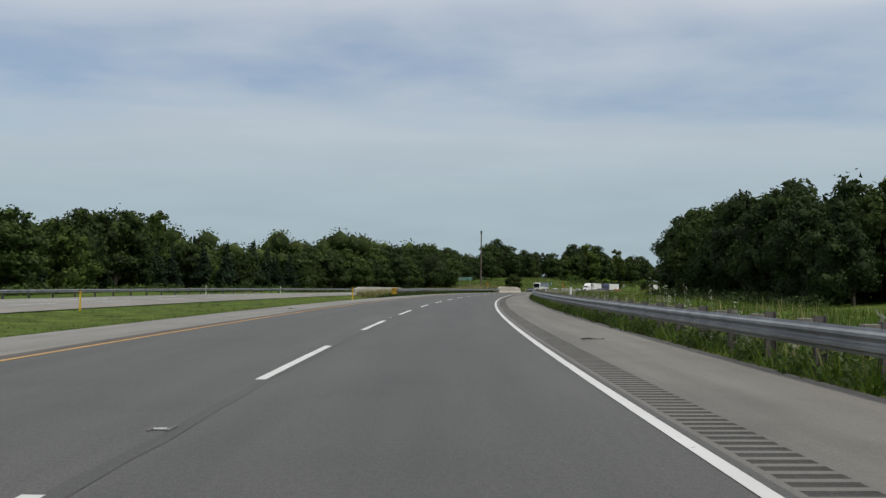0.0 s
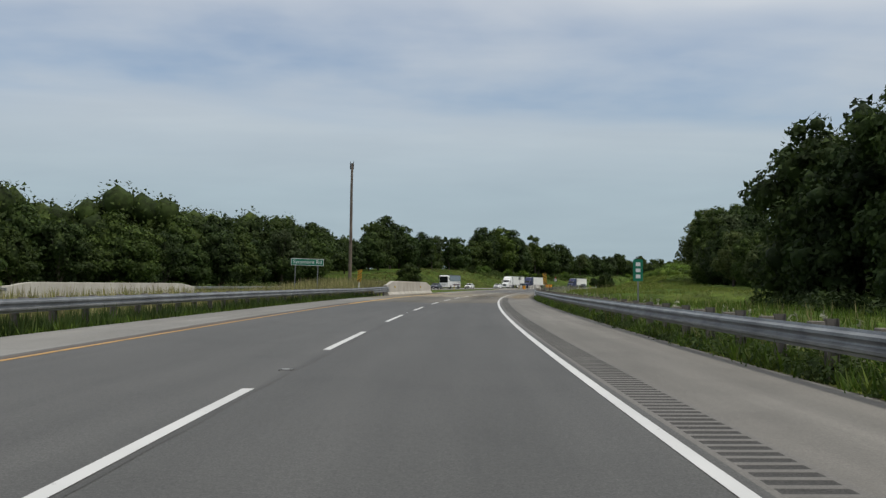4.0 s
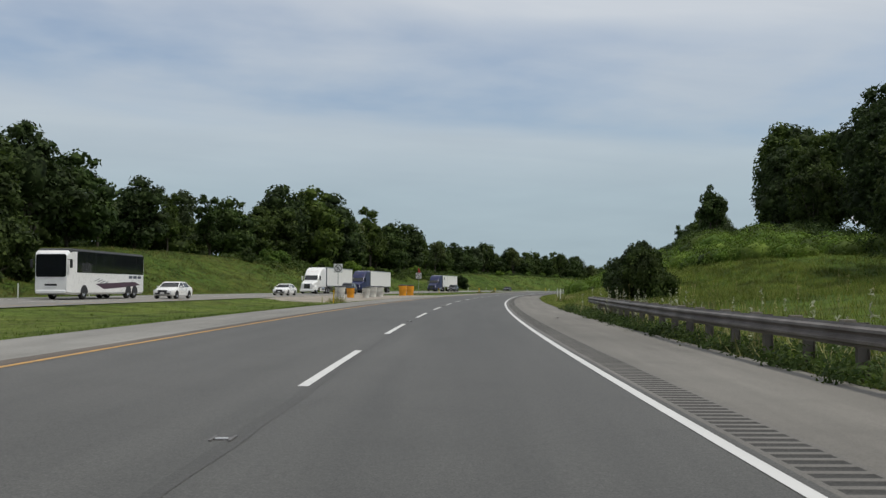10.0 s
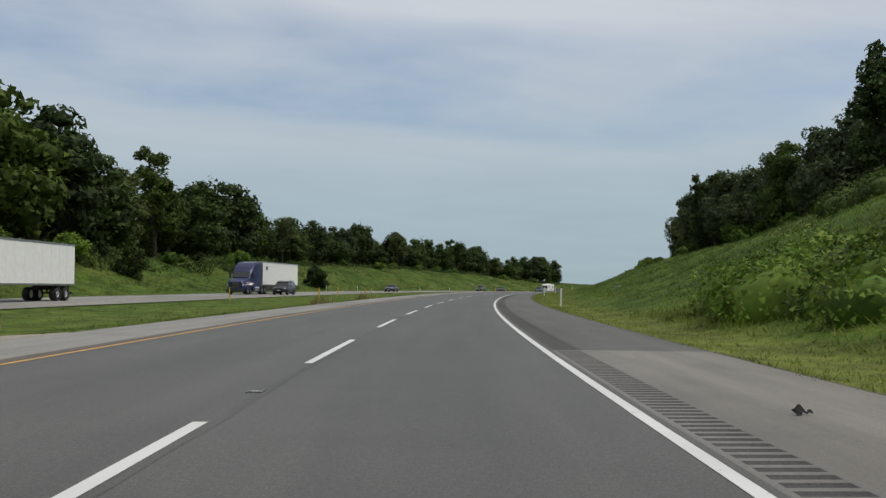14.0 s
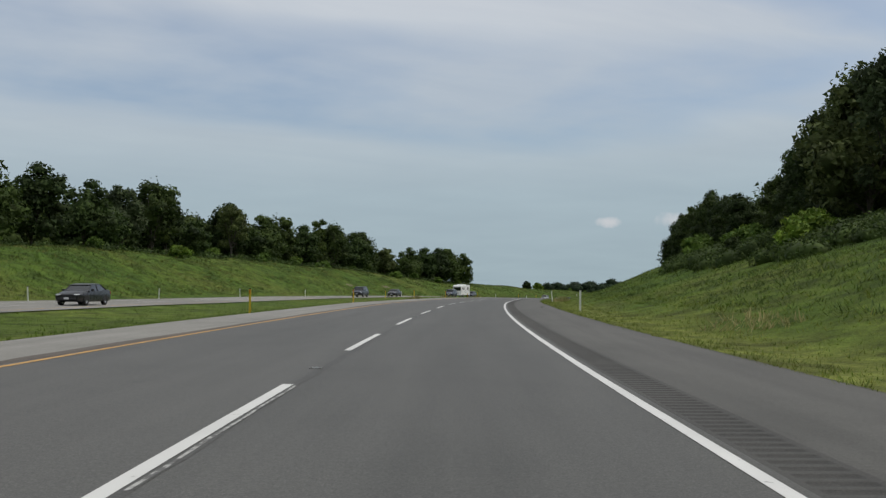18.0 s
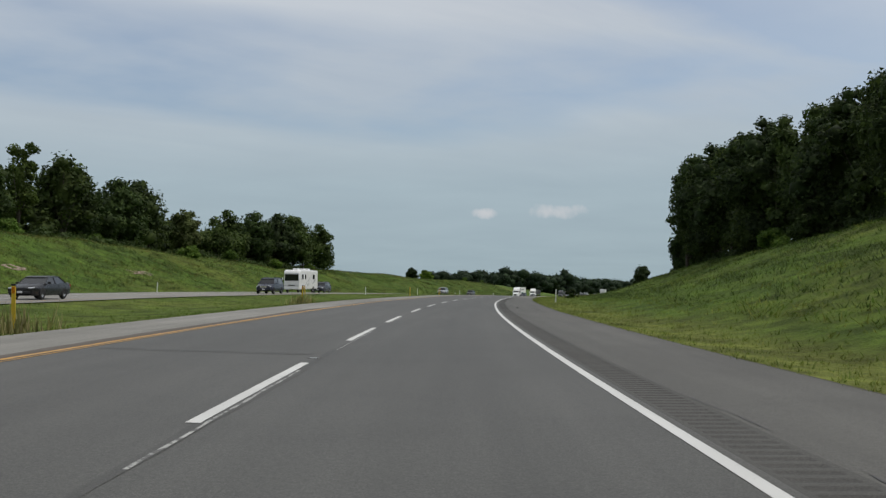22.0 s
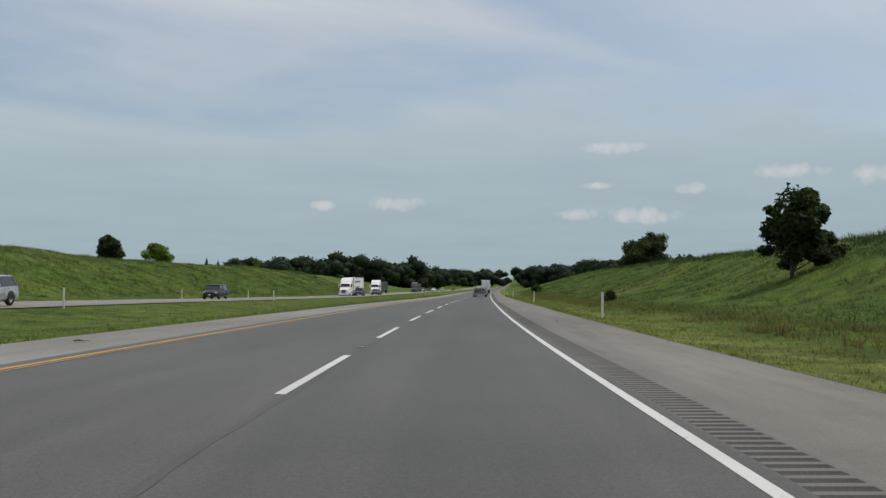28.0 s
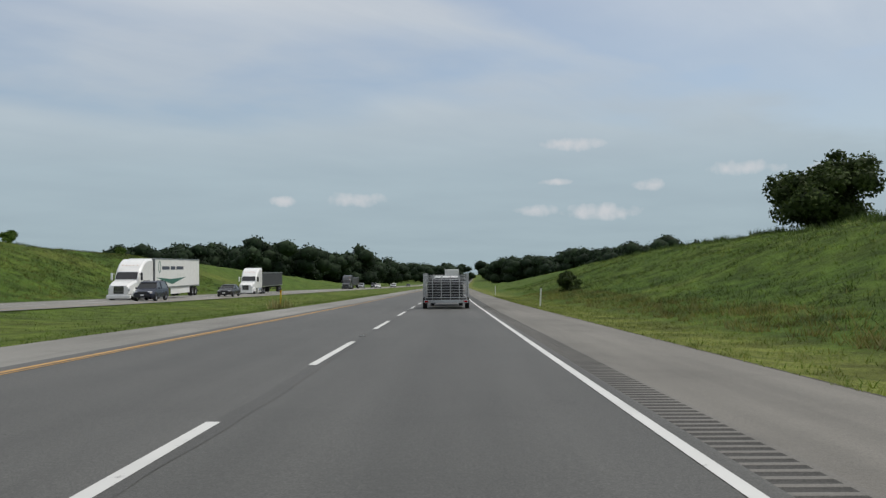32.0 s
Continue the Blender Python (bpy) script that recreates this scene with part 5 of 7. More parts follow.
def car(kind, body_mat, label, s, u, oncoming, z=None, lights=False, name="car", turn=0.0):
    ln, wd, ht, hood, deck, (bf, tf, tr_, br), belt = CAR_SHAPES[kind]
    ob = thing(name, label, "pickup truck" if kind == "pickup" else "car")
    h, w = ln / 2, wd / 2
    zb = 0.24 if kind == "sedan" else 0.32
    bm = fresh()
    st = [(-h, 0.80, 0.84, 0.74, zb + 0.16, 0.62, deck - 0.10), (-h + 0.12, 0.93, 0.97, 0.88, zb + 0.04, 0.62, deck - 0.02), (br, 0.98, 1.0, 0.93, zb, 0.62, deck),
          (0, 0.98, 1.0, 0.94, zb, 0.64, belt), (bf - 0.1, 0.98, 1.0, 0.92, zb, 0.64, hood + 0.02), (h - 0.75, 0.97, 0.99, 0.86, zb, 0.62, hood - 0.06),
          (h - 0.22, 0.90, 0.93, 0.76, zb + 0.03, 0.60, hood - 0.17), (h, 0.78, 0.82, 0.66, zb + 0.12, 0.56, hood - 0.30)]
    loft(bm, [section(a * w, b * w, c * w, z0, zm, z1, y) for y, a, b, c, z0, zm, z1 in st])
    bmesh.ops.recalc_face_normals(bm, faces=bm.faces)
    body = soft(part("body", bm, body_mat, ob), 32)
    # cabin: painted roof over dark glass
    bm = fresh()
    wb_, wt = w * 0.93, w * 0.74

    def ring(y0, y1, ww, z):
        return [(-ww, y1, z), (ww, y1, z), (ww * 1.01, (y0 + y1) / 2, z), (ww * 0.96, y0, z), (-ww * 0.96, y0, z), (-ww * 1.01, (y0 + y1) / 2, z)]
    zt = ht - 0.07
    loft(bm, [ring(bf - 0.06, br + 0.06, wb_ * 0.94, belt - 0.05), ring(tf - 0.06, tr_ + 0.06, wt * 0.93, zt)])
    bmesh.ops.recalc_face_normals(bm, faces=bm.faces)
    part("cabin", bm, BLACK_PLASTIC, ob, "dark cabin behind the glass")
    low, top = ring(bf, br, wb_, belt - 0.05), ring(tf, tr_, wt, zt)
    low_in, top_in = ring(bf - 0.04, br + 0.04, wb_ * 0.96, belt - 0.05), ring(tf - 0.04, tr_ + 0.04, wt * 0.95, zt)
    for j, nm in enumerate(("rear_window", "side_window", "side_window", "windshield", "side_window", "side_window")):
        k = (j + 1) % 6
        bm = fresh()
        loft(bm, [[low[j], low[k], top[k], top[j]], [low_in[j], low_in[k], top_in[k], top_in[j]]])
        bmesh.ops.recalc_face_normals(bm, faces=bm.faces)
        part(nm, bm, GLASSY, ob)
    bm = fresh()
    loft(bm, [ring(tf + 0.12, tr_ - 0.08, wt + 0.02, zt - 0.03), ring(tf - 0.02, tr_ + 0.04, wt * 1.0, zt + 0.035), ring(tf - 0.25, tr_ + 0.25, wt * 0.8, ht)])
    bmesh.ops.recalc_face_normals(bm, faces=bm.faces)
    soft(part("roof", bm, body_mat, ob), 40)
    for sx in (-1, 1):
        for (ya, yb) in ((bf, tf), (-0.3, -0.3), (br, tr_)):
            bm = fresh()
            a, b = (sx * wb_ * 1.0, ya + 0.0, belt - 0.04), (sx * wt * 1.01, yb, zt)
            tube(bm, a, b, 0.04, 0.035, 6)
            part("pillar", bm, body_mat, ob)
        bm = fresh()
        box(bm, (sx * (w + 0.07), bf - 0.28, belt + 0.04), (0.2, 0.12, 0.14), 0.03)
        part("door_mirror", bm, body_mat, ob)
        bm = fresh()
        box(bm, (sx * (w * 0.995), -0.15, 0.66), (0.012, 1.0, 0.012))
        box(bm, (sx * (w * 0.995), 0.36, 0.70), (0.012, 0.01, 0.5))
        box(bm, (sx * (w * 0.995), -0.68, 0.70), (0.012, 0.01, 0.5))
        part("door_seam", bm, BLACK_PLASTIC, body)
        bm = fresh()
        box(bm, (sx * w * 0.66, h - 0.17, hood - 0.30), (w * 0.42, 0.16, 0.16), 0.04, Matrix.Rotation(radians(-sx * 16), 4, "Z"))
        part("headlight", bm, HEAD_LENS, body)
        bm = fresh()
        box(bm, (sx * w * 0.78, -h + 0.07, deck - 0.22), (w * 0.32, 0.12, 0.2 if kind != "pickup" else 0.4), 0.03)
        part("tail_light", bm, RED_LENS, body)
        for y in (h - 0.95, -h + 1.02):
            bm = fresh()
            r = 0.33 if kind == "sedan" else 0.385
            loft(bm, [[(sx * (w * 0.90), y + (r + 0.06) * math.cos(a * math.pi / 9), r + (r + 0.06) * math.sin(a * math.pi / 9)) for a in range(10)],
                      [(sx * (w * 1.004), y + (r + 0.06) * math.cos(a * math.pi / 9), r + (r + 0.06) * math.sin(a * math.pi / 9)) for a in range(10)]])
            part("wheel_arch", bm, BLACK_PLASTIC, body)
            wheel(ob, sx * (w - 0.10), y, r, 0.24)
    bm = fresh()
    box(bm, (0, h - 0.06, hood - 0.36), (w * 0.86, 0.14, 0.24), 0.03)
    part("grille", bm, BLACK_PLASTIC if kind != "bigsuv" else CHROME, body)
    bm = fresh()
    box(bm, (0, h - 0.02, zb + 0.20), (w * 1.35, 0.14, 0.14), 0.04)
    part("front_bumper", bm, BLACK_PLASTIC, body)
    bm = fresh()
    box(bm, (0, -h + 0.03, zb + 0.24), (w * 1.5, 0.16, 0.18), 0.04)
    part("rear_bumper", bm, BLACK_PLASTIC if kind != "pickup" else CHROME, body)
    bm = fresh()
    box(bm, (0, h + 0.055, zb + 0.24), (0.32, 0.01, 0.13))
    box(bm, (0, -h - 0.055, zb + 0.42), (0.32, 0.02, 0.14))
    part("plate_bar", bm, SIGN_WHITE, body)
    if kind in ("suv", "bigsuv"):
        for sx in (-1, 1):
            bm = fresh()
            tube(bm, (sx * wt * 0.86, tf - 0.3, ht + 0.04), (sx * wt * 0.86, tr_ + 0.3, ht + 0.04), 0.025, n=6)
            box(bm, (sx * wt * 0.86, tf - 0.32, ht + 0.01), (0.04, 0.08, 0.08))
            box(bm, (sx * wt * 0.86, tr_ + 0.32, ht + 0.01), (0.04, 0.08, 0.08))
            part("roof_rail", bm, DARK_STEEL, ob)
    ob.matrix_basis = stand(s, u, (180 if oncoming else 0) + turn, float(pave(s, u)) if z is None else z)
    return ob


def big_wheels(ob, xs, ys, r=0.5, w=0.28, rim=ALLOY):
    for y in ys:
        for x in xs:
            wheel(ob, x, y, r, w, rim)


def semi(cab_mat, box_mat, label, s, u, hood_long=True, skirt=True, graphics=None, dark_box=False, short=False):
    """A sleeper tractor with its box trailer, one rig; front along +y, the cab's nose at y = 10.5."""
    rig = thing("semi_truck", label, "truck")
    nose = 10.4
    bm = fresh()

    def ring(y, w, z0, z1, r=0.12):
        return [(-w + r, y, z0), (w - r, y, z0), (w, y, z0 + r), (w, y, z1 - r * 1.6), (w - r * 1.4, y, z1), (-w + r * 1.4, y, z1), (-w, y, z1 - r * 1.6), (-w, y, z0 + r)]
    # hood
    loft(bm, [ring(nose - 2.3, 1.12, 0.75, 2.05), ring(nose - 1.2, 1.08, 0.72, 1.92), ring(nose - 0.35, 1.0, 0.66, 1.72), ring(nose, 0.86, 0.62, 1.52)])
    bmesh.ops.recalc_face_normals(bm, faces=bm.faces)
    hood = soft(part("hood", bm, cab_mat, rig), 35)
    bm = fresh()
    loft(bm, [ring(nose - 6.0, 1.24, 0.95, 4.05), ring(nose - 4.4, 1.24, 0.95, 4.0), ring(nose - 3.6, 1.22, 0.95, 3.75), ring(nose - 2.9, 1.18, 0.95, 3.2), ring(nose - 2.45, 1.14, 0.95, 2.82), ring(nose - 1.9, 1.10, 0.95, 2.02)])
    bmesh.ops.recalc_face_normals(bm, faces=bm.faces)
    cab = soft(part("cab", bm, cab_mat, rig), 35)
    bm = fresh()
    vs = [(-0.98, nose - 2.42, 2.76), (0.98, nose - 2.42, 2.76), (1.02, nose - 1.94, 2.1), (-1.02, nose - 1.94, 2.1)]
    loft(bm, [[(x, y, z) for x, y, z in vs], [(x * 0.99, y + 0.035, z + 0.02) for x, y, z in vs]])
    bmesh.ops.recalc_face_normals(bm, faces=bm.faces)
    part("windshield", bm, GLASSY, cab, "dark windshield")
    for sx in (-1, 1):
        bm = fresh()
        box(bm, (sx * 1.175, nose - 3.0, 2.35), (0.03, 0.75, 0.6), 0.03)
        part("side_window", bm, GLASSY, cab)
        bm = fresh()
        box(bm, (sx * 1.42, nose - 2.15, 2.35), (0.20, 0.14, 0.72), 0.05)
        box(bm, (sx * 1.28, nose - 2.2, 2.6), (0.2, 0.05, 0.05))
        part("mirror", bm, cab_mat if sx > 0 else BLACK_PLASTIC, cab)
        bm = fresh()
        box(bm, (sx * 0.84, nose - 0.22, 1.16), (0.26, 0.42, 0.26), 0.07, Matrix.Rotation(radians(-sx * 24), 4, "Z"))
        part("headlight", bm, HEAD_LENS, hood)
        bm = fresh()
        loft(bm, [[(sx * 0.93, nose - 1.25 + 0.68 * math.cos(a * math.pi / 9), 0.55 + 0.68 * math.sin(a * math.pi / 9)) for a in range(10)],
                  [(sx * 1.20, nose - 1.25 + 0.66 * math.cos(a * math.pi / 9), 0.55 + 0.66 * math.sin(a * math.pi / 9)) for a in range(10)]])
        part("wheel_arch", bm, cab_mat, hood)
        bm = fresh()
        tube(bm, (sx * 0.98, nose - 5.2, 0.72), (sx * 0.98, nose - 3.6, 0.72), 0.32, n=16)
        soft(part("fuel_tank", bm, CHROME, rig))
        bm = fresh()
        box(bm, (sx * 1.12, nose - 4.4, 0.62), (0.12, 2.6, 0.55), 0.04)
        part("side_fairing", bm, cab_mat, rig)
    bm = fresh()
    box(bm, (0, nose - 0.02, 1.13), (0.95, 0.12, 0.72), 0.05)
    gr = part("grille", bm, BLACK_PLASTIC, hood)
    for k in range(5):
        bm = fresh()
        box(bm, (0, nose + 0.05, 0.86 + k * 0.13), (0.85, 0.02, 0.03))
        part("grille_bar", bm, CHROME, gr)
    bm = fresh()
    box(bm, (0, nose - 0.02, 0.50), (2.26, 0.32, 0.36), 0.09)
    part("bumper", bm, cab_mat if cab_mat is WHITE_PAINT else BLACK_PLASTIC, hood)
    bm = fresh()
    for k in range(5):
        box(bm, (-0.7 + k * 0.35, nose - 3.05, 3.42), (0.09, 0.1, 0.05), 0.015)
    part("marker_lamp", bm, AMBER_LENS, cab)
    bm = fresh()
    box(bm, (0, nose - 5.5, 0.85), (0.9, 8.2, 0.28))
    part("chassis", bm, DARK_STEEL, rig)
    big_wheels(rig, (-1.04, 1.04), (nose - 1.25,), 0.52, 0.3)
    big_wheels(rig, (-0.98, 0.98), (nose - 6.6, nose - 7.9), 0.52, 0.5)
    # trailer
    y1, y0 = nose - 6.6, nose - 6.6 - (8.5 if short else 16.0)
    bm = fresh()
    top = 4.1 if not dark_box else 3.3
    box(bm, (0, (y0 + y1) / 2, (1.15 + top) / 2), (2.58, y1 - y0, top - 1.15), 0.03)
    bx = part("trailer_box", bm, box_mat, rig)
    bm = fresh()
    box(bm, (0, y1 + 0.012, (1.15 + top) / 2), (2.5, 0.02, top - 1.25))
    part("trailer_nose", bm, BOX_GREY, bx)
    for sx in (-1, 1):
        for zz in (1.17, top - 0.03):
            bm = fresh()
            box(bm, (sx * 1.298, (y0 + y1) / 2, zz), (0.03, y1 - y0, 0.13))
            part("side_rail", bm, ALLOY, bx)
        for k in range(1, 13):
            bm = fresh()
            box(bm, (sx * 1.2925, y0 + (y1 - y0) * k / 13, (1.25 + top) / 2), (0.008, 0.03, top - 1.4))
            part("panel_rib", bm, box_mat, bx)
        bm = fresh()
        if skirt:
            box(bm, (sx * 1.2, y0 + 7.2, 0.78), (0.03, 7.0, 0.72))
        else:
            box(bm, (sx * 0.7, y0 + 9.5, 0.62), (0.1, 0.12, 1.0))
        part("side_skirt" if skirt else "landing_leg", bm, box_mat if skirt else DARK_STEEL, bx)
    bm = fresh()
    box(bm, (0, y0 + 1.2, 0.95), (1.1, 3.0, 0.3))
    box(bm, (0, y0 - 0.02, 0.55), (2.3, 0.1, 0.12))
    box(bm, (-0.8, y0 - 0.02, 0.85), (0.1, 0.1, 0.6))
    box(bm, (0.8, y0 - 0.02, 0.85), (0.1, 0.1, 0.6))
    part("bogie_frame", bm, DARK_STEEL, bx)
    big_wheels(rig, (-0.98, 0.98), (y0 + 1.1, y0 + 2.4), 0.5, 0.5)
    for sx in (-1, 1):
        bm = fresh()
        box(bm, (sx * 0.645, y0 - 0.015, (1.25 + top) / 2), (1.22, 0.03, top - 1.4), 0.01)
        part("rear_door", bm, box_mat, bx)
    if graphics == "express":
        for sx in (-1, 1):
            bm = fresh()
            ring_ = [(sx * 1.302, y1 - 1.3 + 0.42 * math.cos(a * math.pi / 10), 3.25 + 0.62 * math.sin(a * math.pi / 10)) for a in range(20)]
            ins = [(sx * 1.302, y1 - 1.3 + 0.30 * math.cos(a * math.pi / 10), 3.25 + 0.5 * math.sin(a * math.pi / 10)) for a in range(20)]
            loft(bm, [ring_, ins], True, False)
            part("emblem", bm, LETTER_GREEN, bx)
            for k, (ya, yb) in enumerate(((2.1, 4.6), (5.0, 6.6), (7.0, 9.6))):
                bm = fresh()
                box(bm, (sx * 1.302, y1 - (ya + yb) / 2, 3.15), (0.006, yb - ya, 0.34))
                part("lettering_bar", bm, LETTER, bx)
            bm = fresh()
            bm.faces.new([bm.verts.new((sx * 1.303, y1 - a, z)) for a, z in ((0.3, 2.2), (5.5, 1.45), (10.5, 2.15), (5, 2.0))])
            part("swoosh", bm, LETTER_GREEN, bx)
    elif graphics:
        for sx in (-1, 1):
            bm = fresh()
            box(bm, (sx * 1.302, y1 - 1.6, 3.3), (0.006, 0.8, 0.5))
            part("lettering_bar", bm, LETTER, bx)
    rig.matrix_basis = stand(s, u, 180, float(pave(s, u)))
    return rig



def rounded(y, w, z0, z1, r=0.14):
    return [(-w + r, y, z0), (w - r, y, z0), (w, y, z0 + r), (w, y, z1 - r), (w - r, y, z1), (-w + r, y, z1), (-w, y, z1 - r), (-w, y, z0 + r)]


def coach(s, u):
    bus = thing("coach_bus", "white motor coach with black glass and dark graphics on its flank", "bus")
    bm = fresh()
    loft(bm, [rounded(-6.8, 1.24, 0.40, 3.5), rounded(-6.6, 1.28, 0.35, 3.6), rounded(6.0, 1.28, 0.35, 3.6), rounded(6.55, 1.25, 0.38, 3.5), rounded(6.8, 1.15, 0.45, 3.25)])
    bmesh.ops.recalc_face_normals(bm, faces=bm.faces)
    body = soft(part("body", bm, WHITE_PAINT, bus), 35)
    for sx in (-1, 1):
        for k in range(8):
            bm = fresh()
            box(bm, (sx * 1.284, -5.9 + k * 1.52, 2.72), (0.02, 1.49, 1.55), 0.02)
            part("side_window", bm, GLASSY, body)
        bm = fresh()
        bm.faces.new([bm.verts.new((sx * 1.286, y, z)) for y, z in ((2.5, 1.15), (-4.8, 1.35), (-6.0, 1.1), (-4.0, 0.95), (1.0, 0.75))][::sx])
        part("graphic", bm, LETTER_PURPLE, body)
        for ya in (-5.8, -4.9, -4.0):
            bm = fresh()
            box(bm, (sx * 1.287, ya, 1.72), (0.006, 0.7, 0.22))
            part("lettering_bar", bm, LETTER, body)
        for k in range(4):
            bm = fresh()
            box(bm, (sx * 1.288, 2.2 - k * 0.5, 1.45 - 0.08 * k), (0.006, 0.9, 0.05), 0, Matrix.Rotation(radians(12 * sx), 4, "X"))
            part("graphic_streak", bm, LETTER, body)
        bm = fresh()
        box(bm, (sx * 1.46, 6.75, 2.55), (0.18, 0.14, 0.6), 0.05)
        box(bm, (sx * 1.3, 6.7, 2.85), (0.3, 0.05, 0.05))
        part("mirror", bm, BLACK_PLASTIC, body)
        bm = fresh()
        box(bm, (sx * 0.82, 6.74, 1.0), (0.46, 0.1, 0.24), 0.05)
        part("headlight", bm, HEAD_LENS, body)
        for y in (4.3, -3.6, -4.9):
            bm = fresh()
            loft(bm, [[(sx * 1.15, y + 0.6 * math.cos(a * math.pi / 9), 0.45 + 0.6 * math.sin(a * math.pi / 9)) for a in range(10)],
                      [(sx * 1.287, y + 0.6 * math.cos(a * math.pi / 9), 0.45 + 0.6 * math.sin(a * math.pi / 9)) for a in range(10)]])
            part("wheel_arch", bm, BLACK_PLASTIC, body)
            wheel(bus, sx * 1.13, y, 0.5, 0.3)
    bm = fresh()
    loft(bm, [rounded(6.62, 1.17, 1.55, 3.42, 0.1), rounded(6.835, 1.10, 1.62, 3.2, 0.1)])
    bmesh.ops.recalc_face_normals(bm, faces=bm.faces)
    part("windshield", bm, GLASSY, body, "wide black windshield")
    bm = fresh()
    box(bm, (0, 6.80, 1.05), (0.9, 0.06, 0.14), 0.03)
    part("grille", bm, BLACK_PLASTIC, body)
    bm = fresh()
    box(bm, (0, 6.78, 0.55), (2.2, 0.16, 0.26), 0.06)
    part("bumper", bm, WHITE_PAINT, body)
    bm = fresh()
    loft(bm, [rounded(-6.5, 1.288, 3.3, 3.66), rounded(6.1, 1.288, 3.3, 3.66), rounded(6.5, 1.262, 3.2, 3.56)])
    bmesh.ops.recalc_face_normals(bm, faces=bm.faces)
    part("roof_panel", bm, BLACK_PLASTIC, body, "black roof cap")
    bus.matrix_basis = stand(s + 6.8, u, 180, float(pave(s, u)))


def camper(s, u):
    rv = thing("motorhome", "white motorhome with dark swooping graphics and rooftop units", "motorhome")
    bm = fresh()
    loft(bm, [rounded(-4.6, 1.22, 0.55, 3.30, 0.1), rounded(3.9, 1.24, 0.50, 3.35, 0.1), rounded(4.45, 1.2, 0.5, 3.2, 0.14), rounded(4.65, 1.1, 0.55, 2.95, 0.16)])
    bmesh.ops.recalc_face_normals(bm, faces=bm.faces)
    body = soft(part("body", bm, WHITE_PAINT, rv), 35)
    bm = fresh()
    box(bm, (0, 4.60, 2.25), (2.06, 0.16, 0.98), 0.06)
    part("windshield", bm, GLASSY, body, "large dark windshield")
    for k, x in enumerate((-0.5, 0.5)):
        bm = fresh()
        tube(bm, (x - 0.35, 4.70, 1.76), (x + 0.3, 4.70, 1.95), 0.012, n=5)
        part("wiper", bm, BLACK_PLASTIC, body)
    for y in (2.6, -0.4, -2.9):
        bm = fresh()
        box(bm, (0, y, 3.45), (0.75, 0.95, 0.26), 0.07)
        part("rooftop_unit", bm, WHITE_PAINT, body)
    for sx in (-1, 1):
        for y, wy in ((3.35, 0.75), (1.9, 0.5), (-2.4, 0.95)):
            bm = fresh()
            box(bm, (sx * 1.24, y, 2.35), (0.02, wy, 0.7), 0.04)
            part("side_window", bm, GLASSY, body)
        for k, pts in enumerate((((2.8, 0.9), (-0.5, 2.2), (-2.0, 3.0), (-0.2, 2.0)), ((-1.0, 1.1), (-3.4, 2.0), (-4.4, 2.9), (-3.0, 1.7)), ((1.6, 0.7), (0.2, 1.5), (-0.4, 1.9), (0.4, 1.2)))):
            bm = fresh()
            bm.faces.new([bm.verts.new((sx * 1.245, y, z)) for y, z in pts])
            part("graphic", bm, LETTER if k != 1 else BOX_GREY, body)
        bm = fresh()
        box(bm, (sx * 1.42, 4.45, 2.05), (0.16, 0.12, 0.42), 0.04)
        box(bm, (sx * 1.3, 4.45, 2.2), (0.2, 0.05, 0.05))
        part("mirror", bm, WHITE_PAINT, body)
        bm = fresh()
        box(bm, (sx * 0.84, 4.66, 1.12), (0.3, 0.08, 0.16), 0.03)
        part("headlight", bm, HEAD_LENS, body)
        for y in (3.0, -2.2):
            bm = fresh()
            loft(bm, [[(sx * 1.1, y + 0.5 * math.cos(a * math.pi / 9), 0.42 + 0.5 * math.sin(a * math.pi / 9)) for a in range(10)],
                      [(sx * 1.247, y + 0.5 * math.cos(a * math.pi / 9), 0.42 + 0.5 * math.sin(a * math.pi / 9)) for a in range(10)]])
            part("wheel_arch", bm, BLACK_PLASTIC, body)
            wheel(rv, sx * 1.08, y, 0.42, 0.28)
    bm = fresh()
    box(bm, (0, 4.69, 1.12), (0.95, 0.04, 0.12), 0.02)
    part("grille", bm, BLACK_PLASTIC, body)
    bm = fresh()
    box(bm, (0, 4.66, 0.66), (2.2, 0.16, 0.24), 0.05)
    part("bumper", bm, WHITE_PAINT, body)
    rv.matrix_basis = stand(s + 4.6, u, 180, float(pave(s, u)))


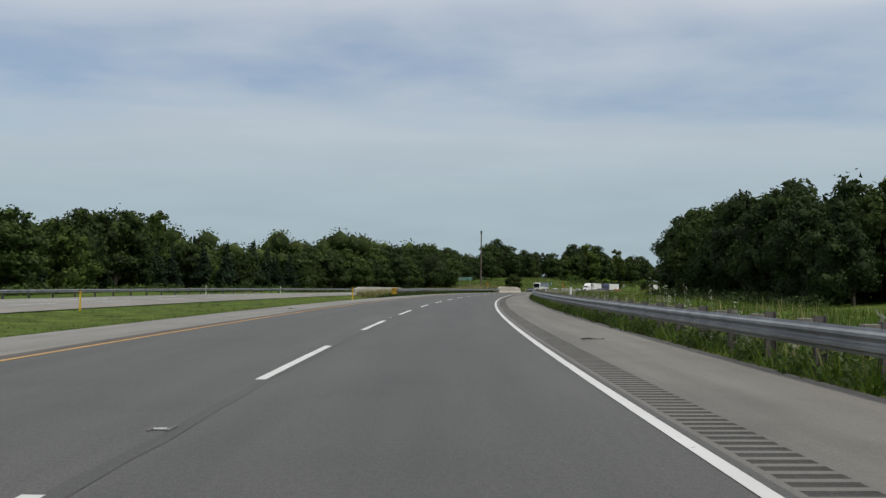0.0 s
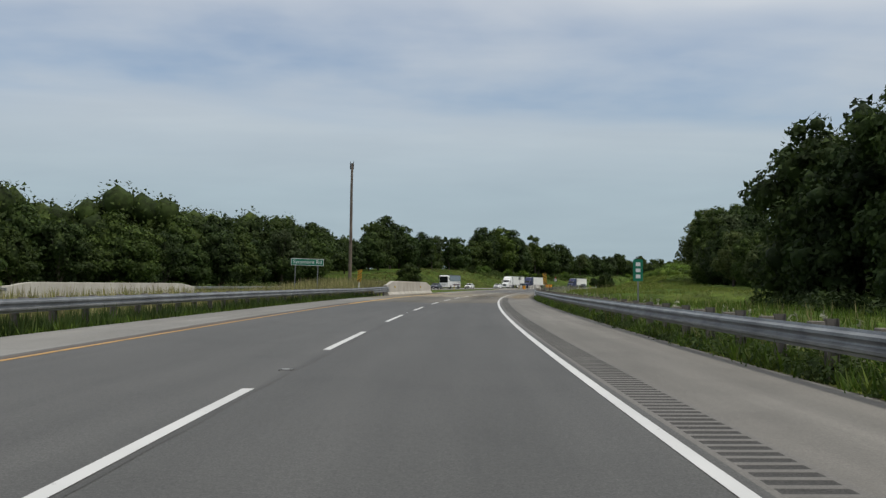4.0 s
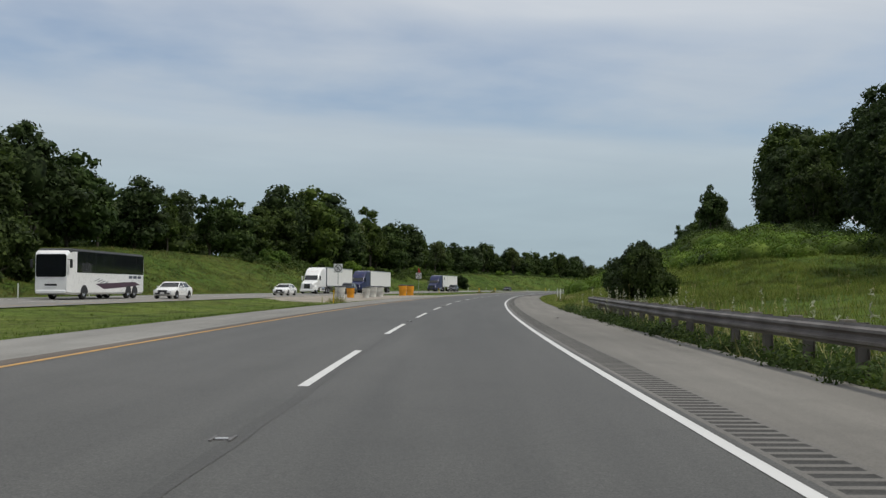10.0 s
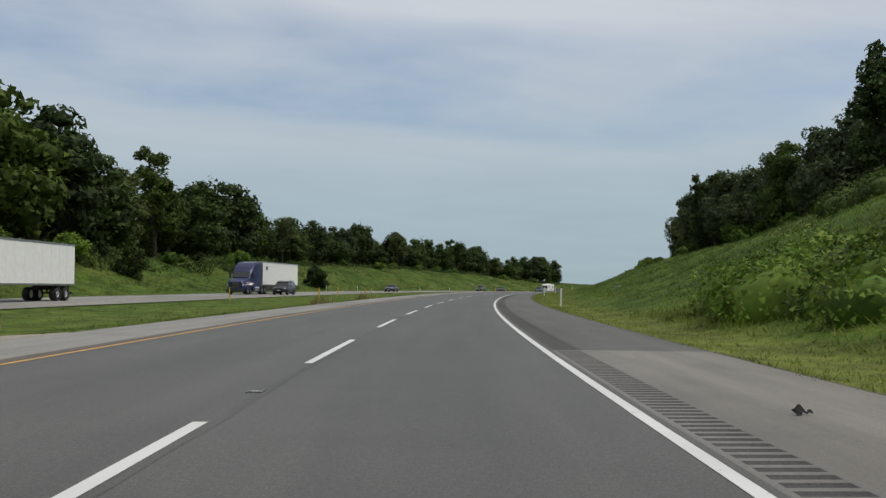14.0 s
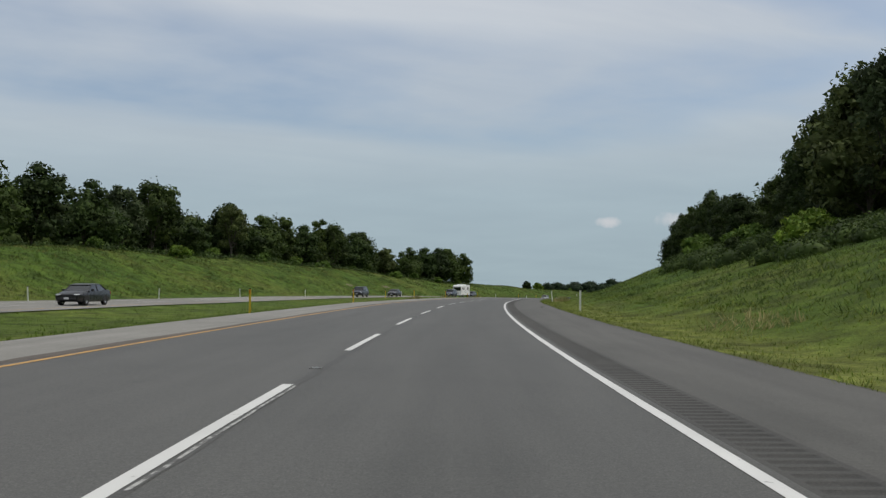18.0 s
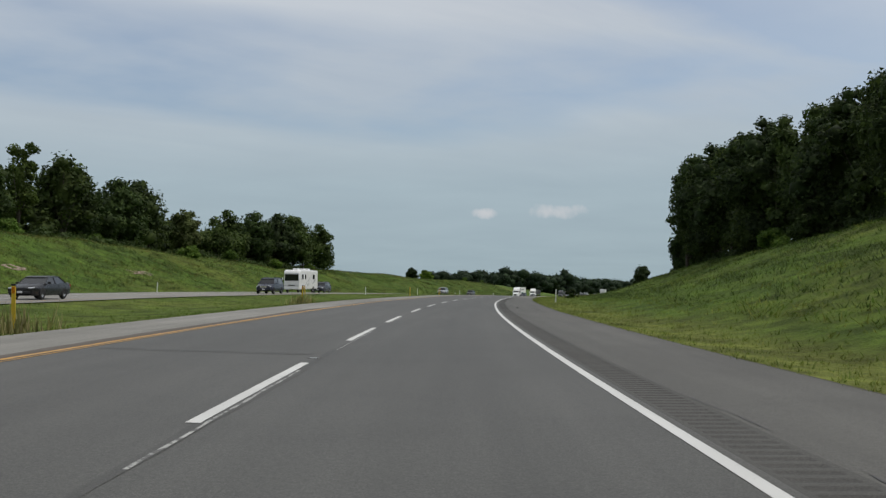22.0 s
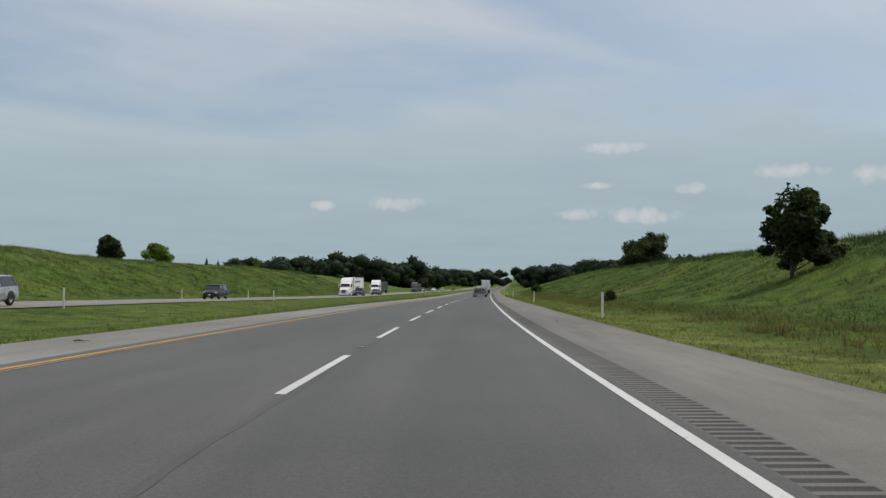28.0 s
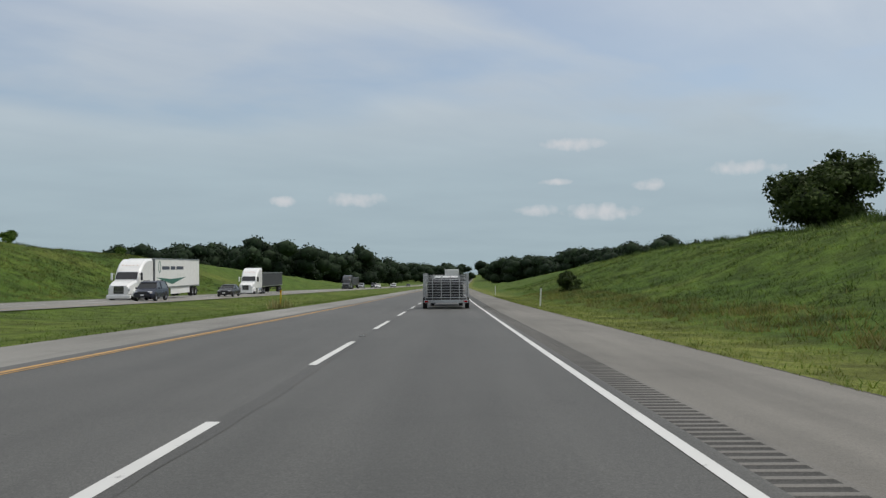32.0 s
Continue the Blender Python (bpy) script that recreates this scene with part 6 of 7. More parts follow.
def rack_rig(s, u):
    """A pickup that pulls a flat trailer stacked with tubular racks."""
    z = float(pave(s, u))
    tr = thing("rack_trailer", "low flatbed trailer loaded with bright tubular steel racks", "trailer")
    bm = fresh()
    box(bm, (0, 0, 0.50), (2.3, 6.0, 0.12), 0.02)
    part("deck", bm, DARK_STEEL, tr)
    # added black boxes that imitate the shade inside the racks
    bm = fresh()
    for y, h in ((-1.9, 0.95), (-0.4, 1.05), (1.2, 0.9)):
        box(bm, (0.03 * y, y, 0.57 + h / 2), (1.9, 1.3, h), 0.12)
    part("load", bm, BLACK_PLASTIC, tr, "added dark boxes standing in for the shade between the racks")
    bm = fresh()
    box(bm, (0, -3.02, 0.46), (2.4, 0.08, 0.16), 0.02)
    part("rear_beam", bm, ZINC, tr)
    for x in (-1.05, 1.05):
        bm = fresh()
        box(bm, (x, -3.07, 0.46), (0.2, 0.04, 0.09), 0.01)
        part("tail_light", bm, RED_LENS, tr)
    for x in (-1.16, 1.16):
        for y in (-1.9, -1.0):
            wheel(tr, x, y, 0.33, 0.22)
    def pipe(name, p, q, rad, parent):
        bm = fresh()
        tube(bm, p, q, rad, rad, 6)
        return part(name, bm, ZINC, parent)

    for x in (-1.2, 1.2):
        rack = pipe("side_rack", (x, -2.9, 0.95), (x, 2.9, 0.95), 0.025, tr)
        for zz in (1.25, 1.55, 1.85):
            pipe("rail", (x, -2.9, zz), (x, 2.9, zz), 0.025, rack)
        for y in (-2.9, -1.45, 0, 1.45, 2.9):
            pipe("upright", (x, y, 0.68), (x, y, 1.95), 0.03, rack)
    for y in (-2.95, 2.95):
        gate = pipe("end_gate", (-1.12, y, 0.66), (1.12, y, 0.66), 0.026, tr)
        for k in range(1, 9):
            pipe("rail", (-1.12, y, 0.66 + k * 0.145), (1.12, y, 0.66 + k * 0.145), 0.014, gate)
        for x in (-1.12, -0.72, -0.25, 0.25, 0.72, 1.12):
            pipe("upright", (x, y, 0.56), (x, y, 1.95 if abs(x) > 1 else 1.82), 0.026, gate)
    for k in range(3):
        y = -1.9 + k * 1.6
        stack = pipe("stacked_rack", (-0.75, y, 0.75), (0.75, y + 0.3, 0.78), 0.02, tr)
        for j in range(1, 7):
            pipe("rail", (-0.75, y, 0.75 + j * 0.14), (0.75, y + 0.3, 0.78 + j * 0.14), 0.014, stack)
        pipe("upright", (-0.75, y, 0.69), (-0.75, y, 1.8), 0.03, stack)
        pipe("upright", (0.75, y + 0.3, 0.69), (0.75, y + 0.3, 1.8), 0.03, stack)
    bm = fresh()
    for x in (-0.8, 0.8):
        tube(bm, (x, 3.0, 0.6), (0, 4.4, 0.55), 0.05, n=6)
    part("drawbar", bm, DARK_STEEL, tr)
    tr.matrix_basis = stand(s + 3.1, u, 0, z)
    car("pickup", WHITE_PAINT, "white pickup towing the rack trailer", s + 3.1 + 7.4, u, False, z, name="pickup_truck")


# oncoming traffic, each where it stood
car("suv", GREY_PAINT, "dark grey sport utility car on the oncoming lanes", 287, -26.8, True)
car("sedan", NAVY_PAINT, "dark blue sedan on the oncoming lanes", 339, -26.8, True)
car("sedan", WHITE_PAINT, "white sedan with a dark grille on the oncoming lanes", 375, -26.8, True)
coach(361, -30.4)
car("sedan", WHITE_PAINT, "white sedan on the oncoming lanes", 410, -26.8, True)
semi(WHITE_PAINT, BOX_WHITE, "white sleeper truck with a plain pale box trailer", 433 + 10.4, -30.6)
car("suv", BLACK_PAINT, "black sport utility car beside the white truck", 443, -26.8, True)
semi(BLUE_PAINT, BOX_WHITE, "blue sleeper truck with a pale box trailer", 461 + 10.4, -30.6, skirt=False)
semi(BLUE_PAINT, BOX_WHITE, "blue sleeper truck with chrome grille and pale box trailer", 524 + 10.4, -30.5, graphics="mark")
car("suv", BLACK_PAINT, "black sport utility car passing a blue truck", 531.5, -26.7, True)
car("sedan", BLACK_PAINT, "dark sedan far along the oncoming lanes", 596, -26.7, True)
car("suv", BLUEGREY_PAINT, "blue-grey off-road car on the oncoming lanes", 687, -26.7, True)
car("sedan", BLACK_PAINT, "black sedan on the oncoming lanes", 712, -26.7, True)
car("bigsuv", NAVY_PAINT, "large dark sport utility car with a chrome grille", 764, -26.7, True)
camper(785, -30.4)
car("suv", BLUEGREY_PAINT, "blue-grey small car towed behind the motorhome", 800.5, -30.4, True)
car("suv", SILVER_PAINT, "silver sport utility car on the oncoming lanes", 884, -26.7, True)
car("suv", BLACK_PAINT, "dark sport utility car on the oncoming lanes", 941, -30.4, True)
semi(WHITE_PAINT, BOX_WHITE, "white sleeper truck with a lettered white box trailer", 1037.5 + 10.4, -30.5, graphics="express")
car("suv", NAVY_PAINT, "dark blue sport utility car passing a white truck", 1035, -26.7, True)
car("sedan", BLACK_PAINT, "black sedan between two trucks", 1064, -26.7, True)
semi(WHITE_PAINT, BOX_DARK, "white day-cab truck with a dark tarped trailer", 1090 + 10.4, -30.5, skirt=False, dark_box=True)
semi(GREY_PAINT, BOX_DARK, "dark truck with a dark trailer far along the road", 1215 + 10.4, -30.5, skirt=False, dark_box=True)
for i, (s0, kind, col) in enumerate(((1255, "suv", SILVER_PAINT), (1275, "sedan", WHITE_PAINT), (1300, "pickup", BLACK_PAINT), (1345, "sedan", SILVER_PAINT), (1400, "suv", WHITE_PAINT), (1450, "sedan", NAVY_PAINT))):
    car(kind, col, "distant car in the queue of oncoming traffic", s0, -26.7 if i % 2 else -30.4, True)
rack_rig(1002, -0.2)
car("suv", SILVER_PAINT, "silver sport utility car far ahead in the driving lane", 1068, 0.0, False)
semi_far = semi(WHITE_PAINT, BOX_WHITE, "white box truck far ahead in the driving lane", 1110, 0.0, short=True)
semi_far.matrix_basis = stand(1130, 0.0, 0, 0.0)

# ---- trees ----


def limb(verts, faces, a, b, r0, r1, n=6):
    a, b = np.array(a, float), np.array(b, float)
    d = b - a
    d /= np.linalg.norm(d) + 1e-9
    q = np.cross(d, [0.3, 0.9, 0.1])
    q /= np.linalg.norm(q)
    w = np.cross(d, q)
    k = len(verts)
    for p, r in ((a, r0), (b, r1)):
        for j in range(n):
            t = 2 * math.pi * j / n
            verts.append(p + r * (math.cos(t) * q + math.sin(t) * w))
    for j in range(n):
        faces.append((k + j, k + (j + 1) % n, k + n + (j + 1) % n, k + n + j))


def foliage(rg, lobes, count, size, droop=0.0, hollow=0.55):
    """Small pointed leaf sprays in the lobes (centre, radii)."""
    vol = np.array([r[0] * r[1] * r[2] for c, r in lobes]) ** 0.67
    pick = rg.choice(len(lobes), count, p=vol / vol.sum())
    c = np.array([l[0] for l in lobes])[pick]
    rad = np.array([l[1] for l in lobes])[pick]
    d = rg.normal(size=(count, 3))
    d /= np.linalg.norm(d, axis=1)[:, None]
    dist = hollow + (1 - hollow) * rg.rand(count) ** 0.6
    dist *= 1 + 0.05 * rg.normal(size=count)
    p = c + d * rad * dist[:, None]
    nrm = d + 0.75 * rg.normal(size=(count, 3)) + np.array([0, 0, 0.35])
    nrm /= np.linalg.norm(nrm, axis=1)[:, None]
    t1 = np.cross(nrm, rg.normal(size=(count, 3)))
    t1 /= np.linalg.norm(t1, axis=1)[:, None]
    t2 = np.cross(nrm, t1)
    sz = size * (0.55 + 0.9 * rg.rand(count))[:, None]
    q0 = p - t1 * sz * 0.55 - t2 * sz * 0.30
    q1 = p + t1 * sz * 0.50 - t2 * sz * 0.42 * rg.rand(count)[:, None] - np.array([0, 0, droop]) * sz
    q2 = p + t2 * sz * 0.62 + t1 * sz * 0.3 * rg.uniform(-1, 1, count)[:, None]
    v = np.stack([q0, q1, q2], 1).reshape(-1, 3)
    return v, np.arange(count * 3).reshape(count, 3)


def ball(rg, c, r, ragged=0.16):
    """A ragged low ball, the dense inside of a leaf mass."""
    bm = bmesh.new()
    bmesh.ops.create_icosphere(bm, subdivisions=1, radius=1.0)
    v = np.array([q.co[:] for q in bm.verts])
    f = np.array([[q.index for q in p.verts] for p in bm.faces])
    bm.free()
    v *= (1 + ragged * rg.uniform(-1.3, 1, len(v)))[:, None]
    return v * np.array(r) + np.array(c), f


BALLS = [ball(np.random.RandomState(k), (0, 0, 0), (1, 1, 1)) for k in range(7)]


def leafy(rg, lobes, count, size, droop=0.1, core=0.78, hollow=0.6):
    """Leaf sprays round dense ragged cores, as one set of triangles."""
    v, f = foliage(rg, lobes, count, size, droop, hollow)
    vs, fs, base = [v], [f], len(v)
    for c, r in lobes:
        b, g = BALLS[rg.randint(7)]
        b = b * np.array(r) * core + np.array(c)
        vs.append(b)
        fs.append(g + base)
        base += len(b)
    return np.concatenate(vs), np.concatenate(fs)


def tree_kind(seed, h, spread, trunk_h, count, size, mats, shape="oak", lobes_n=12, core=0.62):
    """Meshes of a tree of height h: trunk with limbs, and crown."""
    rg = np.random.RandomState(seed)
    lobes = []
    ch = h - trunk_h
    if shape == "conifer":
        for k in range(14):
            f = k / 13
            r = spread * (1 - f) ** 0.85 + 0.25
            for j in range(3 if f < 0.75 else 1):
                a = rg.rand() * 6.28
                lobes.append(((math.cos(a) * r * 0.35, math.sin(a) * r * 0.35, trunk_h + ch * f * 0.97), (r * 0.75, r * 0.75, ch * 0.06 + 0.15)))
    else:
        lean_x, lean_y = rg.uniform(-0.12, 0.12, 2) * spread
        tops = [(rg.rand() * 6.28, rg.uniform(0.72, 1.0)) for _ in range(5)]
        for k in range(lobes_n):
            f = rg.rand() ** 0.8
            if shape == "tall":
                r = spread * (0.55 + 0.45 * math.sin(math.pi * min(1, 0.2 + 0.75 * f)))
            elif shape == "round":
                r = spread * math.sqrt(max(0.05, 1 - (2 * f - 0.85) ** 2 * 0.85))
            else:
                r = spread * math.sqrt(max(0.08, 1 - (1.75 * f - 0.7) ** 2))
            a, top = tops[rg.randint(5)]
            a += rg.normal() * 0.7
            e = r * (0.30 + 0.50 * rg.rand())
            rr = spread * (0.17 + 0.24 * rg.rand()) * (1.15 - 0.35 * f)
            lobes.append(((math.cos(a) * e + lean_x * f, math.sin(a) * e + lean_y * f, trunk_h + ch * (0.06 + 0.86 * f * top)), (rr, rr, min(rr * (0.60 + 0.4 * rg.rand()), ch * 0.22))))
        lobes.append(((0, 0, trunk_h + ch * 0.45), (spread * 0.5, spread * 0.5, ch * 0.36)))
    if core:
        v, f = leafy(rg, lobes, count, size, 0.25 if shape == "conifer" else 0.1, core)
    else:
        v, f = foliage(rg, lobes, count, size, 0.1, 0.3)
    crown = raw_mesh("crown", v, f, mats)
    tv, tf = [], []
    base = 0.014 * h + 0.06
    bend = rg.uniform(-0.03, 0.03, 2) * h
    limb(tv, tf, (0, 0, -0.6), (bend[0] * 0.3, bend[1] * 0.3, trunk_h * 0.8), base, base * 0.8, 8)
    limb(tv, tf, (bend[0] * 0.3, bend[1] * 0.3, trunk_h * 0.8), (bend[0], bend[1], trunk_h + ch * 0.6), base * 0.8, base * 0.25, 8)
    for c, r in lobes[:12]:
        z0 = trunk_h * 0.7 + (c[2] - trunk_h * 0.7) * 0.35 * rg.rand()
        f0 = z0 / (trunk_h + ch * 0.6)
        limb(tv, tf, (bend[0] * f0, bend[1] * f0, z0), (c[0], c[1], c[2]), base * 0.38, 0.02, 5)
    trunk = raw_mesh("trunk", tv, tf, BARK, flat=False)
    return trunk, crown


KINDS = {
    "oak_a": tree_kind(1, 14, 5.4, 0.9, 4600, 0.46, LEAF_DARK, "oak", 34),
    "oak_b": tree_kind(2, 13, 4.9, 0.6, 4300, 0.44, LEAF_MID, "round", 32),
    "oak_c": tree_kind(3, 15, 4.5, 1.0, 4300, 0.44, LEAF_DARK, "tall", 32),
    "oak_d": tree_kind(4, 12, 5.4, 0.4, 4300, 0.44, LEAF_MID, "oak", 30),
    "ash": tree_kind(5, 16, 3.2, 3.2, 4600, 0.36, LEAF_MID, "tall", 24, 0.6),
    "open": tree_kind(6, 16, 4.6, 3.6, 5200, 0.36, LEAF_GREYGREEN, "oak", 24, 0),
    "grey": tree_kind(7, 12, 4.2, 0.8, 5500, 0.36, LEAF_GREYGREEN, "round", 26, 0.6),
    "conifer": tree_kind(8, 11, 2.8, 0.3, 3000, 0.46, LEAF_CONIFER, "conifer"),
    "near_a": tree_kind(11, 17, 6.4, 0.8, 9500, 0.38, LEAF_DARK, "oak", 46),
    "near_b": tree_kind(12, 16, 5.8, 0.5, 9000, 0.37, LEAF_DARK, "round", 44),
    "near_c": tree_kind(13, 16, 5.4, 1.2, 9000, 0.37, LEAF_MID, "tall", 40, 0.7),
    "near_d": tree_kind(17, 14, 5.6, 1.6, 9000, 0.36, LEAF_GREYGREEN, "oak", 36, 0.5),
    "lone": tree_kind(33, 12, 2.7, 2.2, 7500, 0.28, LEAF_MID, "tall", 52, 0.35),
    "pear": tree_kind(15, 7, 2.2, 0.3, 8000, 0.22, LEAF_DARK, "tall", 24),
    "spreading": tree_kind(16, 6.5, 4.2, 0.3, 12000, 0.26, LEAF_DARK, "round", 34, 0.7),
    "bush_a": tree_kind(21, 3.2, 2.1, 0.0, 1800, 0.26, LEAF_BUSH, "round", 16),
    "bush_b": tree_kind(22, 2.2, 2.3, 0.0, 2000, 0.24, LEAF_BUSH, "oak", 16),
    "bush_c": tree_kind(23, 4.2, 2.6, 0.0, 3200, 0.28, LEAF_DARK, "round", 18),
    "bush_near": tree_kind(24, 4.2, 2.9, 0.0, 11000, 0.19, LEAF_DARK, "round", 30),
}
TREE_LABELS = {"oak_a": "broad dark green deciduous tree at the wood's edge", "oak_b": "round green deciduous tree in the roadside wood", "oak_c": "tall dark green tree in the roadside wood", "oak_d": "low spreading green tree at the wood's edge",
               "ash": "slender tree with a high narrow crown", "open": "thin-crowned grey-green tree with bare limbs showing", "grey": "pale grey-green round tree", "conifer": "dark conical evergreen tree",
               "near_a": "large dark leafy tree above the road", "near_b": "dense dark leafy tree above the road", "near_c": "tall green leafy tree above the road", "near_d": "loose-crowned olive green tree above the road", "lone": "lone slender tree on the crest of the bank",
               "pear": "small dense dark tree standing on the grass slope", "spreading": "low wide dark tree on the crest of the bank"}
PLANTED = {}


def plant(kind, s, u, h=None, turn=None, sink=0.15, wide=1.0, label="", z=None):
    trunk, crown = KINDS[kind]
    bush = kind.startswith("bush")
    nat = max(v.co.z for v in crown.vertices) if kind not in PLANTED else PLANTED[kind]
    PLANTED[kind] = nat
    k = 1.0 if h is None else h / nat
    ob = thing("bush" if bush else "tree", label or TREE_LABELS.get(kind, "dense green bush on the grass bank"), "bush" if bush else "tree", "roadside bushes" if bush else "roadside trees")
    part("trunk", trunk, None, ob)
    part("crown", crown, None, ob)
    m = stand(s, u, 0, (ground_z(s, u) if z is None else z) - sink)
    ob.matrix_basis = m @ Matrix.Rotation(radians(turn if turn is not None else (s * 47 + u * 31) % 360), 4, "Z") @ Matrix.Diagonal((k * wide, k * wide, k, 1))
    return ob


rg = np.random.RandomState(77)
# left woods, low dense stand before the bank
for row, (u0, hh) in enumerate(((-60, 9.5), (-66, 11.5))):
    s = -130.0 + row * 3
    while s < 345:
        kind = ("oak_b", "conifer", "oak_a", "oak_d", "oak_c", "conifer")[rg.randint(6)] if s < 260 else ("oak_a", "oak_b", "oak_c", "oak_d")[rg.randint(4)]
        grow = np.interp(s, [-100, 60, 130, 160, 235, 270, 300, 330], [1.04, 1.08, 1.04, 1.02, 0.98, 1.03, 1.30, 1.40])
        plant(kind, s, u0 + rg.uniform(-2, 2) - (6 if s < 100 else 0), hh * grow * rg.uniform(0.82, 1.14), wide=1.05)
        s += rg.uniform(6.5, 10.0)
for s, u, h, k in ((133, -61, 13.0, "oak_a"), (141, -61, 14.0, "oak_c"), (150, -62, 14.0, "oak_a"), (156, -62, 14.6, "ash"), (290, -58, 12.4, "oak_c"), (318, -57, 13.6, "open"), (331, -58, 14.4, "oak_a")):
    plant(k, s, u, h)
# left trees on the bank
for s, u, h, k in ((347, -60, 14, "oak_a"), (354, -62, 13.5, "oak_b"), (365, -66, 12.5, "oak_a"), (376, -64, 9.5, "oak_c"), (388, -67, 9.5, "oak_a"), (400, -66, 12, "oak_b"), (410, -67, 15.5, "oak_c"), (420, -67, 17, "oak_a"), (431, -68, 14.5, "oak_b"), (443, -70, 10.5, "open"),
                   (457, -71, 13.5, "oak_a"), (467, -70, 12, "ash"), (476, -72, 13.5, "open"), (485, -70, 13.5, "ash"), (494, -71, 14, "oak_b"), (503, -69, 13, "oak_a"), (512, -67, 16, "oak_c"), (520, -66, 21.5, "oak_a"), (530, -67, 22.5, "oak_b"), (540, -66, 22, "oak_a"), (546, -70, 19, "oak_c"),
                   (551, -67, 17, "open"), (559, -67, 16.5, "oak_b"), (567, -67, 15, "open"), (575, -65.5, 19.4, "ash"), (583, -67, 15, "oak_a"), (591, -67, 15, "oak_b"), (599, -66, 17, "oak_c"), (608, -67, 16, "oak_a"), (617, -68, 14.5, "oak_b"),
                   (628, -67, 12, "oak_a"), (640, -68, 11.5, "open"), (652, -70, 12.5, "oak_b"), (664, -71, 12, "oak_a"), (676, -70, 11.5, "oak_d"), (688, -71, 12, "grey"), (700, -71, 14.6, "oak_c"), (707, -72, 13.5, "oak_a"), (716, -71, 8, "oak_b"), (732, -70, 12.4, "open"),
                   (738, -72, 13.5, "oak_a"), (752, -71, 12.4, "oak_b"), (761, -73, 13.5, "oak_c"), (771, -70, 11.5, "oak_b"), (781, -70, 13.5, "ash"), (792, -70, 14.4, "oak_c"), (801, -72, 13, "oak_a"), (811, -72, 13.5, "oak_b"), (823, -72, 14.2, "oak_a"),
                   (832, -70, 10, "grey"), (841, -66, 10.8, "oak_d"), (850, -63, 11.4, "oak_b"), (859, -61, 12.0, "oak_a"), (868, -60, 12.2, "oak_b"), (877, -61, 12.4, "oak_a"), (882, -60, 11, "oak_d")):
    plant(k, s, u, h if 505 < s < 556 else h * 1.09, wide=1.08)
for s, u, h in ((379, -46, 5.2), (383, -47, 6.0), (530, -46, 4.6), (594, -42, 4.5)):
    plant("bush_c", s, u, h)
for s in np.arange(470, 600, 11.0):
    plant(("bush_b", "bush_a", "bush_c")[int(s) % 3], s, -53.5 + rg.uniform(-3, 2.5), rg.uniform(2.2, 3.8))
for s in np.arange(640, 880, 21.0):
    plant(("bush_b", "bush_a")[int(s) % 2], s, -59 + rg.uniform(-4, 3), rg.uniform(1.6, 2.8))
for s, u, h, k in ((981, -60, 4.2, "bush_c"), (986, -61, 3.6, "bush_c"), (1004, -60, 4.0, "bush_a"), (1016, -63, 2.0, "bush_a"), (1034, -60, 1.8, "conifer"), (1046, -61, 1.6, "conifer"), (1078, -60, 2.0, "bush_a"), (1120, -60, 1.8, "bush_a")):
    plant(k, s, u, h)

# right woods beyond the field
for row, (u0, hh) in enumerate(((31, 14.5), (39, 18.0))):
    s = 118.0 + row * 4
    while s < 216:
        kind = ("near_a", "near_b", "near_c")[rg.randint(3)] if row == 0 else ("oak_a", "oak_c", "oak_b")[rg.randint(3)]
        plant(kind, s, u0 + rg.uniform(-1.5, 2), hh * rg.uniform(0.85, 1.12) * np.interp(s, [118, 150, 181, 216], [0.85, 0.88, 0.95, 1.1]) if row else hh * rg.uniform(0.9, 1.08) * np.interp(s, [118, 153, 170, 188, 206], [0.98, 0.97, 1.03, 1.22, 1.35]), wide=1.0)
        s += rg.uniform(7, 11) * (1 if row < 2 else 1.4)
for row, (u0, hh) in enumerate(((42, 13.5), (50, 17.5))):
    s = 226.0 + row * 5
    while s < 372:
        plant((("near_a", "near_b", "near_c", "near_d") if row == 0 else ("oak_a", "oak_c", "oak_b", "oak_d"))[rg.randint(4)], s, u0 + rg.uniform(-2, 2) - np.interp(s, [226, 330], [0, 4]), hh * rg.uniform(0.92, 1.08) * (np.interp(s, [226, 278, 296, 320, 330, 350, 372], [0.5, 0.5, 0.6, 0.72, 0.79, 0.93, 1.04]) if row else np.interp(s, [226, 278, 310, 320, 330, 350, 372], [0.5, 0.55, 0.86, 1.0, 1.1, 1.28, 1.42])))
        s += rg.uniform(8, 12) * (1 if row < 2 else 1.4)
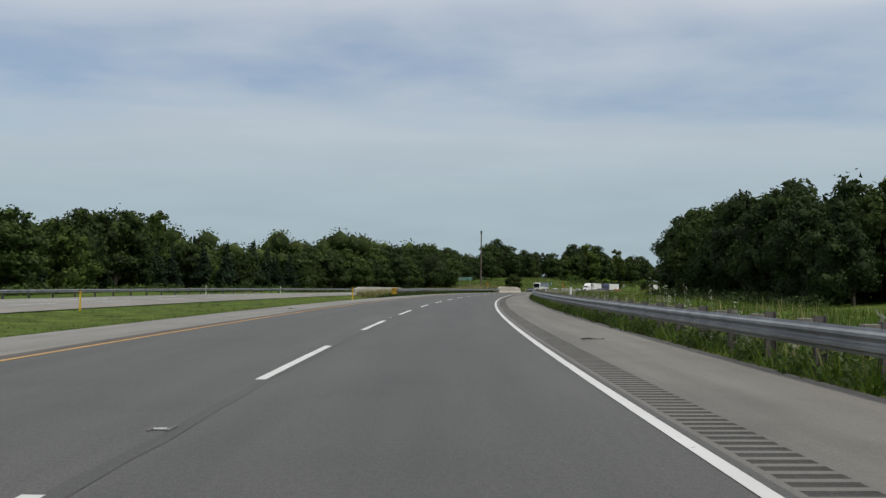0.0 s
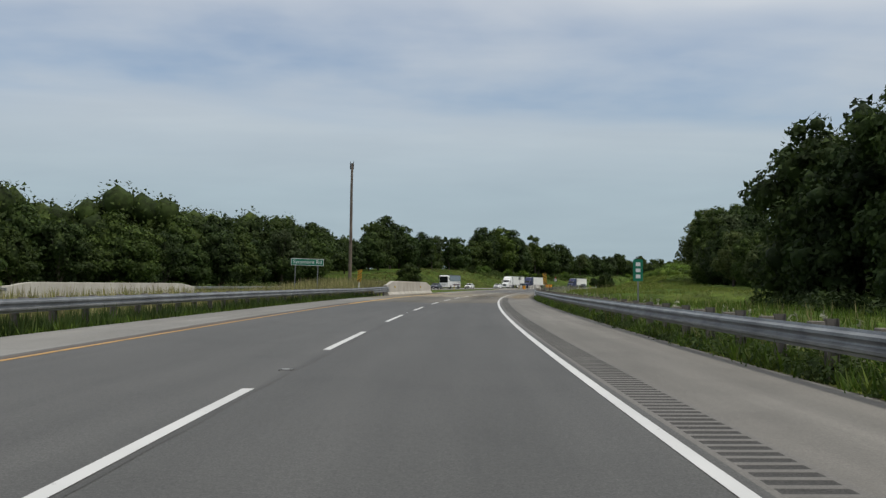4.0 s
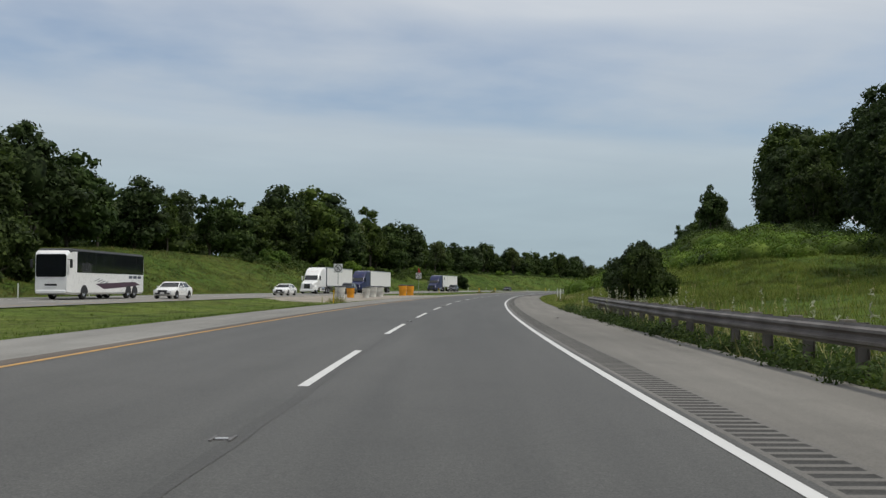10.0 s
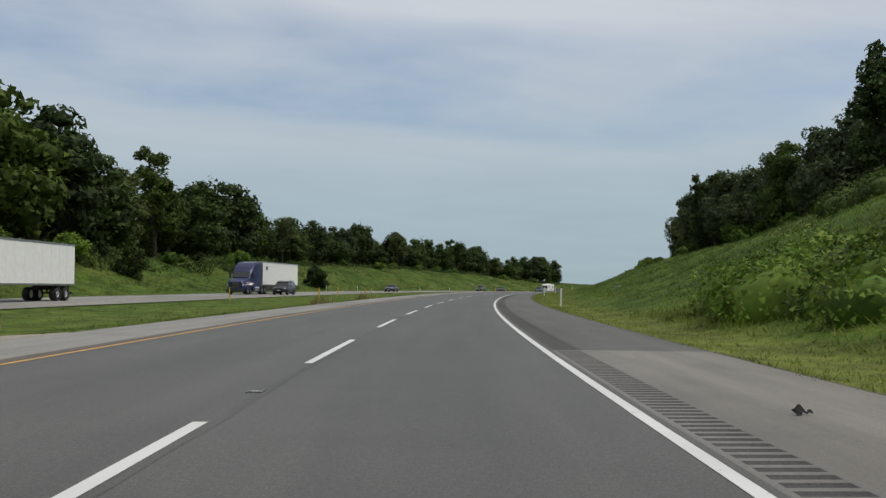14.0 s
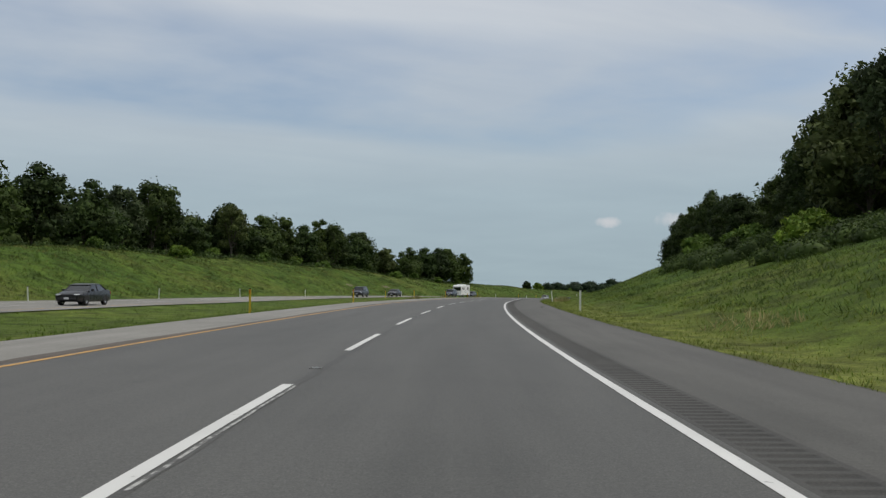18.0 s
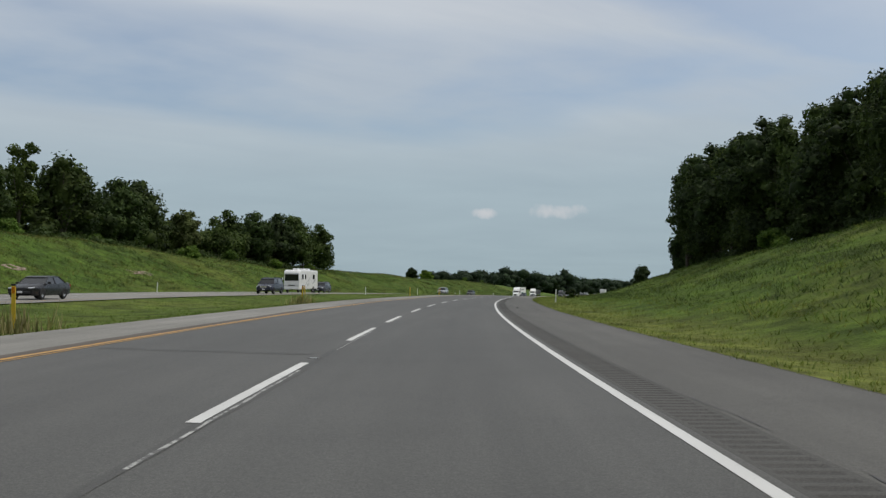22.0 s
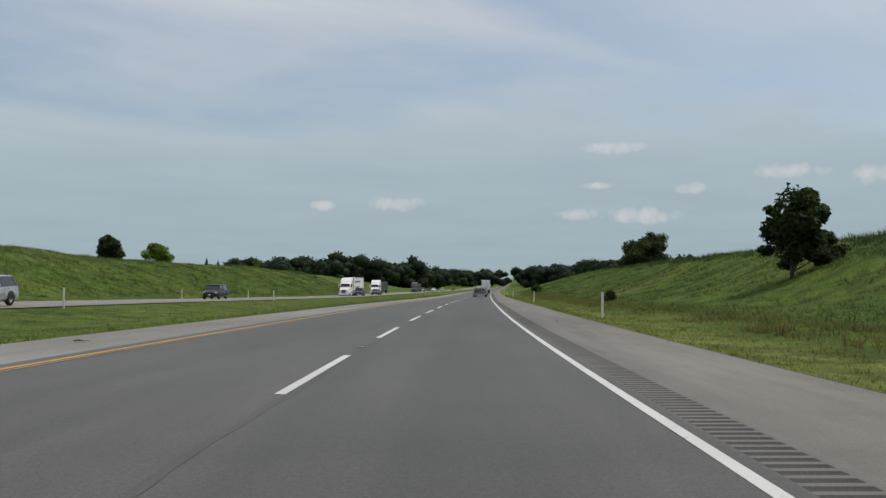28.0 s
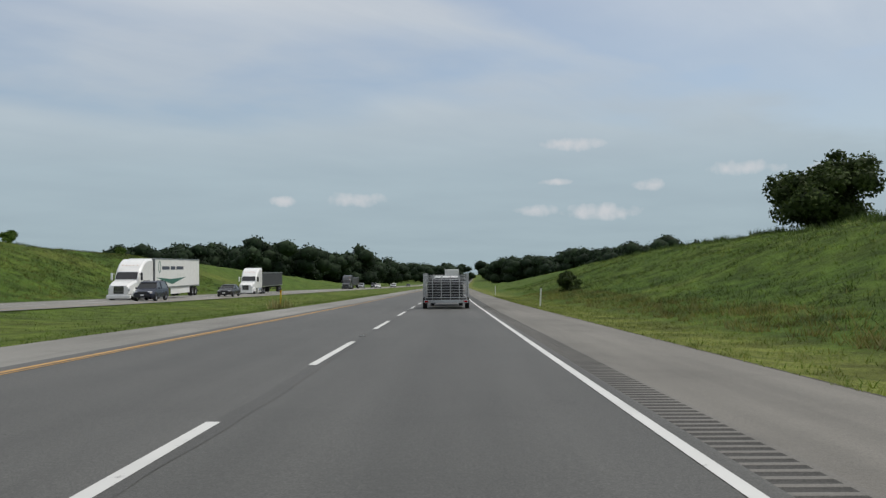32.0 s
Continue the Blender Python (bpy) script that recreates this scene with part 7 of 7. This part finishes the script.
for s, u, h, k in ((92, 32, 10.2, "near_b"), (98, 31, 10.8, "near_a"), (105, 33, 12.2, "near_c"), (112, 31.5, 13.4, "near_a"), (102, 41, 14.5, "oak_a"), (113, 40, 15.5, "oak_c"),
                   (432, 42, 13, "near_b"), (441, 45, 16, "near_c"), (450, 41, 15, "near_a"), (464, 42.5, 20.5, "near_c"), (456, 46, 19, "near_a"), (473, 45, 14, "near_b"), (412, 46, 16, "near_a"), (398, 44, 17, "near_b"), (384, 44, 17, "near_c"), (376, 47, 19, "near_a"), (425, 50, 20, "near_a"),
                   (499, 35.1, 16.4, "lone"),
                   (511, 37, 12.5, "near_d"), (520, 36, 12.3, "near_d"), (528, 35, 12, "near_c"), (537, 34.5, 11.6, "near_d"), (547, 34, 11.2, "near_d"), (556, 32.5, 11.5, "near_d"), (565, 31.5, 13, "near_c"), (574, 33, 13, "near_d"), (584, 34.5, 12.5, "near_a"), (593, 35, 12, "near_b"),
                   (601, 33.5, 13, "near_d"), (609, 32, 14.5, "open"), (617, 32.5, 15, "near_d"), (626, 34, 15, "near_a"), (634, 33.5, 11.8, "near_c"), (642, 33, 9.8, "open"), (652, 33.5, 9, "near_b"), (660, 30.5, 7.4, "near_a"), (668, 30.5, 7.8, "near_b"), (677, 31, 8.2, "near_b"),
                   (686, 32, 10.2, "near_a"), (694, 31.5, 11.9, "near_b"), (702, 31, 11.6, "near_a"), (711, 31.5, 11.4, "near_c"), (720, 31, 11.8, "near_a"), (729, 31, 12.6, "near_b"), (738, 31.5, 12.9, "near_a"), (748, 31, 14.0, "near_c"), (758, 30.5, 14.5, "near_a"),
                   (767, 31, 14.5, "near_b"), (777, 30.5, 15.8, "near_a"), (786, 31, 16.8, "near_c"), (796, 31.0, 17.3, "near_a"), (803, 31.0, 17.9, "near_b")):
    plant(k, s, u, h)
# scrub on the right bank
for s, u, h, k in ((360.5, 11.0, 4.0, "bush_near"), (365, 11.2, 4.6, "bush_near"), (370, 11.6, 4.0, "bush_near")):
    plant(k, s, u, h, wide=0.75)


def thicket(name, spots, per, size, mat, label, seed, mounded=False):
    """Low tangled growth in mounds that run into one another."""
    rg2 = np.random.RandomState(seed)
    lobes = []
    for s, u, r in spots:
        p = at(s, u, ground_z(s, u) + r * 0.1)
        lobes.append(((p.x, p.y, p.z), (r * rg2.uniform(0.9, 1.5), r * rg2.uniform(0.9, 1.5), r * rg2.uniform(0.55, 0.95))))
    v, f = leafy(rg2, lobes, per * len(lobes), size, 0.1, 0.8, 0.72) if mounded else foliage(rg2, lobes, per * len(lobes), size, 0.1, 0.45)
    tagged(new(name, raw_mesh(name, v, f, mat)), label, "thicket", kind="stuff")


spread_ = []
for i in range(420):
    s = 384 + 65 * rg.rand() ** 0.9
    low = np.interp(s, [384, 400, 412, 425, 440, 449], [26, 18, 12.5, 9.8, 9.4, 10])
    high = np.interp(s, [384, 420, 430, 440, 449], [36, 36, 27, 18, 12.5])
    spread_.append((s, rg.uniform(low, high), 0.55 + 1.5 * rg.rand() ** 1.6))
thicket("bank_scrub", spread_[:270], 420, 0.16, LEAF_BUSH, "bright green tangled scrub over the bank", 31, True)
thicket("bank_scrub", spread_[270:], 420, 0.16, LEAF_MID, "dark green brambles among the scrub", 32, True)
thicket("crest_scrub", [(rg.uniform(450, 463), rg.uniform(25, 33), rg.uniform(1.1, 2.0)) for i in range(56)], 520, 0.19, LEAF_MID, "mounded dark shrubs on the crest of the bank", 51, True)
thicket("crest_scrub", [(rg.uniform(462, 474), rg.uniform(22, 29), rg.uniform(0.9, 1.6)) for i in range(30)], 420, 0.18, LEAF_MID, "dark shrubs below the crest of the bank", 52, True)
thicket("crest_scrub", [(rg.uniform(450, 506), rg.uniform(29.5, 36), rg.uniform(0.7, 1.6)) for i in range(80)], 300, 0.2, LEAF_MID, "undergrowth along the crest below the trees", 47, True)
thicket("bank_scrub", [(rg.uniform(588, 652), rg.uniform(19.5, 33), rg.uniform(0.7, 1.7)) for i in range(190)], 380, 0.19, LEAF_MID, "leafy scrub hanging on the bank's upper slope", 33, True)
thicket("crest_scrub", [(rg.uniform(372, 505), rg.uniform(33, 41), rg.uniform(0.8, 1.9)) for i in range(170)], 240, 0.24, LEAF_MID, "scrub along the crest under the trees", 34)
thicket("crest_scrub", [(s, 30.5 + rg.uniform(-1.5, 3), rg.uniform(0.7, 1.5)) for s in np.arange(655, 812, 1.6)], 240, 0.24, LEAF_DARK, "dark undergrowth along the wood's foot", 35)
thicket("wood_edge_scrub", [(rg.uniform(100, 330), rg.uniform(-57, -52.5), rg.uniform(0.8, 1.8)) for i in range(150)], 130, 0.34, LEAF_MID, "undergrowth along the left wood's foot", 36)
thicket("wood_edge_scrub", [(rg.uniform(465, 610), rg.uniform(-61, -49), rg.uniform(0.8, 1.9)) for i in range(200)], 130, 0.34, LEAF_MID, "scrub under the trees of the far bank", 37)
thicket("wood_edge_scrub", [(rg.uniform(620, 890), rg.uniform(-66, -57), rg.uniform(0.7, 1.5)) for i in range(200)], 110, 0.34, LEAF_MID, "scrub along the far bank's crest", 38)
thicket("wood_edge_scrub", [(rg.uniform(88, 216), rg.uniform(23.5, 30), rg.uniform(0.8, 1.8)) for i in range(185)], 240, 0.25, LEAF_DARK, "dark undergrowth along the wood's edge", 39)
for s in np.arange(492, 560, 6.0):
    plant(("bush_a", "bush_c")[int(s) % 2], s, 33 + rg.uniform(-2, 3), rg.uniform(2.2, 4.2))
for i in range(12):
    plant(("bush_b", "bush_c", "bush_a")[i % 3], rg.uniform(592, 648), rg.uniform(20, 33), rg.uniform(2.0, 3.8))
for s, u, h, k in ((660, 33, 3.5, "bush_c"), (676, 32, 3.2, "bush_c"), (684, 31, 3.0, "bush_c"), (728, 29, 3.2, "bush_c"), (735, 28, 3.4, "bush_c"), (716, 28, 2.6, "bush_a"), (745, 27, 2.4, "bush_a"), (771, 9.3, 1.35, "bush_c"), (920, 12.4, 1.35, "bush_c"),
                   (1047, 11.8, 2.4, "bush_c")):
    plant(k, s, u, h)
plant("near_c", 811, 27.7, 18.7, wide=0.93, label="tall dark leafy tree ending the row above the road")
plant("spreading", 829, 29.0, 6.6, wide=0.85, label="small dark round tree on the slope")
plant("pear", 897, 21.3, 6.6, wide=1.15, label="dense upright dark tree on the grass slope")
plant("bush_c", 900, 24.5, 2.6)
plant("spreading", 1041, 36.3, 8.2, wide=1.12, label="low wide dark tree on the crest of the bank")


# far woods, too many to count
def far_wood(name, spots, count, size, mat, label, core=0.0):
    rg2 = np.random.RandomState(len(spots))
    vs, fs, base = [], [], 0
    for s, u, h, w in spots:
        p = stand(s, u).translation
        lobes = [((p.x + rg2.uniform(-0.5, 0.5) * w, p.y + rg2.uniform(-0.5, 0.5) * w, p.z + h * (0.15 + 0.7 * rg2.rand())), (w * 0.42, w * 0.42, h * 0.24)) for _ in range(7)]
        v, f = leafy(rg2, lobes, count, size, 0.1, core) if core else foliage(rg2, lobes, count, size, 0.1)
        vs.append(v)
        fs.append(f + base)
        base += len(v)
    tagged(new(name, raw_mesh(name, np.concatenate(vs), np.concatenate(fs), mat)), label, "wood", kind="stuff")


belts = []
for i in range(90):
    s = rg.uniform(1340, 1510)
    belts.append((s, -np.interp(s, [1340, 1510], [74, 40]) - rg.uniform(0, 50), rg.uniform(14, 18.5), rg.uniform(10, 15)))
belts.append((1500, -57, 22.5, 9))
for i in range(34):
    belts.append((rg.uniform(1330, 1420), rg.uniform(-150, -85), rg.uniform(12.5, 17), rg.uniform(10, 15)))
for i in range(40):
    s = rg.uniform(1510, 2050)
    belts.append((s, -np.interp(s, [1510, 2050], [62, 36]) - rg.uniform(0, 60), rg.uniform(16, 21), rg.uniform(12, 18)))
for i in range(80):
    s = rg.uniform(1340, 1660)
    belts.append((s, np.interp(s, [1340, 1440, 1660], [75, 46, 22]) + rg.uniform(0, 60), rg.uniform(14, 19), rg.uniform(11, 16)))
for i in range(24):
    belts.append((rg.uniform(1640, 2100), rg.uniform(24, 90), rg.uniform(17, 22), rg.uniform(12, 18)))
for i in range(46):
    belts.append((rg.uniform(2080, 2250), rg.uniform(-160, 160), rg.uniform(19, 25), rg.uniform(16, 22)))
far_wood("far_woods", belts, 700, 1.05, LEAF_CONIFER, "dark green woods closing the far end of the valley", 0.85)
hedge = [(rg.uniform(-280, 1000), rg.uniform(-150, -105), rg.uniform(11, 15), rg.uniform(12, 18)) for i in range(80)]
hedge += [(rg.uniform(-140, 265), rg.uniform(-92, -71), rg.uniform(12.0, 15.2), rg.uniform(8, 12)) for i in range(76)]
hedge += [(rg.uniform(265, 345), rg.uniform(-92, -71), rg.uniform(15.2, 19.2), rg.uniform(8, 12)) for i in range(36)]
hedge += [(rg.uniform(352, 900), rg.uniform(-90, -76), rg.uniform(8.5, 12), rg.uniform(8, 12)) for i in range(85)]
hedge += [(rg.uniform(112, 214), rg.uniform(46, 62), rg.uniform(12.5, 15.5), rg.uniform(9, 13)) for i in range(34)]
hedge += [(rg.uniform(222, 372), rg.uniform(47, 66), rg.uniform(10, 13.5), rg.uniform(9, 13)) for i in range(42)]
hedge += [(rg.uniform(555, 815), rg.uniform(41, 58), rg.uniform(10, 12.5), rg.uniform(8, 12)) for i in range(60)]
hedge += [(rg.uniform(-200, 900), rg.uniform(75, 110), rg.uniform(13, 17), rg.uniform(13, 18)) for i in range(60)]
far_wood("deep_woods", hedge, 1000, 0.64, LEAF_DARK, "deep dark woods behind the first trees", 0.72)


# ---- grass and weeds ----


def tufts(name, ss, us, zs, blades, height, width, mat, label, lean=0.45, seed=3, rise=1.0):
    """Grass tufts of pointed blades at the places given; one triangle a blade."""
    rg3 = np.random.RandomState(seed)
    n = len(ss)
    x, y, _ = spot(ss, us)
    base = np.stack([x, y, road_z(ss) + zs - 0.03], 1)
    base = np.repeat(base, blades, 0)
    m = len(base)
    hs = np.repeat(height * (0.55 + 0.8 * rg3.rand(n)), blades) * (0.6 + 0.5 * rg3.rand(m))
    spread = np.repeat(width * (0.6 + 0.8 * rg3.rand(n)), blades)
    a = rg3.rand(m) * 6.283
    r = spread * np.sqrt(rg3.rand(m))
    root = base + np.stack([np.cos(a) * r, np.sin(a) * r, np.zeros(m)], 1)
    b = rg3.rand(m) * 6.283
    side = np.stack([np.cos(b), np.sin(b), np.zeros(m)], 1) * (0.010 + 0.030 * hs)[:, None]
    tilt = np.stack([np.cos(b + 1.6), np.sin(b + 1.6), np.zeros(m)], 1) * (lean * hs * (0.35 + 0.65 * rg3.rand(m)))[:, None]
    tip = root + tilt + np.array([0, 0, rise]) * hs[:, None]
    v = np.stack([root - side, root + side, tip], 1).reshape(-1, 3)
    f = np.arange(m * 3).reshape(m, 3)
    return tagged(new(name, raw_mesh(name, v, f, mat)), label, "grass", kind="stuff")


rs = np.random.RandomState(12)


def scatter(n, s0, s1, u0, u1, power=1.0):
    return rs.uniform(s0, s1, n), u0 + (u1 - u0) * rs.rand(n) ** power


ok = lambda s: ~((s > 199) & (s < 237))
s, u = scatter(42000, -10, 1060, 4.42, 7.4, 1.1)
u = np.where(s > 240, u + 0.26, u)
k = ok(s)
tufts("verge_grass", s[k], u[k], turf(s[k], u[k]), 4, 0.16, 0.10, VERGE_BLADES, "short green mown grass along the shoulder", 1.0, 3, 0.7)
s, u = scatter(15000, 0, 1060, 7.0, 11, 1.0)
tufts("verge_grass", s, u, turf(s, u), 5, 0.24, 0.18, VERGE_BLADES, "green and straw verge grass at the bank's foot", 1.1, 4, 0.6)
s, u = scatter(80000, 345, 1120, 9.5, 34, 1.1)
tufts("bank_grass", s, u, turf(s, u), 4, 0.38, 0.24, BANK_BLADES, "rough green grass on the bank", 1.3, 5, 0.45)
s, u = scatter(16000, 20, 1100, -12.2, -8.85, 1.4)
k = ok(s) & ~((s > 390) & (s < 440))
tufts("median_grass", s[k], u[k], turf(s[k], u[k]), 4, 0.17, 0.12, BANK_BLADES, "green grass at the median's edge", 1.0, 6, 0.7)
s, u = scatter(26000, 20, 1100, -23.2, -12, 1.0)
k = ~((s > 390) & (s < 440))
tufts("median_grass", s[k], u[k], turf(s[k], u[k]), 4, 0.24, 0.20, BANK_BLADES, "green grass in the shallow median", 1.1, 7, 0.55)
s, u = scatter(30000, 330, 1130, -60, -37.3, 1.0)
tufts("bank_grass", s, u, turf(s, u), 4, 0.45, 0.35, BANK_BLADES, "rough grass on the far bank", 1.3, 8, 0.45)
s, u = scatter(11000, 345, 500, -58, -38, 1.0)
tufts("bank_grass", s, u, turf(s, u), 4, 0.5, 0.3, OLIVE_BLADES, "olive and straw grass on the far bank", 1.1, 48, 0.6)
# clumps of darker and paler growth that mottle the banks
def clumps(name, n, each, reach, s0, s1, u0, u1, blades, height, width, mat, label, lean, seed, rise):
    cs, cu = scatter(n, s0, s1, u0, u1)
    r = reach * (0.4 + 0.9 * rs.rand(n))
    s = np.repeat(cs, each) + rs.normal(size=n * each) * np.repeat(r, each) * 1.5
    u = np.repeat(cu, each) + rs.normal(size=n * each) * np.repeat(r, each)
    u = np.clip(u, min(u0, u1), max(u0, u1))
    tufts(name, s, u, turf(s, u), blades, height, width, mat, label, lean, seed, rise)


clumps("bank_weeds", 2600, 16, 0.8, 345, 1115, 10.5, 34, 4, 0.42, 0.22, WEED_GREEN, "low dark green weeds dotting the bank", 1.1, 41, 0.6)
clumps("bank_weeds", 400, 16, 1.0, 345, 1115, 9.5, 34, 4, 0.45, 0.25, VERGE_BLADES, "pale yellowish grass clumps on the bank", 1.1, 42, 0.6)
clumps("bank_weeds", 260, 22, 0.7, 820, 1110, 28, 35, 4, 0.75, 0.22, WEED_GREEN, "rank weeds along the crest", 0.7, 43, 0.8)
clumps("bank_weeds", 2300, 16, 1.2, 340, 1130, -60, -40, 4, 0.55, 0.35, WEED_GREEN, "weeds dotting the far bank", 1.1, 44, 0.6)
clumps("bank_weeds", 1500, 16, 1.6, 340, 1130, -60, -39, 4, 0.5, 0.35, OLIVE_BLADES, "olive straw-tinted grass on the far bank", 1.1, 46, 0.55)
clumps("foot_grass", 420, 16, 0.7, 780, 1060, 8.4, 12.5, 5, 0.36, 0.16, OLIVE_BLADES, "brownish seeding grass at the bank's foot", 0.9, 77, 0.7)
clumps("mound_weeds", 700, 16, 0.8, 388, 455, 7.6, 20, 4, 0.42, 0.2, VERGE_BLADES, "bright yellowish grass on the bank's lower slope", 1.1, 55, 0.6)
clumps("mound_weeds", 1300, 16, 0.9, 348, 412, 7.6, 26, 4, 0.5, 0.22, VERGE_BLADES, "pale green growth on the mound", 1.0, 45, 0.65)
# tall straw grass round the bridge and along the rails
s, u = scatter(8500, 135, 236, -21.5, -10.4, 1.0)
tufts("tall_grass", s, u, turf(s, u), 5, 1.05, 0.25, TALL_BLADES, "tall straw-coloured grass in the median", 0.3, 9)
def rank_weeds(a, b, n, label, seed):
    s, u = scatter(n, a, b, 4.85, 6.6, 1.6)
    thicket("rank_weeds", [(p, q, 0.18 + 0.28 * e) for p, q, e in zip(s, u, rs.rand(n))], 60, 0.075, WEED_GREEN, label, seed)


rank_weeds(-5, 199, 1700, "rank green weeds behind the guardrail", 10)
def rail_weeds(a, b, n, seed):
    s, u = scatter(n, a, b, 4.72, 5.25, 1.0)
    thicket("rank_weeds", [(p, q, 0.20 + 0.24 * e) for p, q, e in zip(s, u, rs.rand(n))], 60, 0.07, WEED_GREEN, "dark weeds standing round the rail posts", seed)


rail_weeds(-5, 199, 1500, 51)
s, u = scatter(5200, -5, 199, 4.55, 6.2, 1.2)
tufts("rail_grass", s, u, turf(s, u), 6, 0.46, 0.16, BANK_BLADES, "rank green grass under the guardrail", 0.7, 75, 0.8)
s, u = scatter(2200, 240, 348, 4.95, 6.4, 1.2)
tufts("rail_grass", s, u, turf(s, u), 6, 0.36, 0.16, BANK_BLADES, "rank green grass under the curve's guardrail", 0.8, 76, 0.8)
rail_weeds(238, 348, 450, 52)
rank_weeds(236, 350, 1100, "rank green weeds under the curve's guardrail", 11)
s, u = scatter(1500, -5, 350, 4.75, 8.0, 0.8)
s = s[ok(s)]
u = u[:len(s)]
tufts("tall_grass", s, u, turf(s, u), 5, 0.6, 0.22, TALL_BLADES, "seeding grass among the weeds", 0.7, 12, 0.8)
s, u = scatter(4200, -5, 215, 7, 30, 1.2)
tufts("field_grass", s, u, turf(s, u), 5, 0.55, 0.4, BANK_BLADES, "tall green field grass behind the guardrail", 0.6, 12)
s, u = scatter(500, -5, 215, 7, 30, 1.2)
tufts("field_grass", s, u, turf(s, u), 5, 0.7, 0.3, TALL_BLADES, "straw-coloured seed heads in the field", 0.35, 72)
s, u = scatter(12000, 200, 400, 6.5, 34, 1.1)
tufts("field_grass", s, u, turf(s, u), 5, 0.42, 0.3, VERGE_BLADES, "tall green field grass", 0.9, 13)
for a, b, c, d, n in ((636, 640.5, 6.3, 7.6, 150), (386, 392, 6.5, 7.9, 90)):
    s, u = scatter(n, a, b, c, d, 0.9)
    tufts("straw_clump", s, u, turf(s, u), 6, 0.62, 0.3, TALL_BLADES, "clump of dry straw-coloured grass beside a post", 0.45, 61, 0.9)
s, u = scatter(4200, 98, 206, -11.0, -9.15, 1.0)
tufts("rail_weeds", s, u, turf(s, u), 6, 0.50, 0.2, WEED_GREEN, "green weeds along the median rail", 0.6, 14)
s, u = scatter(2600, 98, 206, -10.6, -8.95, 1.0)
tufts("rail_weeds", s, u, turf(s, u), 5, 0.34, 0.2, BANK_BLADES, "green grass under the median rail", 0.8, 74, 0.8)
s, u = scatter(1200, 330, 400, 7.0, 13, 1.0)
tufts("tall_grass", s[:300], u[:300], turf(s[:300], u[:300]), 5, 0.42, 0.22, TALL_BLADES, "straw-coloured grass behind the rail's end", 0.35, 15)
for a, b, n in ((560, 566, 60),):
    s, u = scatter(n, a, b, 7.4, 9.5, 1.0)
    tufts("tall_grass", s, u, turf(s, u), 5, 0.5, 0.2, TALL_BLADES, "dry straw-coloured grass at the bank's foot", 0.9, 16 + n, 0.6)
# tufts round the posts and drums in the median
for c, (s0, u0) in enumerate(((384, -14.5), (649, -10.9), (678, -11), (716, -11.2), (503, -11), (447, -16.3), (1012, -10.9), (482, -10.9))):
    s, u = s0 + rs.normal(size=60) * 0.8, u0 + rs.normal(size=60) * 0.4
    tufts("tall_grass", s, u, turf(s, u), 4, 0.65, 0.12, TALL_BLADES, "unmown straw-coloured tuft round a post", 0.4, 40 + c)


def stalks(name, ss, us, height, mat, label, seed):
    """Upright flowering stalks: a thin stem with small pale sprays up its length."""
    rg4 = np.random.RandomState(seed)
    vs, fs, base = [], [], 0
    for s0, u0 in zip(ss, us):
        x, y, _ = spot(s0, u0)
        z = float(road_z(s0)) + ground_z(s0, u0) - 0.05
        h = height * rg4.uniform(0.55, 1.15)
        lx, ly = rg4.uniform(-0.12, 0.12, 2) * h
        n = 26
        t = 0.25 + 0.75 * rg4.rand(n)
        p = np.stack([x + lx * t + rg4.normal(size=n) * 0.05 * (1.2 - t), y + ly * t + rg4.normal(size=n) * 0.05 * (1.2 - t), z + h * t], 1)
        d = rg4.normal(size=(n, 3)) * 0.03
        e = rg4.normal(size=(n, 3)) * 0.028
        v = np.stack([p - d, p + e, p + d], 1).reshape(-1, 3)
        stem = np.array([[x - 0.008, y, z], [x + 0.008, y, z], [x + lx, y + ly, z + h]])
        stem2 = np.array([[x, y - 0.008, z], [x, y + 0.008, z], [x + lx, y + ly, z + h]])
        v = np.concatenate([v, stem, stem2])
        m = len(v) // 3
        fs.append(np.arange(m * 3).reshape(m, 3) + base)
        vs.append(v)
        base += len(v)
    return tagged(new(name, raw_mesh(name, np.concatenate(vs), np.concatenate(fs), mat)), label, "weeds", kind="stuff")


s, u = scatter(420, 4, 198, 4.9, 7.5)
stalks("flowering_weeds", s, u, 0.85, WEED_PALE, "pale flowering weed stalks behind the guardrail", 1)
s, u = scatter(200, 238, 345, 5.1, 8.5)
stalks("flowering_weeds", s, u, 1.2, WEED_PALE, "pale flowering weed stalks along the curve's guardrail", 2)
s, u = scatter(45, 25, 130, 5.2, 8.5)
stalks("flowering_weeds", s, u, 1.3, WEED_PALE, "tall pale flowering weed stalks above the guardrail", 3)
s, u = scatter(110, 240, 360, 8, 26)
stalks("yellow_weeds", s, u, 1.3, TALL_BLADES, "yellowish weeds standing in the field", 4)

# bare scrapes in the far bank
for s0, u0, w, l in ((770, -46, 2.4, 8), (742, -45.5, 1.6, 5), (503, 12.5, 1.1, 4.5)):
    ss, uu = np.linspace(s0 - l / 2, s0 + l / 2, 26), np.linspace(u0 - w / 2, u0 + w / 2, 16)
    structure("bare_scrape", grid("bare_scrape", ss, uu, lambda a, b: turf(a, b) + 0.10 - 0.25 * (((a - s0) / (l / 2)) ** 2 + ((b - u0) / (w / 2)) ** 2) ** 1.2 * 0.5 - 0.07 * np.abs(np.sin(a * 2.3 + b) + np.sin(b * 4.1 - a)), BARE_SOIL), "bare pinkish soil scrape in the grass bank", "bare soil")
